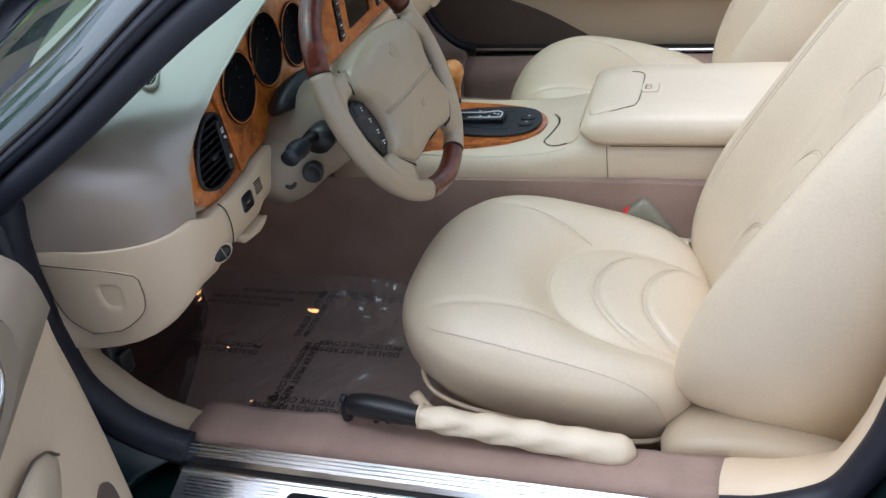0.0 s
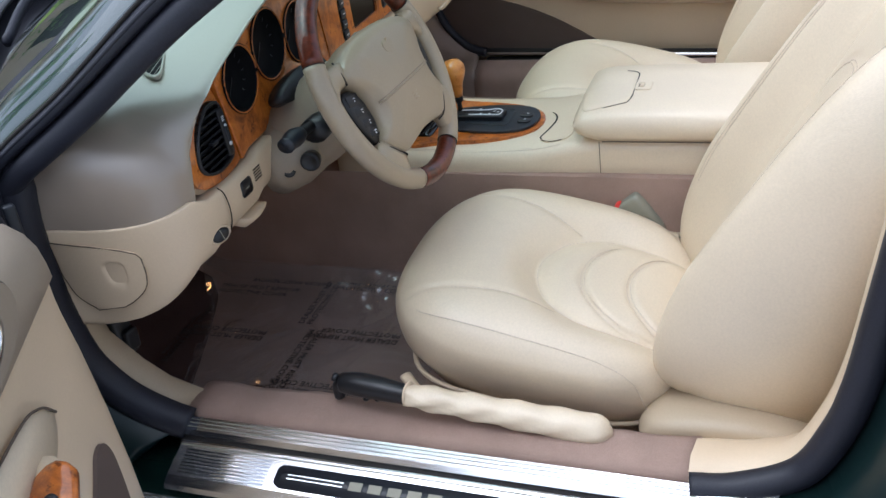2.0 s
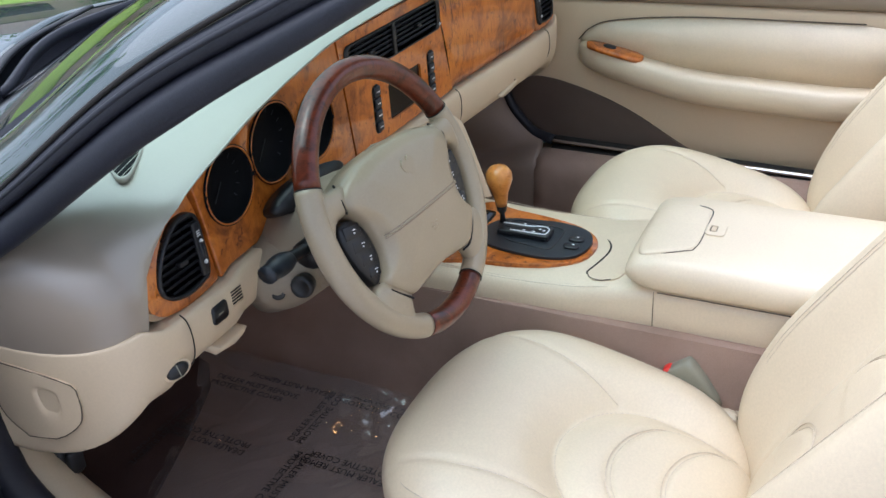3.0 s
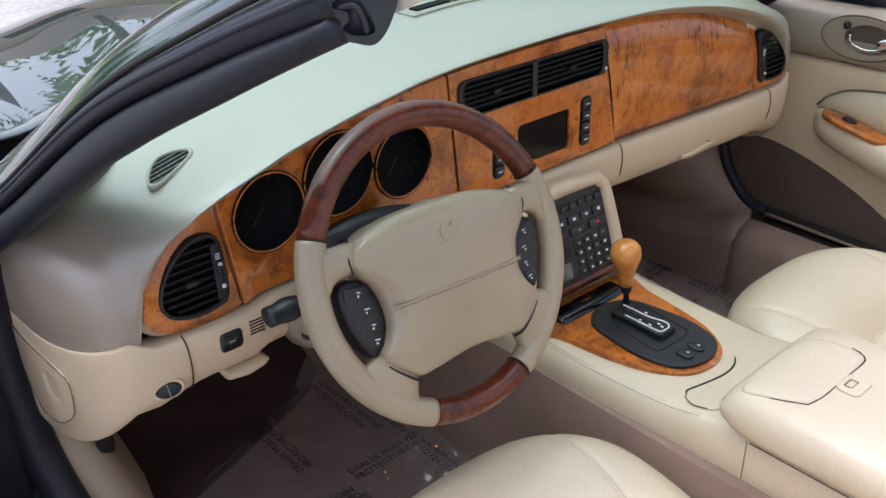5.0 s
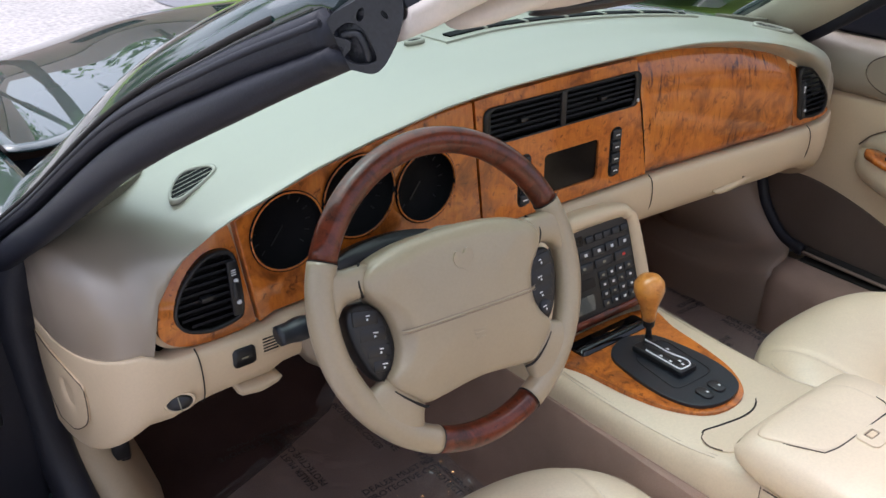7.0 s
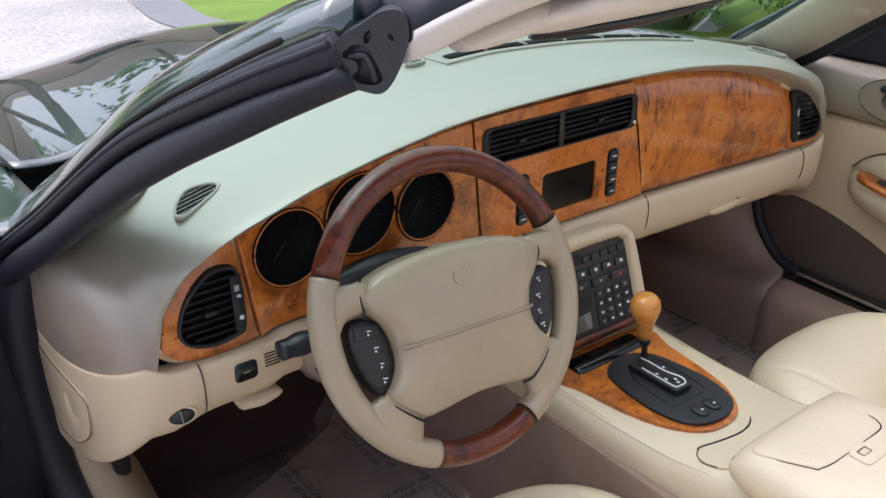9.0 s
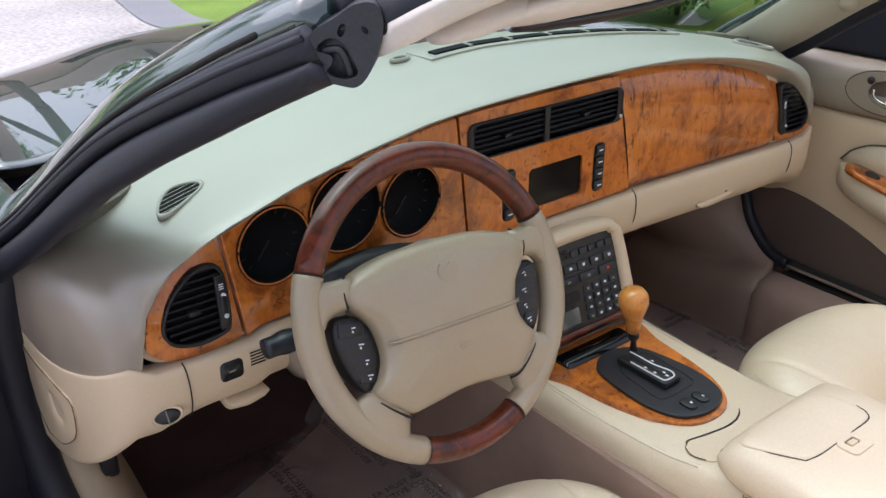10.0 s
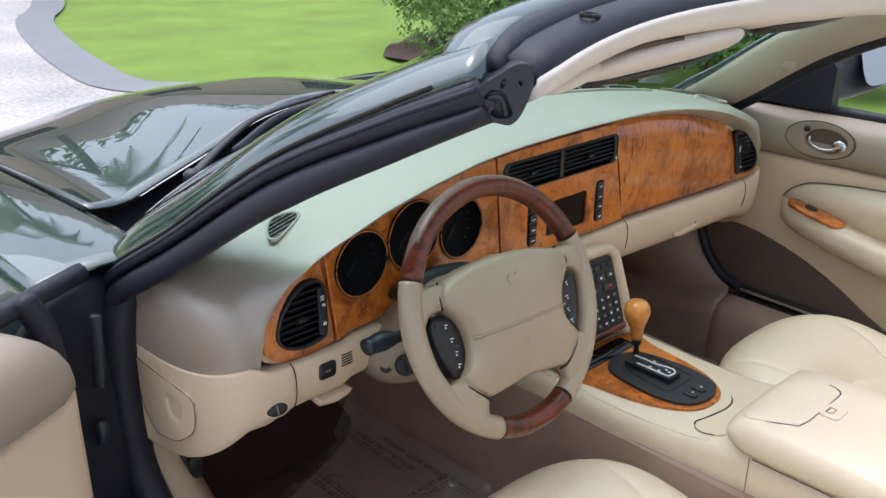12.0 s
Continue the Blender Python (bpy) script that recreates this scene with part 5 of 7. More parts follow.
part("rocker_split", brick(0.0012, 0.018, 0.0016, Matrix.Translation((-0.673, FY - 0.006, 0.765)) @ pose(0, 0, 0, 80, -8, -18) @ pose(0, 0, 0.0068)), GREYGREEN, k_rock, smooth=False)

# ---- steering column and wheel ----
column = thing("steering_column", Matrix(), "taupe column shroud with black stalks and ignition barrel", "steering column")
WX, WY, WZ, WT = -0.391, 0.474, 0.897, 67.1
WM = pose(WX, WY, WZ, WT, 0, 0)
WTURN = pose(0, 0, 0, 0, 0, -2.5)            # the wheel is turned a little off centre
rows = []
for z, a, b, dy in ((-0.035, 0.052, 0.05, 0), (-0.06, 0.062, 0.060, -.004), (-0.10, 0.075, 0.068, -.012), (-0.15, 0.085, 0.072, -.02), (-0.21, 0.09, 0.075, -.025)):
    rows.append([WM @ Vector((x, y + dy, z)) for x, y in ellipse(a, b, 28)])
part("shroud", loft(rows), TAUPE, column)
rows = []
for y, w, z0, z1 in ((0.66, 0.12, 0.86, 0.70), (0.63, 0.115, 0.855, 0.715), (0.60, 0.10, 0.85, 0.74), (0.575, 0.085, 0.84, 0.77)):
    rows.append([(WX + a * w, y, z0 + (z1 - z0) * (0.5 - 0.5 * b)) for a, b in ellipse(1, 1, 24)])
part("lower_shroud", loft(rows), TAUPE, column)
part("shroud_hood", loft([[WM @ Vector((x, y, z)) for x, y in ellipse(.08, .02, 20, 0, .048)] for z in (-.16, -.13)]), BLACK, column, "black cowl above the column")
st = part("stalk", tube([WM @ Vector(p) for p in ((-0.05, -0.01, -0.095), (-0.11, -0.004, -0.095), (-0.15, 0.0, -0.094))], 0.0085, 6, 10, taper=lambda u: 0.8 + .3 * u), BLACK, column, "black indicator stalk")
part("stalk_end", tube([WM @ Vector(p) for p in ((-0.140, 0.0, -0.094), (-0.157, 0.001, -0.093), (-0.172, 0.001, -0.093), (-0.187, 0.001, -0.093))], 0.0140, 4, 12, flat=.85, taper=lambda u: 0.72 + .45 * math.sin(math.pi * min(.8, u + .1))), SLATE, st)
part("stalk", tube([WM @ Vector(p) for p in ((0.05, -0.01, -0.095), (0.11, -0.004, -0.095), (0.15, 0.0, -0.094))], 0.0095, 6, 10), BLACK, column, "black wiper stalk")
part("stalk_mount", tube([WM @ Vector(p) for p in ((-0.05, -0.015, -0.097), (-0.105, -0.014, -0.097))], 0.024, 3, 14, flat=.8), BLACK, column)
part("tilt_knob", spin([(0.001, 0), (0.015, 0), (0.0165, .014), (0.0135, .020), (0.010, .017), (0.001, .016)], WM @ pose(-0.088, -0.055, -0.140, 0, -75, 0)), BLACK, column, "round black adjuster knob")
part("ignition", spin([(0.001, 0), (0.010, 0), (0.010, .010), (0.007, .012), (0.001, .010)], WM @ pose(-0.096, -0.055, -0.185, 0, -60, 0)), BLACK, column)

wheel = thing("steering_wheel", WM @ WTURN, "steering wheel with walnut arcs and taupe leather rim", "steering wheel")
RM, RT = 0.1725, 0.0158


def arc(a0, a1, r=RM, n=40):
    return [Vector((r * math.cos(radians(a0 + (a1 - a0) * k / n)), r * math.sin(radians(a0 + (a1 - a0) * k / n)), 0)) for k in range(n + 1)]


part("rim_top", tube(arc(24, 156), RT, 0, 16, up=(0, 0, 1)), WOOD_RIM, wheel, "glossy dark walnut upper arc")
part("rim_bottom", tube(arc(247.5, 294.5, n=20), RT, 0, 16), WOOD_RIM, wheel, "glossy dark walnut lower arc")
for a0, a1 in ((156, 247.5), (294.5, 384)):
    part("rim_grip", tube(arc(a0, a1), RT * 1.05, 0, 16), WHEEL_LEATHER, wheel, "taupe leather grip")
for a in (24, 156, 247.5, 294.5):
    p, t = arc(a, a + 1)[0], Vector((-math.sin(radians(a)), math.cos(radians(a)), 0))
    part("joint_ring", tube([p - t * .0008, p, p + t * .0008], RT * 1.06, 0, 16), GAP, wheel)


def dome(outline, z0, h, rings=9, power=2.2):
    """A cushion over an outline."""
    cx = sum(p[0] for p in outline) / len(outline)
    cy = sum(p[1] for p in outline) / len(outline)
    rows = [[(x, y, z0 - 0.03) for x, y in outline]]
    for k in range(rings + 1):
        u = k / rings
        s = math.cos(u * math.pi / 2) if k < rings else 0.02
        rows.append([(cx + (x - cx) * (1 - (1 - s) * 1.0), cy + (y - cy) * (1 - (1 - s)), z0 + h * math.sin(u * math.pi / 2) ** (1 / power)) for x, y in outline])
    bm = loft(rows)
    return bm


HALF = ((0.0, 0.073), (0.06, 0.070), (0.102, 0.060), (0.121, 0.048), (0.126, 0.034), (0.119, 0.020), (0.105, 0.002), (0.098, -0.022), (0.099, -0.042), (0.107, -0.059), (0.117, -0.072), (0.112, -0.084), (0.098, -0.097), (0.080, -0.110), (0.058, -0.110), (0.0, -0.105))
PADO = curve2(list(HALF) + [(-x, y) for x, y in reversed(HALF[1:-1])], 5)


def pad_z(x, y):
    """The horn pad's face: a broad crown that rolls off at its rim."""
    r = max(abs(x) / 0.118, abs(y + 0.018) / 0.090)
    return 0.034 - 0.010 * min(1.0, r) ** 3 - 0.004 * (y < -0.022) * min(1.0, (-0.022 - y) / 0.08)


rows = [[(x * .97, y * .97, -0.022) for x, y in PADO], [(x, y, -0.004) for x, y in PADO]]
cx, cy = 0.0, -0.018
for f, z in ((1.0, 0.008), (0.993, 0.013), (0.978, 0.0175), (0.955, 0.021), (0.92, 0.0), (0.86, 0.0), (0.78, 0.0), (0.68, 0.0), (0.56, 0.0), (0.42, 0.0), (0.28, 0.0), (0.14, 0.0), (0.02, 0.0)):
    rows.append([(cx + (x - cx) * f, cy + (y - cy) * f, z or max(0.022 + 0.02 * (0.955 - f), 0.0) * (f > .9) or pad_z(cx + (x - cx) * f, cy + (y - cy) * f)) for x, y in PADO])
part("horn_pad", loft(rows), WHEEL_LEATHER, wheel, "taupe leather horn pad with a double stitched seam")
for dy in (0, -0.0048):
    part("seam", tube([(x, -0.021 + dy, pad_z(x, -0.021 + dy) + .0001 - 0.0035 * (abs(x) > .09)) for x in (-0.096, -0.085, -0.06, -0.03, 0, 0.03, 0.06, 0.085, 0.096)], 0.0004, 6, 6), DARK_TAUPE, wheel)
part("seam_fold", tube([(x, -0.0234, pad_z(x, -0.0234) - .0002 - 0.0035 * (abs(x) > .09)) for x in (-0.094, -0.085, -0.06, -0.03, 0, 0.03, 0.06, 0.085, 0.094)], 0.0013, 6, 8), WHEEL_LEATHER, wheel)
em = curve2([(-0.016, 0.038), (-0.010, 0.046), (-0.002, 0.042), (0.004, 0.047), (0.011, 0.043), (0.012, 0.034), (0.005, 0.029), (0.009, 0.018), (0.002, 0.014), (-0.003, 0.024), (-0.012, 0.028)])
crisp(part("emblem", slab(em, 0.003, [], Matrix.Translation((0, 0, 0.0333))), WHEEL_LEATHER, wheel), 0.0006, 2)
for k in range(3):
    part("emblem_bar", brick(0.018 - .003 * k, 0.0022, 0.0008, pose(0, -0.046 - .005 * k, pad_z(0, -.05) - .0004), 0.0003), WHEEL_LEATHER, wheel)
for side in (-1, 1):
    # upper spoke, straight from the pad and flared into the rim
    rows = []
    for x, y, w, z, th in ((0.112, 0.041, 0.0175, 0.001, 0.014), (0.128, 0.0405, 0.0175, 0.001, 0.0145), (0.142, 0.040, 0.0185, 0.0, 0.0145), (0.150, 0.039, 0.022, 0.0, 0.0145), (0.157, 0.038, 0.031, 0.0, 0.0145), (0.164, 0.036, 0.044, 0.0, 0.0135)):
        rows.append([(side * x, y + w * math.copysign(abs(b) ** .8, b), z + th * math.copysign(abs(a) ** .7, a)) for a, b in ellipse(1, 1, 20)])
    part("spoke", loft(rows), WHEEL_LEATHER, wheel)
    # lower spoke, a broad web from the pad's corner to the rim
    rows = []
    for u in (0.0, 0.25, 0.5, 0.7, 0.85, 1.0):
        k = u * u
        a0, a1 = radians(-28.5 + 3.5 * k), radians(-60.5 - 3.0 * k)
        e0 = Vector((0.119, -0.070)).lerp(Vector((RM * .985 * math.cos(a0), RM * .985 * math.sin(a0))), u)
        e1 = Vector((0.076, -0.112)).lerp(Vector((RM * .985 * math.cos(a1), RM * .985 * math.sin(a1))), u)
        bow = Vector((0.012, -0.012)) * (u * (1 - u) * 1.2 + .75 * u)
        c, h = (e0 + e1) / 2 + bow * .35, (e0 - e1) / 2
        rows.append([Vector((side * (c.x + h.x * math.copysign(abs(b) ** .75, b) + bow.x * .6 * (1 - b * b)), c.y + h.y * math.copysign(abs(b) ** .75, b) + bow.y * .6 * (1 - b * b), 0.001 + (0.0155 - .002 * u) * math.copysign(abs(a) ** .6, a))) for a, b in ellipse(1, 1, 24)])
    part("spoke", loft(rows), WHEEL_LEATHER, wheel)
    leafo = curve2([(side * x, y) for x, y in ((0.100, -0.008), (0.112, 0.010), (0.126, 0.017), (0.143, 0.014), (0.149, -0.004), (0.144, -0.034), (0.133, -0.060), (0.121, -0.073), (0.108, -0.064), (0.097, -0.042))], 5)
    rows = []
    for f, z in ((0.94, -0.020), (1.0, -0.012), (1.0, 0.001), (0.975, 0.004), (0.93, 0.006), (0.75, 0.008), (0.5, 0.0088), (0.02, 0.009)):
        rows.append([(side * 0.124 + (x - side * 0.124) * f, -0.027 + (y + 0.027) * f, z) for x, y in leafo])
    pod = part("button_pod", loft(rows), BLACK, wheel, "leaf-shaped black pod of control buttons")
    for k, (x, y, w, h) in enumerate(((0.127, 0.0015, 0.031, 0.017), (0.122, -0.0185, 0.033, 0.015), (0.119, -0.0375, 0.030, 0.015), (0.119, -0.0545, 0.021, 0.013))):
        m = Matrix.Translation((side * x, y, 0.0056)) @ pose(0, 0, 0, 0, 0, side * 9)
        if side > 0 and k == 3:
            part("button", spin([(0.001, 0), (0.010, 0), (0.0095, .004), (0.007, .0055), (0.001, .0058)], m, 20), SLATE, pod)
        else:
            part("button", brick(w, h, 0.0034, m, 0.0014), BLACK, pod)
        part("legend", brick(0.0045 + .002 * (k % 2), 0.0013, 0.0005, m @ pose(side * -.003, .002, .0058 if side > 0 and k == 3 else .0034)), WHITE, pod, smooth=False)
        part("legend", brick(0.0022, 0.0022, 0.0005, m @ pose(side * -.002, -.0020, .0058 if side > 0 and k == 3 else .0034)), WHITE, pod, smooth=False)
    part("pad_gap", tube([(side * x, y, z) for x, y, z in ((0.118, 0.060, 0.004), (0.1265, 0.049, 0.0120), (0.1285, 0.037, 0.0145), (0.1255, 0.024, 0.0115))], 0.0016, 5, 6), GAP, wheel)
    part("pad_gap", tube([(side * x, y, z) for x, y, z in ((0.1205, -0.071, 0.006), (0.1155, -0.083, 0.0135), (0.100, -0.0985, 0.0155), (0.082, -0.1125, 0.0140), (0.072, -0.117, 0.006))], 0.0016, 5, 6), GAP, wheel)
part("hub_back", spin([(0.001, -0.05), (0.055, -0.05), (0.075, -0.01), (0.07, 0.006), (0.001, 0.008)]), TAUPE, wheel)

# ---- centre console ----
console = thing("centre_console", Matrix(), "cream leather centre console with a walnut gear surround", "centre console")
rows = []
for y, top, w in ((0.72, 0.652, 0.15), (0.62, 0.644, 0.148), (0.56, 0.639, 0.146), (0.45, 0.637, 0.142), (0.33, 0.641, 0.137), (0.26, 0.653, 0.134), (0.20, 0.664, 0.132), (0.1, 0.664, 0.132), (-0.2, 0.668, 0.132), (-0.6, 0.668, 0.132)):
    rows.append([(C0 + s * a, y, z) for s, a, z in ((-1, w - .004, 0.580), (-1, w, 0.60), (-1, w - .002, top - 0.022), (-1, w - .008, top - 0.006), (-1, w - .022, top), (0, 0, top + .001), (1, w - .022, top), (1, w - .008, top - 0.006), (1, w - .002, top - 0.022), (1, w, 0.60), (1, w - .004, 0.580))])
part("console_body", loft(rows), CREAM, console)
for s in (-1, 1):
    for d in (0, 0.006):
        part("stitching", tube([(C0 + s * (w - .014 - d), y, z - .0004) for y, z, w in ((0.60, 0.6425, .147), (0.45, 0.6365, .142), (0.33, 0.6405, .137), (0.27, 0.651, .134))], 0.0006, 5, 5), SEAM, console)
    part("side_seam", tube([(C0 + s * 0.1325, 0.195, z) for z in (0.662, 0.63, 0.60, 0.582)], 0.0006, 2, 5), GROOVE, console)
surround = curve2([(0.0, 0.334), (-0.042, 0.347), (-0.072, 0.388), (-0.087, 0.44), (-0.099, 0.52), (-0.110, 0.585), (0.0, 0.60), (0.110, 0.585), (0.099, 0.52), (0.087, 0.44), (0.072, 0.388), (0.042, 0.347)], 6)
GZ = Matrix.Translation((0, 0, 0.654))
crisp(part("gear_surround", slab([(x + C0 + .006, y) for x, y in surround], 0.01, [], GZ), WOOD, console, "burr walnut gear surround"), 0.004, 3).location = (-0.012, -0.008, -0.008)
oval = [(x - 0.004, y) for x, y in curve2([(0.0, 0.356), (-0.045, 0.372), (-0.063, 0.42), (-0.060, 0.485), (-0.045, 0.535), (0.0, 0.555), (0.045, 0.535), (0.060, 0.485), (0.063, 0.42), (0.045, 0.372)], 5)]
gate = part("gate_plate", slab(oval, 0.006, [], Matrix.Translation((0, 0, 0.6585))), SLATE, console, "slate-black oval gear gate")
crisp(gate, 0.002, 2)
gate.location = (-0.012, -0.020, -0.007)
WELL = curve2([(-0.030, 0.500), (-0.038, 0.46), (-0.042, 0.422), (-0.030, 0.414), (0.0, 0.413), (0.026, 0.414), (0.036, 0.425), (0.040, 0.47), (0.040, 0.512), (0.0, 0.520)], 4)
part("gate_rim", tube([(x, y, 0.6588) for x, y in WELL], 0.0012, 1, 6, True), BLACK, gate)
crisp(part("gate_plinth", brick(0.036, 0.094, 0.010, Matrix.Translation((0.0, 0.476, 0.6585)), 0.002), BLACK, gate, "raised black gate with a white line"), 0.001, 2)
part("gate_line", tube([(0.0085, 0.520, .6690), (0.0095, 0.50, .6690), (0.009, 0.48, .6690), (0.011, 0.465, .6690), (0.0145, 0.452, .6690), (0.0145, 0.442, .6690), (0.008, 0.4345, .6690), (-0.004, 0.434, .6690), (-0.0115, 0.4365, .6690), (-0.0125, 0.45, .6690), (-0.0125, 0.475, .6690), (-0.0125, 0.500, .6690)], 0.0013, 5, 6), WHITE, gate)
part("gate_slot", brick(0.005, 0.066, 0.0008, Matrix.Translation((-0.001, 0.480, 0.6684))), GAP, gate, smooth=False)
for k, (x, y) in enumerate(((0.0235, 0.526), (0.0155, 0.482), (0.0045, 0.450), (0.0015, 0.442), (-0.0065, 0.458), (-0.0065, 0.476))):
    part("gate_mark", brick(0.0035, 0.0045, 0.0006, Matrix.Translation((x, y, 0.6585 if k == 0 else 0.6686))), WHITE, gate, smooth=False)
for x in (-0.020, 0.0065):
    b = part("mode_button", loft([[(x + px * f, 0.3845 + py * f, z) for px, py in rounded(0.018, 0.027, 0.008)] for z, f in ((0.6570, 1.0), (0.6605, 1.0), (0.6615, .93), (0.6618, .8))]), BLACK, gate)
    part("legend", brick(0.003, 0.004, 0.0006, Matrix.Translation((x + .003, 0.3825, 0.6616))), WHITE, b, smooth=False)
part("ash_lid", slab(rounded(0.150, 0.036, 0.008), 0.008, [], Matrix.Translation((-0.020, 0.556, 0.6500)) @ pose(0, 0, 0, 3, 0, 0)), DARKGLASS, console, "gloss black ashtray lid")

lever = thing("gear_lever", pose(0.020, 0.512, 0.648), "gear lever with a turned honey walnut knob", "gear lever")
lm = pose(0, 0, 0, 1, -8, 0)
part("stem", spin([(0.001, 0), (0.008, 0), (0.005, .01), (0.0045, .022), (0.009, .028), (0.010, .046), (0.001, .047)], lm, 16), BLACK, lever)
part("knob", spin([(0.001, .040), (0.0105, .040), (0.0118, .052), (0.0148, .068), (0.0205, .083), (0.0238, .095), (0.0225, .107), (0.0165, .115), (0.008, .118), (0.001, .1185)], lm, 28), KNOB_WOOD, lever, "pear-shaped honey walnut knob")

# cup lid ahead of the armrest
LID = [(-0.106, 0.290), (-0.096, 0.309), (-0.079, 0.3150), (-0.055, 0.308), (-0.02, 0.3005), (0.005, 0.3015), (0.024, 0.309), (0.036, 0.318), (0.050, 0.310), (0.062, 0.285), (0.055, 0.256), (-0.085, 0.254)]
crisp(part("cup_lid", slab([(C0 + x, y - 0.30) for x, y in curve2(LID)], 0.006, [], Matrix.Translation((0, 0.30, 0.6488)) @ pose(0, 0, 0, -9.5, 0, 0)), CREAM, console, "cream cup holder lid"), 0.002, 2)
part("cup_gap", tube([(C0 + x, y + .0012, 0.6484 - 0.167 * (y - 0.30)) for x, y in ((-0.088, 0.3125), (-0.079, 0.3150), (-0.055, 0.308), (-0.02, 0.3005), (0.005, 0.3015), (0.024, 0.309), (0.035, 0.317))], 0.0020, 6, 8, flat=.5, taper=lambda u: 0.35 + 0.75 * math.sin(math.pi * min(1.0, .15 + u * .85))), GAP, console)
part("cup_gap", tube([(C0 + x, y, 0.6486 - 0.167 * (y - 0.30)) for x, y in ((-0.088, 0.3125), (-0.098, 0.307), (-0.107, 0.289), (-0.104, 0.270))], 0.0009, 6, 6), GROOVE, console)

# armrest box with its lid, split and latch
rest = thing("armrest_box", Matrix(), "cream leather armrest box with a front lip and small latch", "armrest")
def rest_section(y, top, w, base):
    return [(C0 - 0.010 + a * w, y, z) for a, z in ((-1, base), (-1.035, base + .008), (-1.03, (base + top) / 2), (-.97, top - .010), (-.86, top - .001), (-.5, top + .001), (0, top + .002), (.5, top + .001), (.86, top - .001), (.97, top - .010), (1.03, (base + top) / 2), (1.035, base + .008), (1, base))]
part("box", loft([rest_section(y, t, w, b) for y, t, w, b in ((0.243, 0.697, .104, .686), (0.241, 0.703, .114, .682), (0.234, 0.7095, .1205, .678), (0.218, 0.7145, .124, .672), (0.195, 0.7172, .125, .667), (0.158, 0.718, .125, .666), (0.12, 0.7185, .125, .666), (0, 0.719, .126, .667), (-0.3, 0.719, .126, .668), (-0.6, 0.715, .124, .668))]), CREAM, rest)
part("box_gap", tube([(C0 - 0.010 - 0.1285, y, 0.6662) for y in (0.188, 0.0, -0.3, -0.6)], 0.0010, 3, 6), GROOVE, rest)
LIP = curve2([(-0.126, 0.218), (-0.100, 0.231), (-0.054, 0.236), (0.0, 0.235), (0.030, 0.229), (0.046, 0.212), (0.0505, 0.182), (0.047, 0.160), (0.035, 0.1485), (0.0, 0.1470), (-0.0357, 0.1465), (-0.0734, 0.1470), (-0.0935, 0.152), (-0.110, 0.175)], 6)
rows = []
for f, dz in ((1.0, -0.006), (1.0, -0.0005), (0.985, 0.0012), (0.95, 0.0022), (0.88, 0.0029), (0.7, 0.0034), (0.45, 0.0036), (0.2, 0.0037), (0.02, 0.0037)):
    rows.append([(-0.035 + (x + 0.035) * f, 0.184 + (y - 0.184) * f, 0.7178 + dz - 0.0090 * max(0.0, (0.184 + (y - 0.184) * f - 0.192) / 0.044) ** 2) for x, y in LIP])
part("front_lip", loft(rows), CREAM, rest, "padded front lip of the armrest")
part("lip_split", tube([(x, y, 0.7192) for x, y in ((-0.098, 0.1500), (-0.0735, 0.1456), (-0.035, 0.1452), (0.0, 0.1456), (0.036, 0.1472), (0.0485, 0.158), (0.052, 0.172))], 0.0010, 5, 6, taper=lambda u: .5 + .7 * math.sin(math.pi * min(1, .1 + .9 * u))), GAP, rest)
part("lip_seam", tube([(x, y, z) for x, y, z in ((-0.098, 0.150, .7190), (-0.112, 0.175, .7185), (-0.129, 0.219, .7120))], 0.0007, 5, 6), GROOVE, rest)
crisp(part("latch", slab(rounded(0.042, 0.030, 0.008), 0.004, [rounded(0.020, 0.011, 0.002, 3, 0, 0.004)], Matrix.Translation((-0.026, 0.1300, 0.7225))), CREAM, rest, "small cream latch plate"), 0.001, 2)
part("latch_slot", brick(0.020, 0.011, 0.001, Matrix.Translation((-0.026, 0.134, 0.7195)), 0), GROOVE, rest, smooth=False)
part("latch_tab", brick(0.014, 0.008, 0.003, Matrix.Translation((-0.026, 0.1335, 0.7195)), 0.001), CREAM_TRIM, rest)

# centre stack
stack = thing("centre_stack", Matrix(), "black radio and climate panel in a cream arch", "centre stack")
ST = Matrix.Translation((C0 - 0.002, 0.578, 0.662)) @ pose(0, 0, 0, 71.5, 0, 0)          # local x across, y up the face, z towards the cabin
archo = [(-0.117, -0.01), (-0.112, 0.13), (-0.100, 0.158), (-0.078, 0.172), (0, 0.178), (0.078, 0.172), (0.100, 0.158), (0.112, 0.13), (0.117, -0.01)]
archi = [(-0.090, 0.0), (-0.089, 0.13), (-0.082, 0.145), (-0.07, 0.151), (0, 0.153), (0.07, 0.151), (0.082, 0.145), (0.089, 0.13), (0.090, 0.0)]
a = [(p.x, p.y) for p in smooth_path([(x, y, 0) for x, y in archo], 5)]
i = [(p.x, p.y) for p in smooth_path([(x, y, 0) for x, y in archi], 5)]
bm = bmesh.new()
vs = grid(bm, [[ST @ Vector(q) for q in ((i[k][0], i[k][1], -0.012), (i[k][0], i[k][1], 0.004), (i[k][0] * .6 + a[k][0] * .4, i[k][1] * .6 + a[k][1] * .4, 0.010), (i[k][0] * .2 + a[k][0] * .8, i[k][1] * .2 + a[k][1] * .8, 0.008), (a[k][0], a[k][1], 0.0), (a[k][0] * 1.02, a[k][1] * 1.02, -0.06))] for k in range(len(a))])
bmesh.ops.recalc_face_normals(bm, faces=bm.faces)
part("arch", bm, CREAM_TRIM, stack, "cream padded arch")
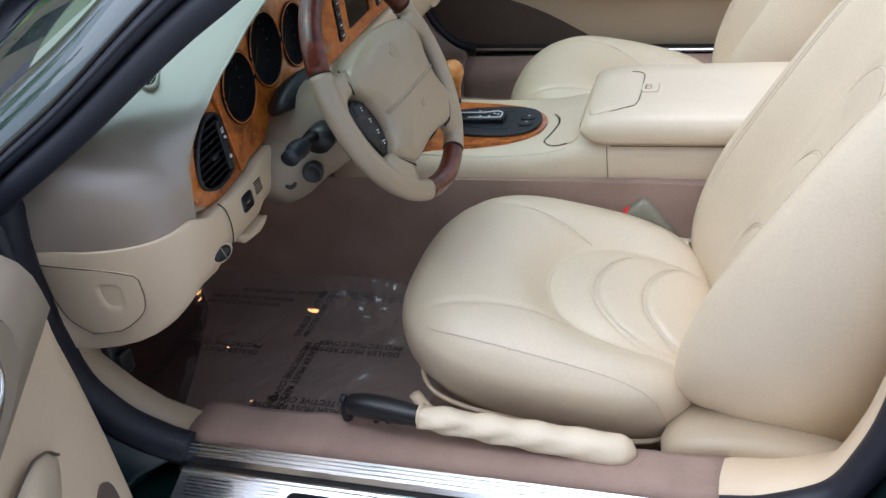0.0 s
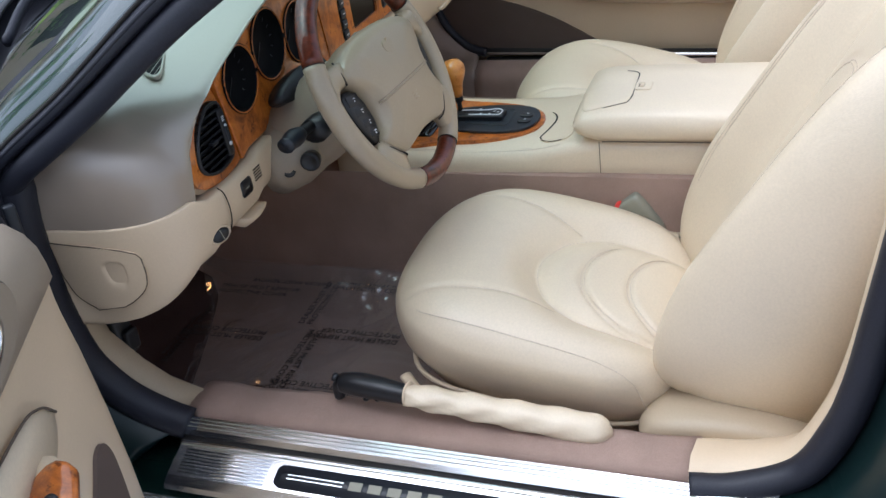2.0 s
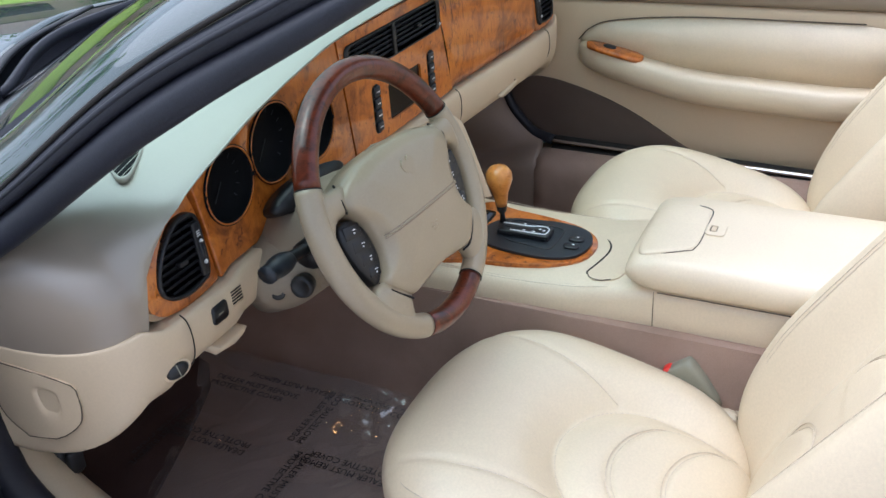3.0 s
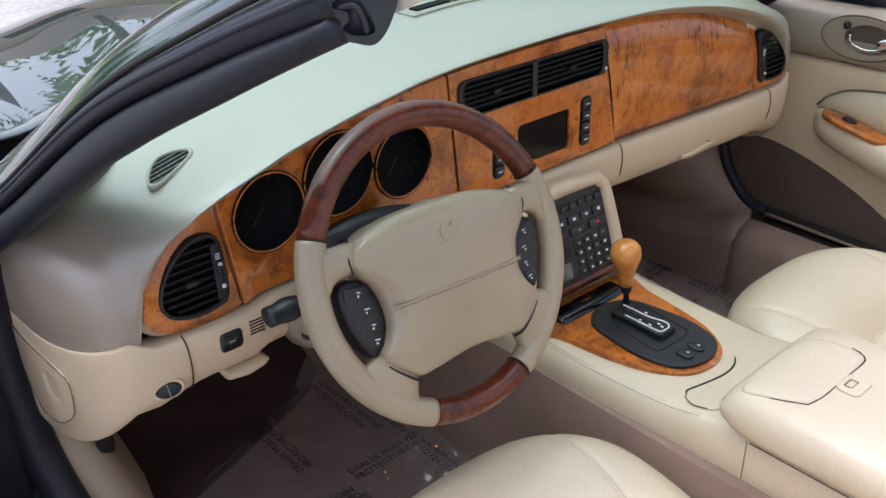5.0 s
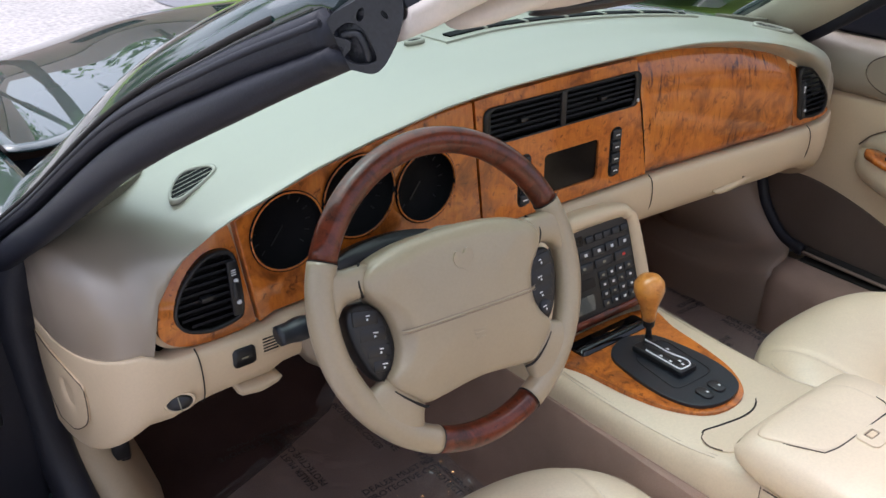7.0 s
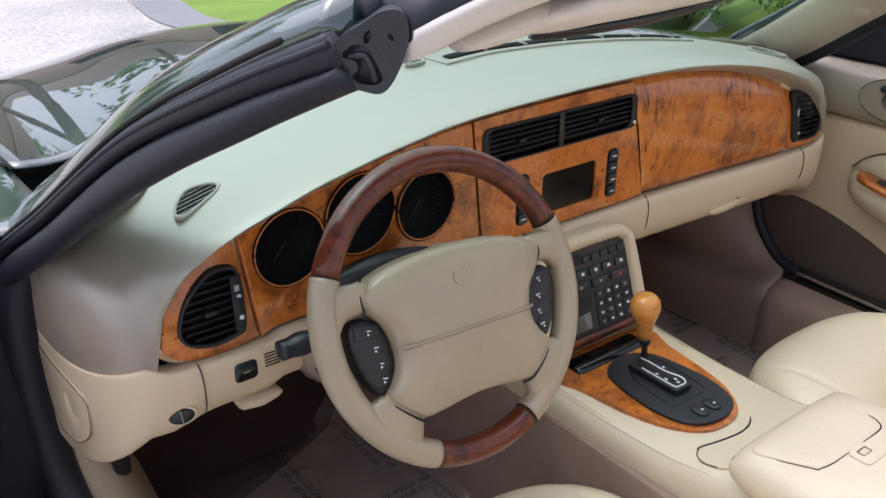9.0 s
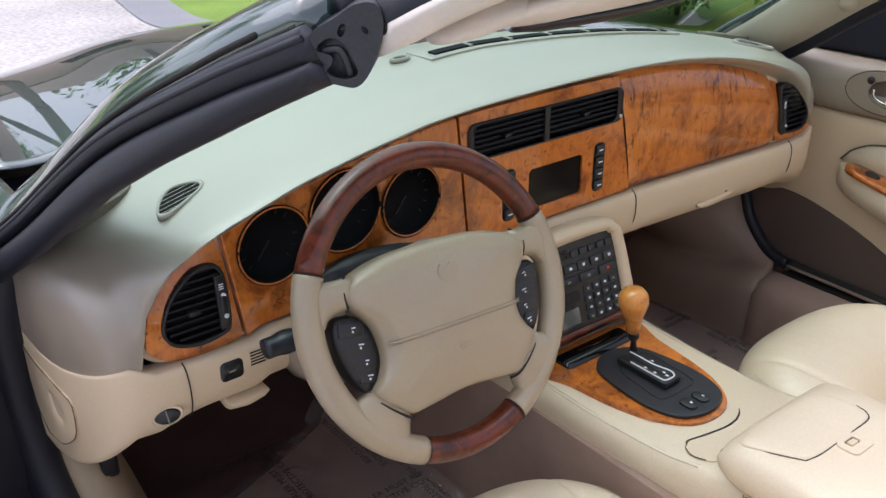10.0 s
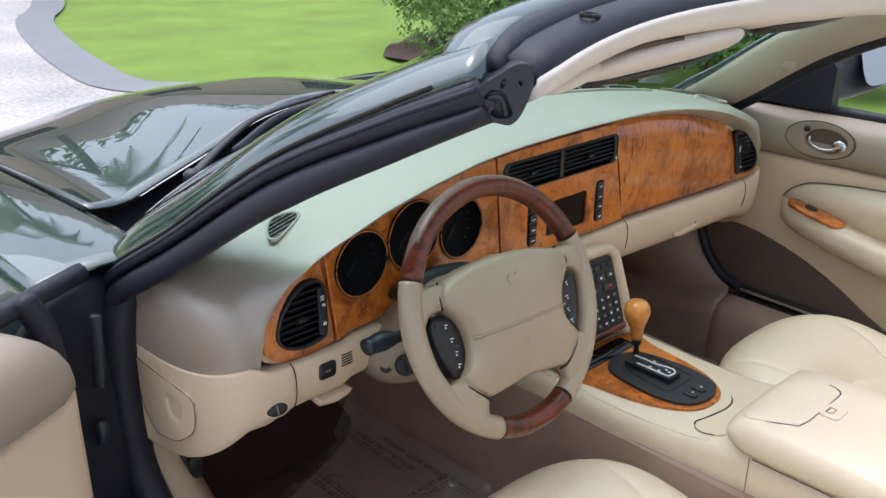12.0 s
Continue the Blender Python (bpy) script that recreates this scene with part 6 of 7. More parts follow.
part("face", slab([(x, y) for x, y in i], 0.01, [], ST), BLACK, stack, smooth=False)
for k in range(9):
    x = -0.078 + 0.0195 * k
    if k not in (2, 3):
        part("button", brick(0.0165, 0.011, 0.003, ST @ Matrix.Translation((x, 0.133, 0.0)), 0.0015), SLATE, stack)
part("clock_display", slab(rounded(0.036, 0.015, 0.002, 3, -0.032, 0.136), 0.001, [], ST @ Matrix.Translation((0, 0, .0015))), SCREEN, stack, smooth=False)
for k in range(6):
    x = -0.072 + 0.029 * k
    b = part("button", brick(0.026, 0.014, 0.003, ST @ Matrix.Translation((x, 0.112, 0.0)), 0.0015), SLATE, stack)
    part("legend", brick(0.006, 0.0045, 0.0004, ST @ Matrix.Translation((x, 0.112, 0.003))), RED if k == 1 else WHITE, b, smooth=False)
for k in range(4):
    x = -0.066 + 0.044 * k
    b = part("button", brick(0.038, 0.014, 0.003, ST @ Matrix.Translation((x, 0.092, 0.0)), 0.0015), SLATE, stack)
    part("legend", brick(0.006, 0.004, 0.0004, ST @ Matrix.Translation((x, 0.092, 0.003))), RED if k == 3 else GREYGREEN, b, smooth=False)
for r in range(4):
    for k in range(4):
        x, y = 0.015 + 0.0195 * k, 0.072 - 0.0155 * r
        b = part("button", brick(0.0165, 0.0115, 0.003, ST @ Matrix.Translation((x, y, 0.0)), 0.0015), SLATE, stack)
        part("legend", brick(0.005, 0.0035, 0.0004, ST @ Matrix.Translation((x, y, 0.003))), WHITE if (r + k) % 3 else GREYGREEN, b, smooth=False)
part("cassette_slot", slab(rounded(0.085, 0.016, 0.003, 3, -0.045, 0.066), 0.001, [], ST @ Matrix.Translation((0, 0, .001))), GAP, stack, smooth=False)
part("radio_display", slab(rounded(0.075, 0.026, 0.003, 3, -0.048, 0.036), 0.001, [], ST @ Matrix.Translation((0, 0, .0015))), LCD, stack, "radio display with a grey reflection put into its colour", smooth=False)
part("trim_strip", slab(rounded(0.178, 0.012, 0.003, 3, 0.0, 0.008), 0.004, [], ST @ Matrix.Translation((0, 0, .004))), WOOD_RIM, stack, "dark walnut strip")

# ---- seats ----
def line_groove(d, w=0.006, depth=0.004):
    return -depth * math.exp(-(d / w) ** 2)


def seg_dist(x, y, a, b):
    ax, ay, bx, by = *a, *b
    t = max(0, min(1, ((x - ax) * (bx - ax) + (y - ay) * (by - ay)) / ((bx - ax) ** 2 + (by - ay) ** 2)))
    return math.hypot(x - ax - t * (bx - ax), y - ay - t * (by - ay))


def horseshoe(x, y, yc, r):
    """Signed distance to a U that opens to the back."""
    return math.hypot(x, y - yc) - r if y > yc else abs(x) - r


def cushion_top(s, t):
    """Height over the seat's rim: full bolsters and a sunk horseshoe insert."""
    x, y = 0.238 * s, 0.242 * t                       # y: + is the front
    z = 0.120 + 0.032 * abs(s) ** 2.6 * (1 - .25 * max(0, t)) + 0.020 * t - 0.030 * max(0, t - .45) ** 2
    d = horseshoe(x, y, -0.092, 0.122)
    if d >= 0:
        z -= 0.034 * math.exp(-(d / 0.042) ** 1.5)
    else:
        z -= 0.034 - 0.013 * (1 - math.exp(-(d / 0.025) ** 2))
    z += line_groove(d, 0.006, 0.004)
    if y > -0.30:
        for yc in (-0.160, -0.235):
            q = horseshoe(x, y, yc, 0.116)
            if d < -.006:
                z += line_groove(q, 0.0045, 0.004) + (0.004 if q < 0 else 0) * min(1, -q / .006)
    for k in (-1, 1):
        z += line_groove(seg_dist(x, y, (k * 0.112, -0.02), (k * 0.160, 0.215)), 0.006, 0.0035)
    return z


def back_top(s, t):
    x, y = 0.242 * s, 0.345 * t                        # y: + is up
    q = max(0, min(1, (abs(s) - 0.40) / 0.46))
    z = 0.068 + 0.098 * q * q * (3 - 2 * q) * (1 - .30 * t - .35 * max(0, -t - .35))
    z += line_groove(abs(x) - 0.095 - 0.012 * t, 0.006, 0.006)
    for cy in (-0.20, -0.06, 0.08):
        r = math.hypot(x, y - cy)
        if y > cy - .01 and abs(x) < 0.092:
            z += line_groove(r - 0.072, 0.005, 0.003) + (0.0022 * min(1, (0.072 - r) / .008) if r < 0.072 else 0)
    return z


def on_pillow(x, y, hw, hl, top, power, fall, lift=0.0006):
    s, t = x / hw, y / hl
    r = min(1.0, (abs(s) ** power + abs(t) ** power) ** (1 / power))
    return Vector((x, y, top(s, t) * max(0.0, 1 - r ** (fall * 2.5)) ** (1 / 2.4) + lift))


def stitch(name, pts, m, hw, hl, top, power, fall, parent, r=0.0006, twin=0.0):
    """A seam laid on a stuffed form, one thread or two."""
    path = smooth_path([(x, y, 0) for x, y in pts], 8)
    for off in ((0.0,) if not twin else (-twin / 2, twin / 2)):
        out = []
        for i, p in enumerate(path):
            t = (path[min(i + 1, len(path) - 1)] - path[max(i - 1, 0)]).normalized()
            out.append(m @ on_pillow(p.x - t.y * off, p.y + t.x * off, hw, hl, top, power, fall))
        part(name, tube(out, r, 0, 5), SEAM, parent)


def seat(cx, name_label, group="front seats"):
    st = thing("bucket_seat", pose(cx, 0, 0), name_label, "car seat", group)
    A = Matrix.Translation((-0.012, 0.238, 0.466)) @ pose(0, 0, 0, 9, 0, 0)
    bm = pillow(0.240, 0.244, cushion_top, 150, 3.4, 1.9, 0.055)
    # the front is bowed and a little narrower, and tucks under at the rim
    for v in bm.verts:
        t = v.co.y / 0.244
        v.co.y += 0.022 * (1 - (v.co.x / 0.24) ** 2) * max(0.0, t) ** 2
        v.co.x *= 1 - 0.05 * max(0.0, t) ** 3
        tuck = max(0.0, min(1.0, (0.075 - v.co.z) / 0.075)) ** 1.2
        v.co.x *= 1 - 0.10 * tuck
        v.co.y *= 1 - 0.06 * tuck * (v.co.y > 0)
        if v.co.z < -0.02:
            v.co.x *= 0.93
            v.co.y = v.co.y * 0.93 - 0.01
            v.co.z += 0.012 * max(0.0, t)
    bm.transform(A)
    part("cushion", bm, CREAM, st, "cream leather cushion with curved stitching")
    U = (A, 0.240, 0.244, cushion_top, 3.4, 1.9, st)
    stitch("seam", [(-0.122, -0.20), (-0.122, -0.092), (-0.108, -0.035), (-0.07, 0.008), (0, 0.030), (0.07, 0.008), (0.108, -0.035), (0.122, -0.092), (0.122, -0.20)], *U)
    for yc in (-0.160, -0.235):
        stitch("seam", [(-0.108, yc + .042), (-0.088, yc + .0756), (-0.05, yc + .1047), (0, yc + .116), (0.05, yc + .1047), (0.088, yc + .0756), (0.108, yc + .042)], *U, twin=0.006)
    for k in (-1, 1):
        stitch("seam", [(k * 0.112, -0.02), (k * 0.132, 0.07), (k * 0.158, 0.205)], *U)
        stitch("seam", [(k * 0.158, 0.205), (k * 0.190, 0.165), (k * 0.206, 0.09), (k * 0.210, -0.05), (k * 0.208, -0.20)], *U)
    part("cushion_skirt", tube([A @ Vector((0.206 * math.copysign(abs(math.cos(a)) ** .45, math.cos(a)), 0.212 * math.copysign(abs(math.sin(a)) ** .45, math.sin(a)) - .004, -0.030)) for a in [q * math.pi / 24 for q in range(48)]], 0.004, 1, 8, True), CREAM_TRIM, st)
    part("seat_base", loft([[(x, y, z) for x, y in rounded(w, l, 0.06, 5, 0, 0.20)] for z, w, l in ((0.455, 0.40, 0.38), (0.42, 0.38, 0.34), (0.344, 0.36, 0.34))]), TRIM_TAN, st, "tan plastic seat base")
    bm = pillow(0.246, 0.362, back_top, 140, 3.6, 1.7, 0.13)
    B = Matrix.Translation((0, -0.142, 0.768)) @ pose(0, 0, 0, 61, 0, 180)
    F = B @ Matrix.Translation((0, -0.014, -0.055))
    for v in bm.verts:
        if v.co.y < -0.12 and v.co.z > 0.03:
            v.co.y -= 0.42 * (v.co.z - 0.03) * min(1.0, (-0.12 - v.co.y) / 0.2) ** 1.5 * min(1.0, abs(v.co.x) / 0.15) ** 2
    bm.transform(F)
    part("backrest", bm, CREAM, st, "cream leather backrest with deep side bolsters")
    V = (F, 0.246, 0.362, back_top, 3.6, 1.7, st)
    for cy in (-0.20, -0.06, 0.08):
        stitch("seam", [(0.072 * math.cos(a), cy + 0.072 * math.sin(a)) for a in [q * math.pi / 8 for q in range(9)]], *V, twin=0.005)
    for k in (-1, 1):
        stitch("seam", [(k * 0.086, -0.28), (k * 0.095, 0.0), (k * 0.106, 0.28)], *V)
        stitch("seam", [(k * 0.172, -0.28), (k * 0.176, 0.0), (k * 0.176, 0.28)], *V, twin=0.005)
    bm = pillow(0.228, 0.335, lambda s, t: 0.05, 24, 4.5, 2.6, 0.0)
    bm.transform(B @ Matrix.Translation((0, 0, -0.175)) @ pose(0, 0, 0, 180, 0, 0))
    part("back_shell", bm, CREAM_TRIM, st)
    bm = pillow(0.13, 0.085, lambda s, t: 0.05, 30, 4, 2.6, 0.05)
    bm.transform(B @ Matrix.Translation((0, 0.43, -0.02)))
    part("headrest", bm, CREAM, st)
    part("seat_rail", brick(0.03, 0.42, 0.03, pose(-0.17, 0.2, 0.345), 0.004), GAP, st)
    side = -1 if cx < 0 else 1
    cov = curve2([(0.064, 0.452), (0.045, 0.484), (-0.01, 0.500), (-0.09, 0.502), (-0.165, 0.488), (-0.17, 0.474), (-0.10, 0.442), (-0.03, 0.428), (0.035, 0.432)], 5)
    rows = []
    for dx, f in ((0.17, 0.9), (0.22, 1.0), (0.245, 0.97), (0.258, 0.86), (0.263, 0.6), (0.264, 0.05)):
        rows.append([(side * dx, -0.05 + (y + .05) * f, 0.446 + (z - .468) * f) for y, z in cov])
    part("hinge_cover", loft(rows), TRIM_TAN, st, "rounded cream plastic hinge cover")
    part("adjuster_lever", tube([(side * 0.22, 0.43, 0.475), (side * 0.245, 0.40, 0.468), (side * 0.25, 0.36, 0.46)], 0.010, 5, 10, flat=.6), CREAM_TRIM, st)
    return st


seat(-0.388, "driver's cream leather bucket seat with stitched curves")
seat(0.390, "passenger's cream leather bucket seat with stitched curves")

# belt buckle in its boot
buckle = thing("belt_buckle", pose(-0.172, 0.092, 0.492, -38, 0, 0), "grey-green seat belt buckle with a red button", "belt buckle")
part("housing", loft([[(x, y, z) for x, y in rounded(0.030 * k, 0.052 * k, 0.011 * k, 4)] for z, k in ((0.0, 0.8), (0.015, 0.95), (0.05, 1.0), (0.078, 0.98), (0.086, 0.9), (0.089, 0.75))]), GREYGREEN, buckle)
part("release_button", brick(0.024, 0.014, 0.007, pose(0, 0.018, 0.0845), 0.003), RED, buckle, "red release button")
rows = []
for j in range(26):
    u = j / 25
    c = Vector((0.0, 0.012 - 0.085 * u, 0.005 - 0.062 * u + 0.004 * math.sin(25 * u)))
    r = 0.021 + 0.006 * math.sin(30 * u) + 0.004 * math.sin(71 * u + 1)
    r *= 1 if u < .92 else .7
    rows.append([c + Vector(((r + 0.004 * math.sin(5 * a + 23 * u)) * math.cos(a), 0.35 * r * math.sin(a), (r + 0.004 * math.cos(4 * a - 17 * u)) * .8 * math.sin(a))) for a in [2 * math.pi * q / 18 for q in range(18)]])
part("boot", loft(rows), CREAM, buckle, "crumpled cream leather boot")

brake = thing("handbrake", Matrix(), "handbrake lever with a black grip and cream leather gaiter", "handbrake")
hb = [(-0.680, 0.500, 0.511), (-0.684, 0.47, 0.515), (-0.690, 0.42, 0.515), (-0.694, 0.385, 0.514)]
part("grip", tube(hb, 0.0185, 8, 14, taper=lambda u: 0.85 + 0.15 * math.sin(math.pi * min(1, u * 1.2))), BLACK, brake, "black moulded grip")
for k in range(4):
    part("grip_ridge", tube([(-0.688 + .0185 * math.cos(a) + .002 * k, 0.455 - .018 * k, 0.514 + .0185 * math.sin(a)) for a in (3.6, 4.1, 4.7, 5.3, 5.8)], 0.0022, 3, 6), BLACK, brake)
part("grip_nose", tube([(-0.681, 0.497, 0.514), (-0.682, 0.508, 0.505), (-0.684, 0.509, 0.485)], 0.012, 5, 12, taper=lambda u: 1 - .35 * u), BLACK, brake)
part("release_button", spin([(0.001, 0), (0.007, 0), (0.007, .008), (0.001, .009)], Matrix.Translation((-0.679, 0.508, 0.518)) @ pose(0, 0, 0, -70, 0, 0), 14), BLACK, brake)
rows = []
for k in range(40):
    u = k / 39
    c = Vector((-0.694 + 0.012 * u, 0.388 - 0.30 * u, 0.515 - 0.035 * u))
    r = (0.0175 + 0.007 * u) * (1 if u < .9 else math.sqrt(max(0.02, 1 - ((u - .9) / .1) ** 2)))
    rows.append([c + Vector(((r + 0.0036 * math.sin(30 * u + 2 * a + 2 * math.sin(2 * a)) * (1 - .75 * u)) * math.cos(a), 0, (r * .95 + 0.003 * math.sin(30 * u - 2 * a) * (1 - .7 * u)) * math.sin(a) - .004 * u)) for a in [2 * math.pi * q / 24 for q in range(24)]])
part("gaiter", loft(rows), CREAM, brake, "creased cream leather gaiter")
part("collar", tube([(-0.694, 0.387, 0.517), (-0.6942, 0.384, 0.517)], 0.0185, 1, 16), CREAM_TRIM, brake)

# ---- doors ----
def build_door(side, m, label, u0=0.0):
    """A door built as it hangs when shut: u runs back from the hinge, w into the cabin."""
    P = lambda u, w, z: Vector((C0 + side * (0.80 - w), 0.89 - u, z - 0.018))
    us = [u0, u0 + 0.012, u0 + 0.05, u0 + 0.10, 0.25, 0.4, 0.6, 0.8, 1.0, 1.14, 1.18]

    def ease(u):
        return 1 - 0.9 * max(0, 1 - (u - u0) / 0.05) ** 2

    d = part("car_door", loft([[P(u, w * ease(u), z) for w, z in ((-0.09, 0.445), (0.0, 0.445), (0.012, 0.455), (0.022, 0.56), (0.024, 0.66), (0.020, 0.76), (0.012, 0.83), (0.016, 0.866), (0.012, 0.876), (-0.09, 0.876))] for u in us]), CREAM_TRIM, body, label)
    d.matrix_basis = m
    full = 1.0 if side > 0 else 1.1

    def Q(u, w, z):
        k = 0.0 if side > 0 else 0.07 * max(0.0, (z - 0.89) / 0.095) ** 2
        return P(u + k * max(0.0, 1 - (u - u0) / 0.25), w, z)

    part("upper_panel", loft([[Q(u, w * full * ease(u) if w > 0 else w, z) for w, z in ((-0.08, 0.878), (0.010, 0.878), (0.028, 0.890), (0.027, 0.915), (0.024, 0.943), (0.012, 0.965), (-0.012, 0.980), (-0.05, 0.984), (-0.08, 0.978))] for u in us]), TAUPE, d, "taupe padded upper panel")
    part("outer_skin", loft([[P(u, w, z) for w, z in ((-0.085, 0.46), (-0.085, 0.985), (-0.10, 0.99), (-0.125, 0.95), (-0.15, 0.85), (-0.155, 0.65), (-0.13, 0.48))] for u in (u0 - 0.02, 0.3, 0.8, 1.2)]), PAINT, d)
    part("waist_seal", tube([P(u, -0.055, 0.988) for u in (0.0, 0.3, 0.7, 1.18)], 0.014, 5, 8), RUBBER, d, "black rubber waist seal")
    part("edge_seal", tube([P(u, w, z) for u, w, z in ((1.1, -0.05, 0.46), (0.3, -0.05, 0.455), (u0 + 0.06, -0.05, 0.475), (u0, -0.045, 0.55), (u0 - 0.005, -0.03, 0.75), (u0 - 0.005, -0.035, 0.93), (u0 + 0.01, -0.05, 1.0))], 0.017, 8, 10), RUBBER, d, "black rubber edge seal")
    # speaker cloth
    F = lambda w: Matrix(((0, 0, -side, C0 + side * (0.80 - w)), (-1, 0, 0, 0.89), (0, 1, 0, -0.018), (0, 0, 0, 1)))
    leaf = curve2([(0.03 if side > 0 else 0.19, 0.63), (0.08 if side > 0 else 0.20, 0.672), (0.17 if side > 0 else 0.23, 0.684), (0.28, 0.662), (0.40, 0.615), (0.52, 0.545), (0.575, 0.508), (0.45, 0.503), (0.27, 0.512), (0.12 if side > 0 else 0.21, 0.545)])
    bm = slab(leaf, 0.012, [], F(0.0))
    cloth = part("speaker_panel", bm, CARPET_DARK, d, "dark brown speaker cloth panel", smooth=False)
    cloth.location = (-side * 0.028, 0, 0)
    # armrest
    du = 0.0 if side > 0 else 0.06
    rows = []
    for u, w, zc, h in ((0.268, 0.008, 0.762, 0.010), (0.275, 0.026, 0.757, 0.026), (0.295, 0.042, 0.752, 0.034), (0.34, 0.054, 0.740, 0.036), (0.42, 0.062, 0.720, 0.037), (0.52, 0.064, 0.699, 0.038), (0.6, 0.064, 0.69, 0.038), (0.85, 0.064, 0.68, 0.038), (1.0, 0.05, 0.685, 0.036), (1.05, 0.015, 0.69, 0.015)):
        rows.append([P(u + du, 0.012 + w * (0.5 + 0.5 * a), zc + h * b) for a, b in ((-1, -1), (0.3, -.95), (.85, -.6), (1, 0), (.9, .6), (.6, .85), (.2, .9), (-1, .9))])
    part("armrest", loft(rows), CREAM, d, "cream padded armrest with a switch")
    part("armrest_inset", slab(curve2([(0.272, 0.785), (0.30, 0.812), (0.36, 0.832), (0.55, 0.848), (0.9, 0.85), (1.02, 0.80), (0.9, 0.70), (0.5, 0.715), (0.32, 0.75)]), 0.004, [], F(0.0) @ Matrix.Translation((0, 0, 0)) if side > 0 else F(0.0)), CREAM, d).location = (-side * 0.022, 0, 0)
    part("inset_seam", tube([P(u, 0.023, z) for u, z in ((0.268, 0.785), (0.298, 0.815), (0.36, 0.836), (0.55, 0.852), (0.9, 0.854))], 0.0016, 6, 6), GROOVE, d)
    rows = []
    for u, z, hw in ((0.296, 0.7860, 0.004), (0.299, 0.7855, 0.010), (0.308, 0.784, 0.016), (0.34, 0.7770, 0.0195), (0.38, 0.7685, 0.020), (0.415, 0.7605, 0.018), (0.430, 0.7570, 0.011), (0.433, 0.7560, 0.004)):
        rows.append([P(u + du, 0.044 + 1.35 * hw * a, z - 0.002 + 0.005 * b) for a, b in ((-1, -1.5), (-1, 0), (-.8, .7), (0, 1), (.8, .7), (1, 0), (1, -1.5))])
    sw = part("switch_plate", loft(rows), WOOD, d, "walnut switch plate")
    part("window_switch", dome(ellipse(0.016, 0.010, 20), 0, 0.005, 5), BLACK, d).matrix_basis = Matrix.Translation(P(0.352 + du, 0.046, 0.7775)) @ pose(0, 0, 0, 12, 0, 0) @ pose(0, 0, 0, 0, 0, 90)
    # inner handle: bezel, cup, chrome lever
    bez = part("handle_bezel", slab(ellipse(0.080, 0.041, 40, 0.336, 0.936), 0.01, [ellipse(0.050, 0.028, 32, 0.352, 0.936)], F(0.0)), TAUPE, d, "taupe oval handle bezel")
    bez.location = (-side * 0.031, 0, 0)
    crisp(bez, 0.004, 3)
    part("bezel_groove", tube([P(0.336 + 0.0815 * math.cos(a), 0.027, 0.936 + 0.0425 * math.sin(a)) for a in [k * math.pi / 18 for k in range(36)]], 0.002, 1, 6, True), GROOVE, d)
    part("handle_cup", slab(ellipse(0.052, 0.03, 32, 0.352, 0.936), 0.002, [], F(0.0)), GROOVE, d, smooth=False).location = (-side * 0.0255, 0, 0)
    part("handle_lever", tube([P(0.352 + 0.040 * math.cos(radians(a)), 0.031, 0.936 + 0.021 * math.sin(radians(a))) for a in (165, 200, 235, 270, 305, 335, 360)], 0.0075, 5, 12, flat=.6, up=(1, 0, 0), taper=lambda u: 0.35 + 1.1 * u * u), CHROME, d, "bright chrome lever")
    part("lever_paddle", dome(ellipse(0.014, 0.017, 24), 0, 0.006, 5), CHROME, d).matrix_basis = Matrix.Translation(P(0.384, 0.030, 0.930)) @ pose(0, 0, 0, 0, -90 if side > 0 else 90, 0)
    part("lock_button", spin([(0.001, 0), (0.008, 0), (0.007, .005), (0.001, .006)], Matrix.Translation(P(0.305, 0.03, 0.958)) @ pose(0, 0, 0, 0, -90 if side > 0 else 90, 0), 14), BLACK, d)
    # black mirror triangle on the waist
    if side > 0:
        part("mirror_sail", loft([[P(u, w, z) for u, z in ((0.13, 0.99), (0.325, 0.995), (0.325, 1.09), (0.30, 1.125), (0.25, 1.095))] for w in (-0.03, -0.065)]), RUBBER, d, "black plastic mirror sail", smooth=False)
    return d


build_door(1, Matrix(), "passenger's shut door with cream and taupe trim")
build_door(-1, Matrix.Translation((-0.914, 0.728, 0)) @ pose(0, 0, 0, 0, 0, -63) @ Matrix.Translation((0.812, -0.79, 0)), "driver's door standing wide open", 0.10)

mirror = thing("wing_mirror", pose(1.14, 0.67, 1.04), "dark green door mirror with its glass", "wing mirror")
ring = ellipse(1, 1, 36)
rows = []
for y, hw, hh in ((0.125, 0.02, 0.01), (0.115, 0.09, 0.045), (0.08, 0.155, 0.070), (0.02, 0.186, 0.080), (-0.02, 0.19, 0.081), (-0.034, 0.182, 0.075), (-0.036, 0.17, 0.066), (-0.030, 0.16, 0.060)):
    rows.append([(hw * math.copysign(abs(a) ** .7, a), y - 0.03 * a, 1.3 * hh * math.copysign(abs(b) ** .7, b) + 0.012) for a, b in ring])
part("housing", loft(rows), SLATE, mirror)
part("mirror_glass", slab(rounded(0.21, 0.15, 0.045), 0.003, [], pose(0.09, -0.050, 0.012, 73, 0, -8)), MIRROR, mirror, "dim mirror glass", smooth=False)
part("foot", tube([(-0.12, 0.03, -0.05), (-0.17, 0.03, -0.06), (-0.24, 0.03, -0.055)], 0.022, 4, 10), PAINT, mirror)

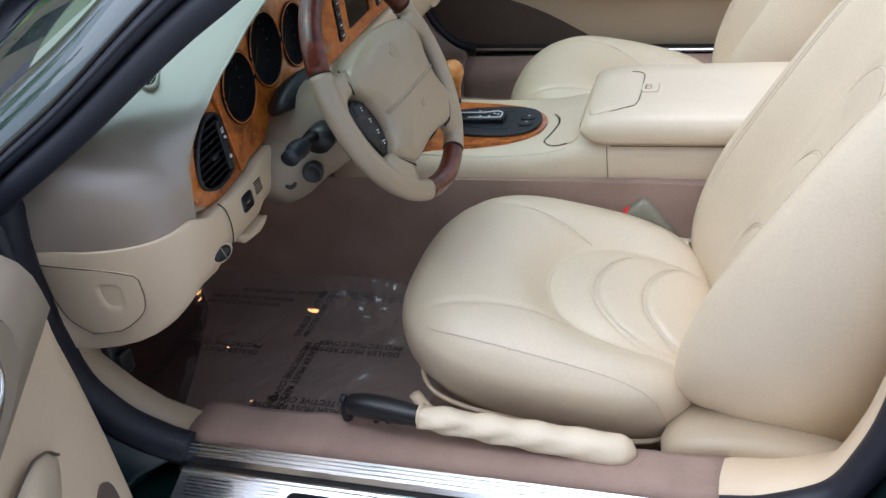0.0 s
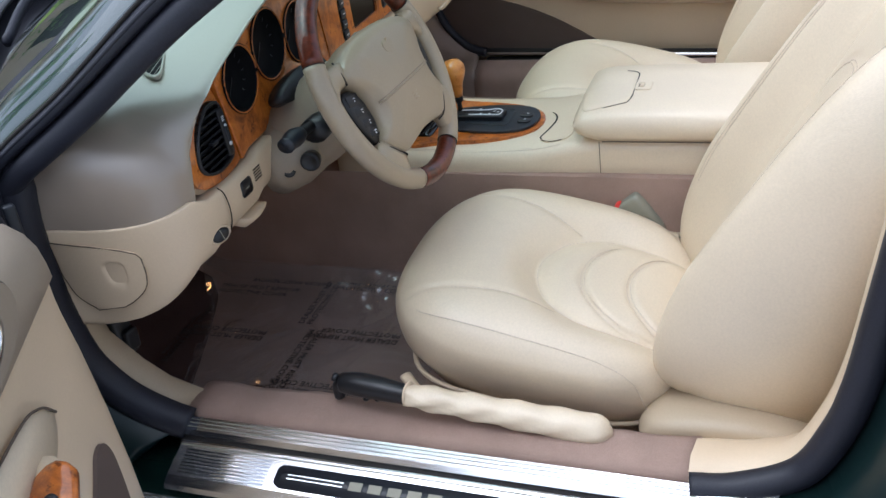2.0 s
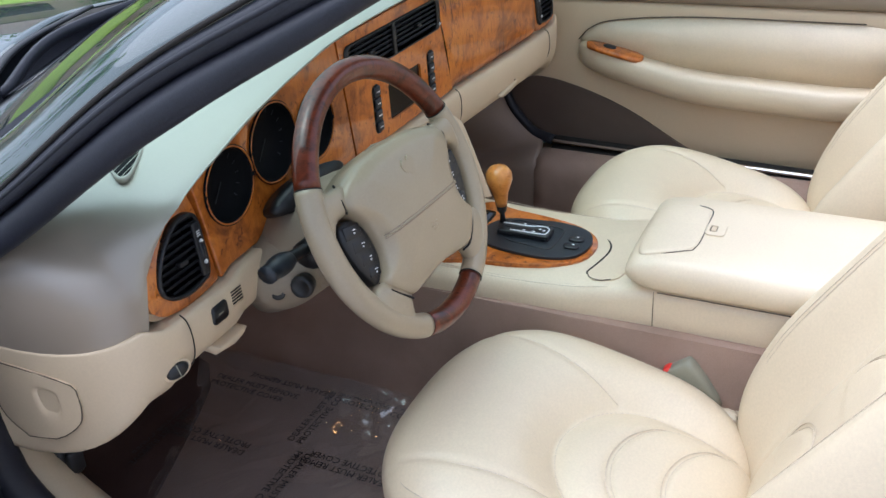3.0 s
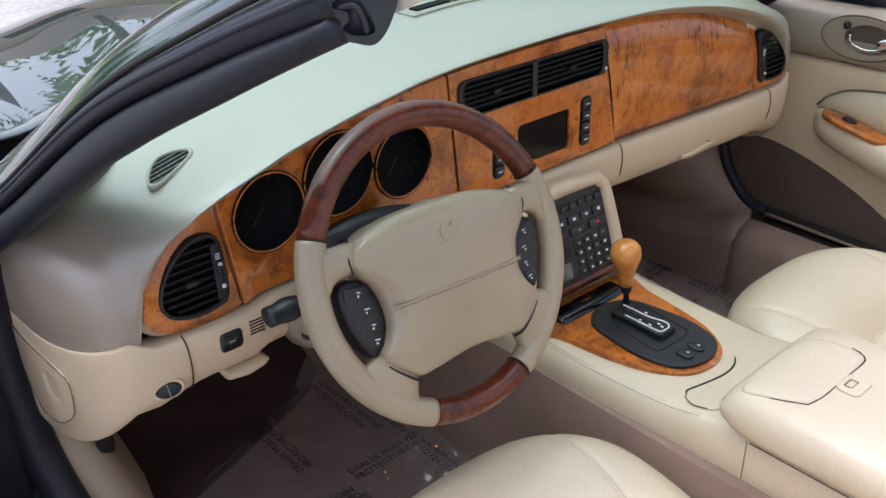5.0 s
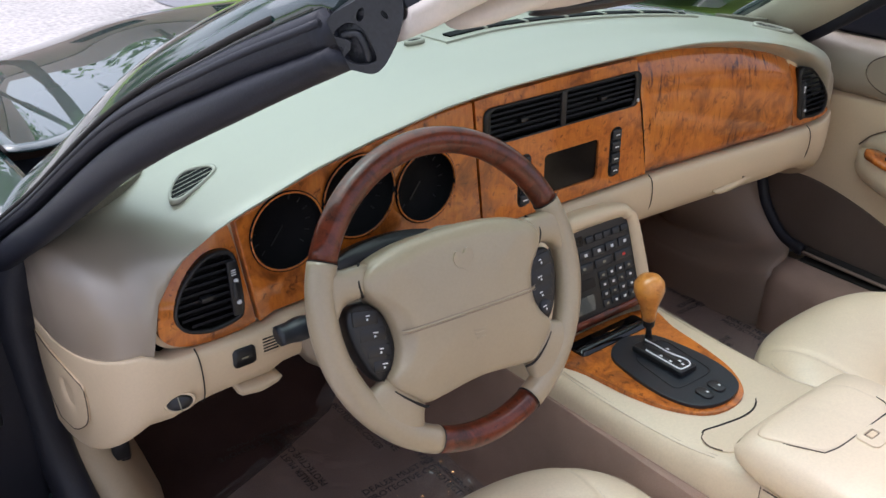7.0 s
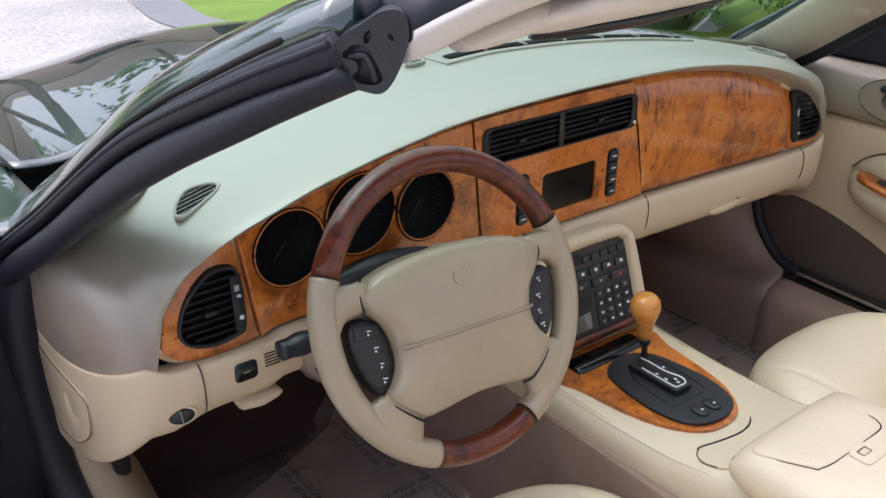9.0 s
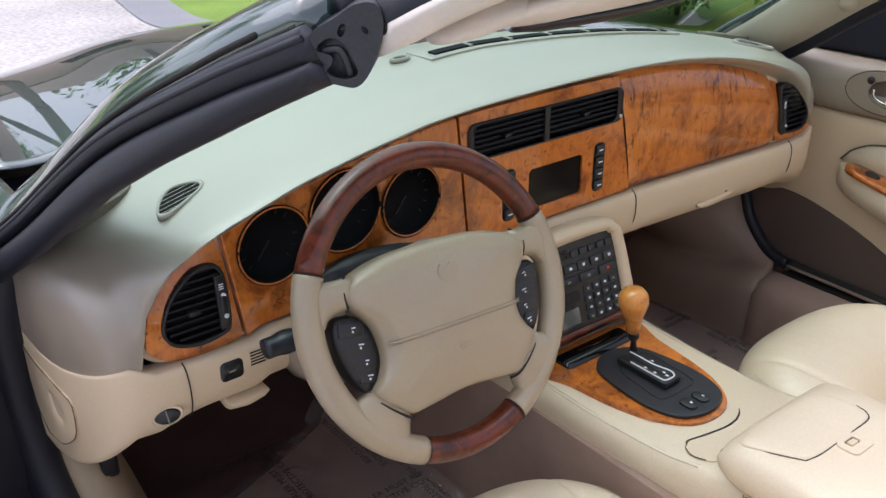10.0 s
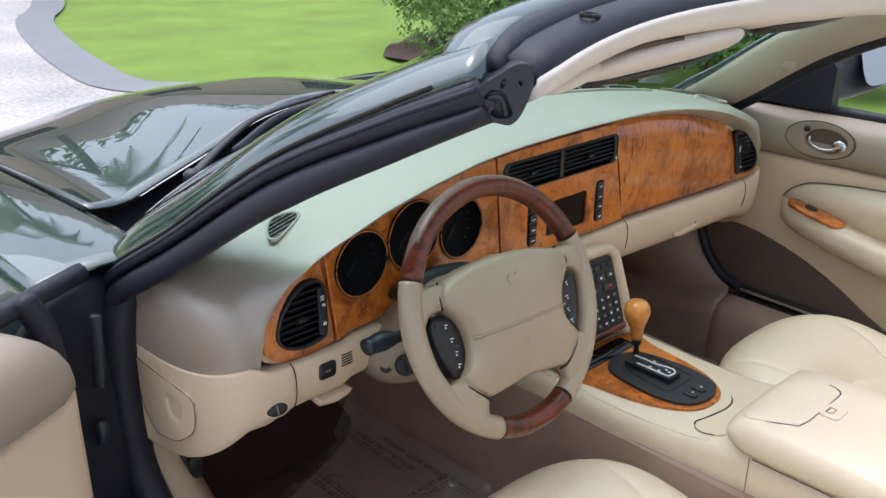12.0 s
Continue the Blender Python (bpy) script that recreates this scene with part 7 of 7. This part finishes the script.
# ---- sun visors and courtesy lamp ----
for side in (-1, 1):
    vz = thing("sun_visor", Matrix(), "pale cream sun visor folded up to the header", "sun visor", "sun visors")
    V = lambda x, y, z: Vector((C0 + side * x, y, z + (0.03 if side > 0 else 0.007)))
    rows = []
    for x, w, t, yc, zc in ((0.40, 0.018, 0.007, 0.355, 1.236), (0.38, 0.032, 0.011, 0.360, 1.238), (0.34, 0.046, 0.018, 0.366, 1.240), (0.25, 0.053, 0.021, 0.370, 1.242), (0.14, 0.053, 0.021, 0.374, 1.243), (0.07, 0.048, 0.018, 0.374, 1.244), (0.045, 0.03, 0.010, 0.374, 1.244), (0.038, 0.010, 0.005, 0.374, 1.244)):
        rows.append([V(x, yc + w * a, zc + t * b - 0.30 * w * a) for a, b in ellipse(1, 1, 20)])
    part("visor_board", loft(rows), VISOR, vz)
    rows = []
    for x, w, t, yc, zc in ((0.36, 0.004, 0.002, 0.376, 1.221), (0.35, 0.020, 0.004, 0.378, 1.219), (0.31, 0.034, 0.006, 0.382, 1.216), (0.22, 0.038, 0.007, 0.386, 1.214), (0.13, 0.034, 0.006, 0.386, 1.217), (0.085, 0.020, 0.004, 0.384, 1.221), (0.075, 0.004, 0.002, 0.382, 1.223)):
        rows.append([V(x, yc + w * a, zc + t * b - 0.30 * w * a) for a, b in ellipse(1, 1, 16)])
    part("vanity_cover", loft(rows), SLATE, vz, "dark plate along the visor's underside")
    part("pivot_arm", tube([V(0.492, 0.326, 1.238), V(0.465, 0.338, 1.240), V(0.43, 0.350, 1.243), V(0.38, 0.362, 1.245), V(0.35, 0.366, 1.245)], 0.027, 6, 14, flat=.5, taper=lambda u: 0.45 + .6 * math.sin(2.6 * u)), VISOR, vz)
    part("ticket_slot", tube([V(0.374, 0.326, 1.2645), V(0.30, 0.326, 1.2675), V(0.226, 0.327, 1.2675)], 0.0030, 4, 8), GROOVE, vz, "dark narrow slot in the visor")
    part("ticket_flap", tube([V(0.378, 0.340, 1.2675), V(0.30, 0.340, 1.2715), V(0.222, 0.341, 1.2725)], 0.0075, 4, 10, flat=.6), VISOR, vz)
lamp = thing("courtesy_lamp", pose(C0, header_y(C0) - 0.004, header_z(C0) - 0.002), "small courtesy lamp with a warm lens in the header", "courtesy lamp")
part("lamp_body", brick(0.13, 0.05, 0.012, pose(0, 0, -0.006), 0.004), VISOR, lamp)
glow = bpy.data.materials.new("warm_lamp_lens")
glow.use_nodes = True
gb = glow.node_tree.nodes["Principled BSDF"]
gb.inputs["Base Color"].default_value = (1, 0.7, 0.4, 1)
gb.inputs["Emission Color"].default_value = (1.0, 0.42, 0.12, 1)
gb.inputs["Emission Strength"].default_value = 13
dim = glow.copy()
dim.name = "dim_lamp_lens"
dim.node_tree.nodes["Principled BSDF"].inputs["Emission Strength"].default_value = 0.8
for x in (-0.03, 0.03):
    part("lens", brick(0.030, 0.018, 0.003, pose(x, 0.0, -0.0063), 0.0005), dim, lamp, "faintly glowing warm lens")

for side in (-1, 1):
    fl = thing("footwell_lamp", pose(C0 + side * 0.33, 0.93, 0.715), "small warm footwell lamp under the dashboard", "footwell lamp", "footwell lamps")
    part("lamp_body", brick(0.06, 0.035, 0.02, r=0.003), BLACK, fl)
    part("lens", brick(0.030, 0.014, 0.004, pose(0, 0, -0.004), 0.001), glow, fl, "glowing warm lens")

pedals = thing("pedals", pose(-0.39, 1.12, 0.345), "black rubber brake and throttle pedals on the footwell floor", "pedals")
for x, w, h, z0 in ((-0.02, 0.10, 0.065, 0.15), (0.12, 0.05, 0.13, 0.10)):
    part("pedal_pad", brick(w, 0.014, h, pose(x, -0.03, z0, -28, 0, 0), 0.004), RUBBER, pedals)
    part("pedal_arm", tube([(x, -0.02, z0 + .03), (x, 0.05, z0 + .12), (x, 0.09, z0 + .26)], 0.009, 4, 8), BLACK, pedals)
part("foot_rest", brick(0.11, 0.02, 0.24, pose(-0.24, 0.03, 0.02, -42, 0, 0), 0.006), RUBBER, pedals, "black ribbed foot rest")
for k in range(6):
    part("foot_rest_rib", brick(0.09, 0.006, 0.008, pose(-0.24, 0.03, 0.02, -42, 0, 0) @ pose(0, -0.011, 0.03 + .032 * k), 0.002), BLACK, pedals)

# ---- protective film with its printed warning ----
AX = {"right": (0, -1), "back": (0, 1), "near": (-1, 0), "far": (1, 0)}


def wording(cx, cy, way, parent, z, size=0.0185, lines=("DEALER MUST REMOVE", "PROTECTIVE COVER")):
    d = Vector((*AX[way], 0))
    u = Vector((-d.y, d.x, 0))
    m = Matrix(((d.x, u.x, 0, cx), (d.y, u.y, 0, cy), (d.z, u.z, 1, z), (0, 0, 0, 1)))
    for k, text in enumerate(lines):
        lettering("lettering", text, size, m @ Matrix.Translation((0, -k * size * 1.05, 0)), GREY_INK, parent, 0.0002)


def film(side):
    f = thing("floor_film", Matrix(), "clear protective plastic film with printed warnings on the carpet", "floor film", "floor films")
    rows = []
    for j in range(91):
        row = []
        for i in range(91):
            x = C0 + side * (0.205 + (0.475 if side < 0 else 0.485) * i / 90)
            y = 0.46 + (0.66 if side > 0 else 0.62 - 0.20 * (i / 90) ** 0.8) * j / 90
            lift = 0.14 * math.exp(-((0.19 - abs(x - C0)) / 0.075) ** 2) + 1.06 * max(0, y - 1.02)
            z = 0.3505 + lift * 0.38 + 0.0018 * math.sin(23 * x + 9 * y) * math.sin(17 * y - 5 * x) + 0.0011 * math.sin(80 * x + 41 * y + 2 * math.sin(30 * y)) + 0.0022 * max(0, math.sin(9 * x + 40 * y)) ** 8 + 0.013 * abs(math.sin(95 * x + 60 * y) * math.sin(70 * y - 40 * x)) * sum(math.exp(-((x - a) / w) ** 2 - ((y - b) / w) ** 2) for a, b, w in ((-0.275, 0.655, 0.040),)) + sum(h * math.exp(-((x - a) / w) ** 2 - ((y - b) / w) ** 2) for a, b, w, h in ((-0.228, 0.655, 0.017, 0.011), (-0.236, 0.625, 0.012, 0.008), (-0.385, 0.915, 0.018, 0.011), (-0.250, 0.752, 0.018, 0.011), (-0.262, 0.722, 0.014, 0.009)))
            row.append((x, y, z))
        rows.append(row)
    bm = bmesh.new()
    grid(bm, rows)
    for q in bm.faces:
        q.normal_update()
        if q.normal.z < 0:
            q.normal_flip()
    part("sheet", bm, FILM, f, "clear crinkled film")
    return f


zf = 0.3545
f = film(-1)
wording(-0.210, 0.755, "right", f, zf)
wording(-0.250, 1.025, "right", f, zf)
wording(-0.210, 0.770, "back", f, zf)
wording(-0.540, 0.585, "back", f, zf)
wording(-0.380, 0.552, "back", f, zf)
wording(-0.370, 0.729, "near", f, zf)
wording(-0.354, 0.770, "far", f, zf)
wording(-0.318, 1.010, "near", f, zf)
wording(-0.406, 0.833, "back", f, zf)
f = film(1)
wording(0.723, 0.841, "near", f, zf)
wording(0.609, 0.820, "back", f, zf)
wording(0.598, 0.758, "right", f, zf)
wording(0.297, 0.966, "far", f, zf)
wording(0.349, 0.696, "far", f, zf)
wording(0.287, 0.737, "back", f, zf)
wording(0.494, 0.841, "right", f, zf)
wording(0.557, 0.633, "far", f, zf)
wording(0.474, 0.976, "back", f, zf)
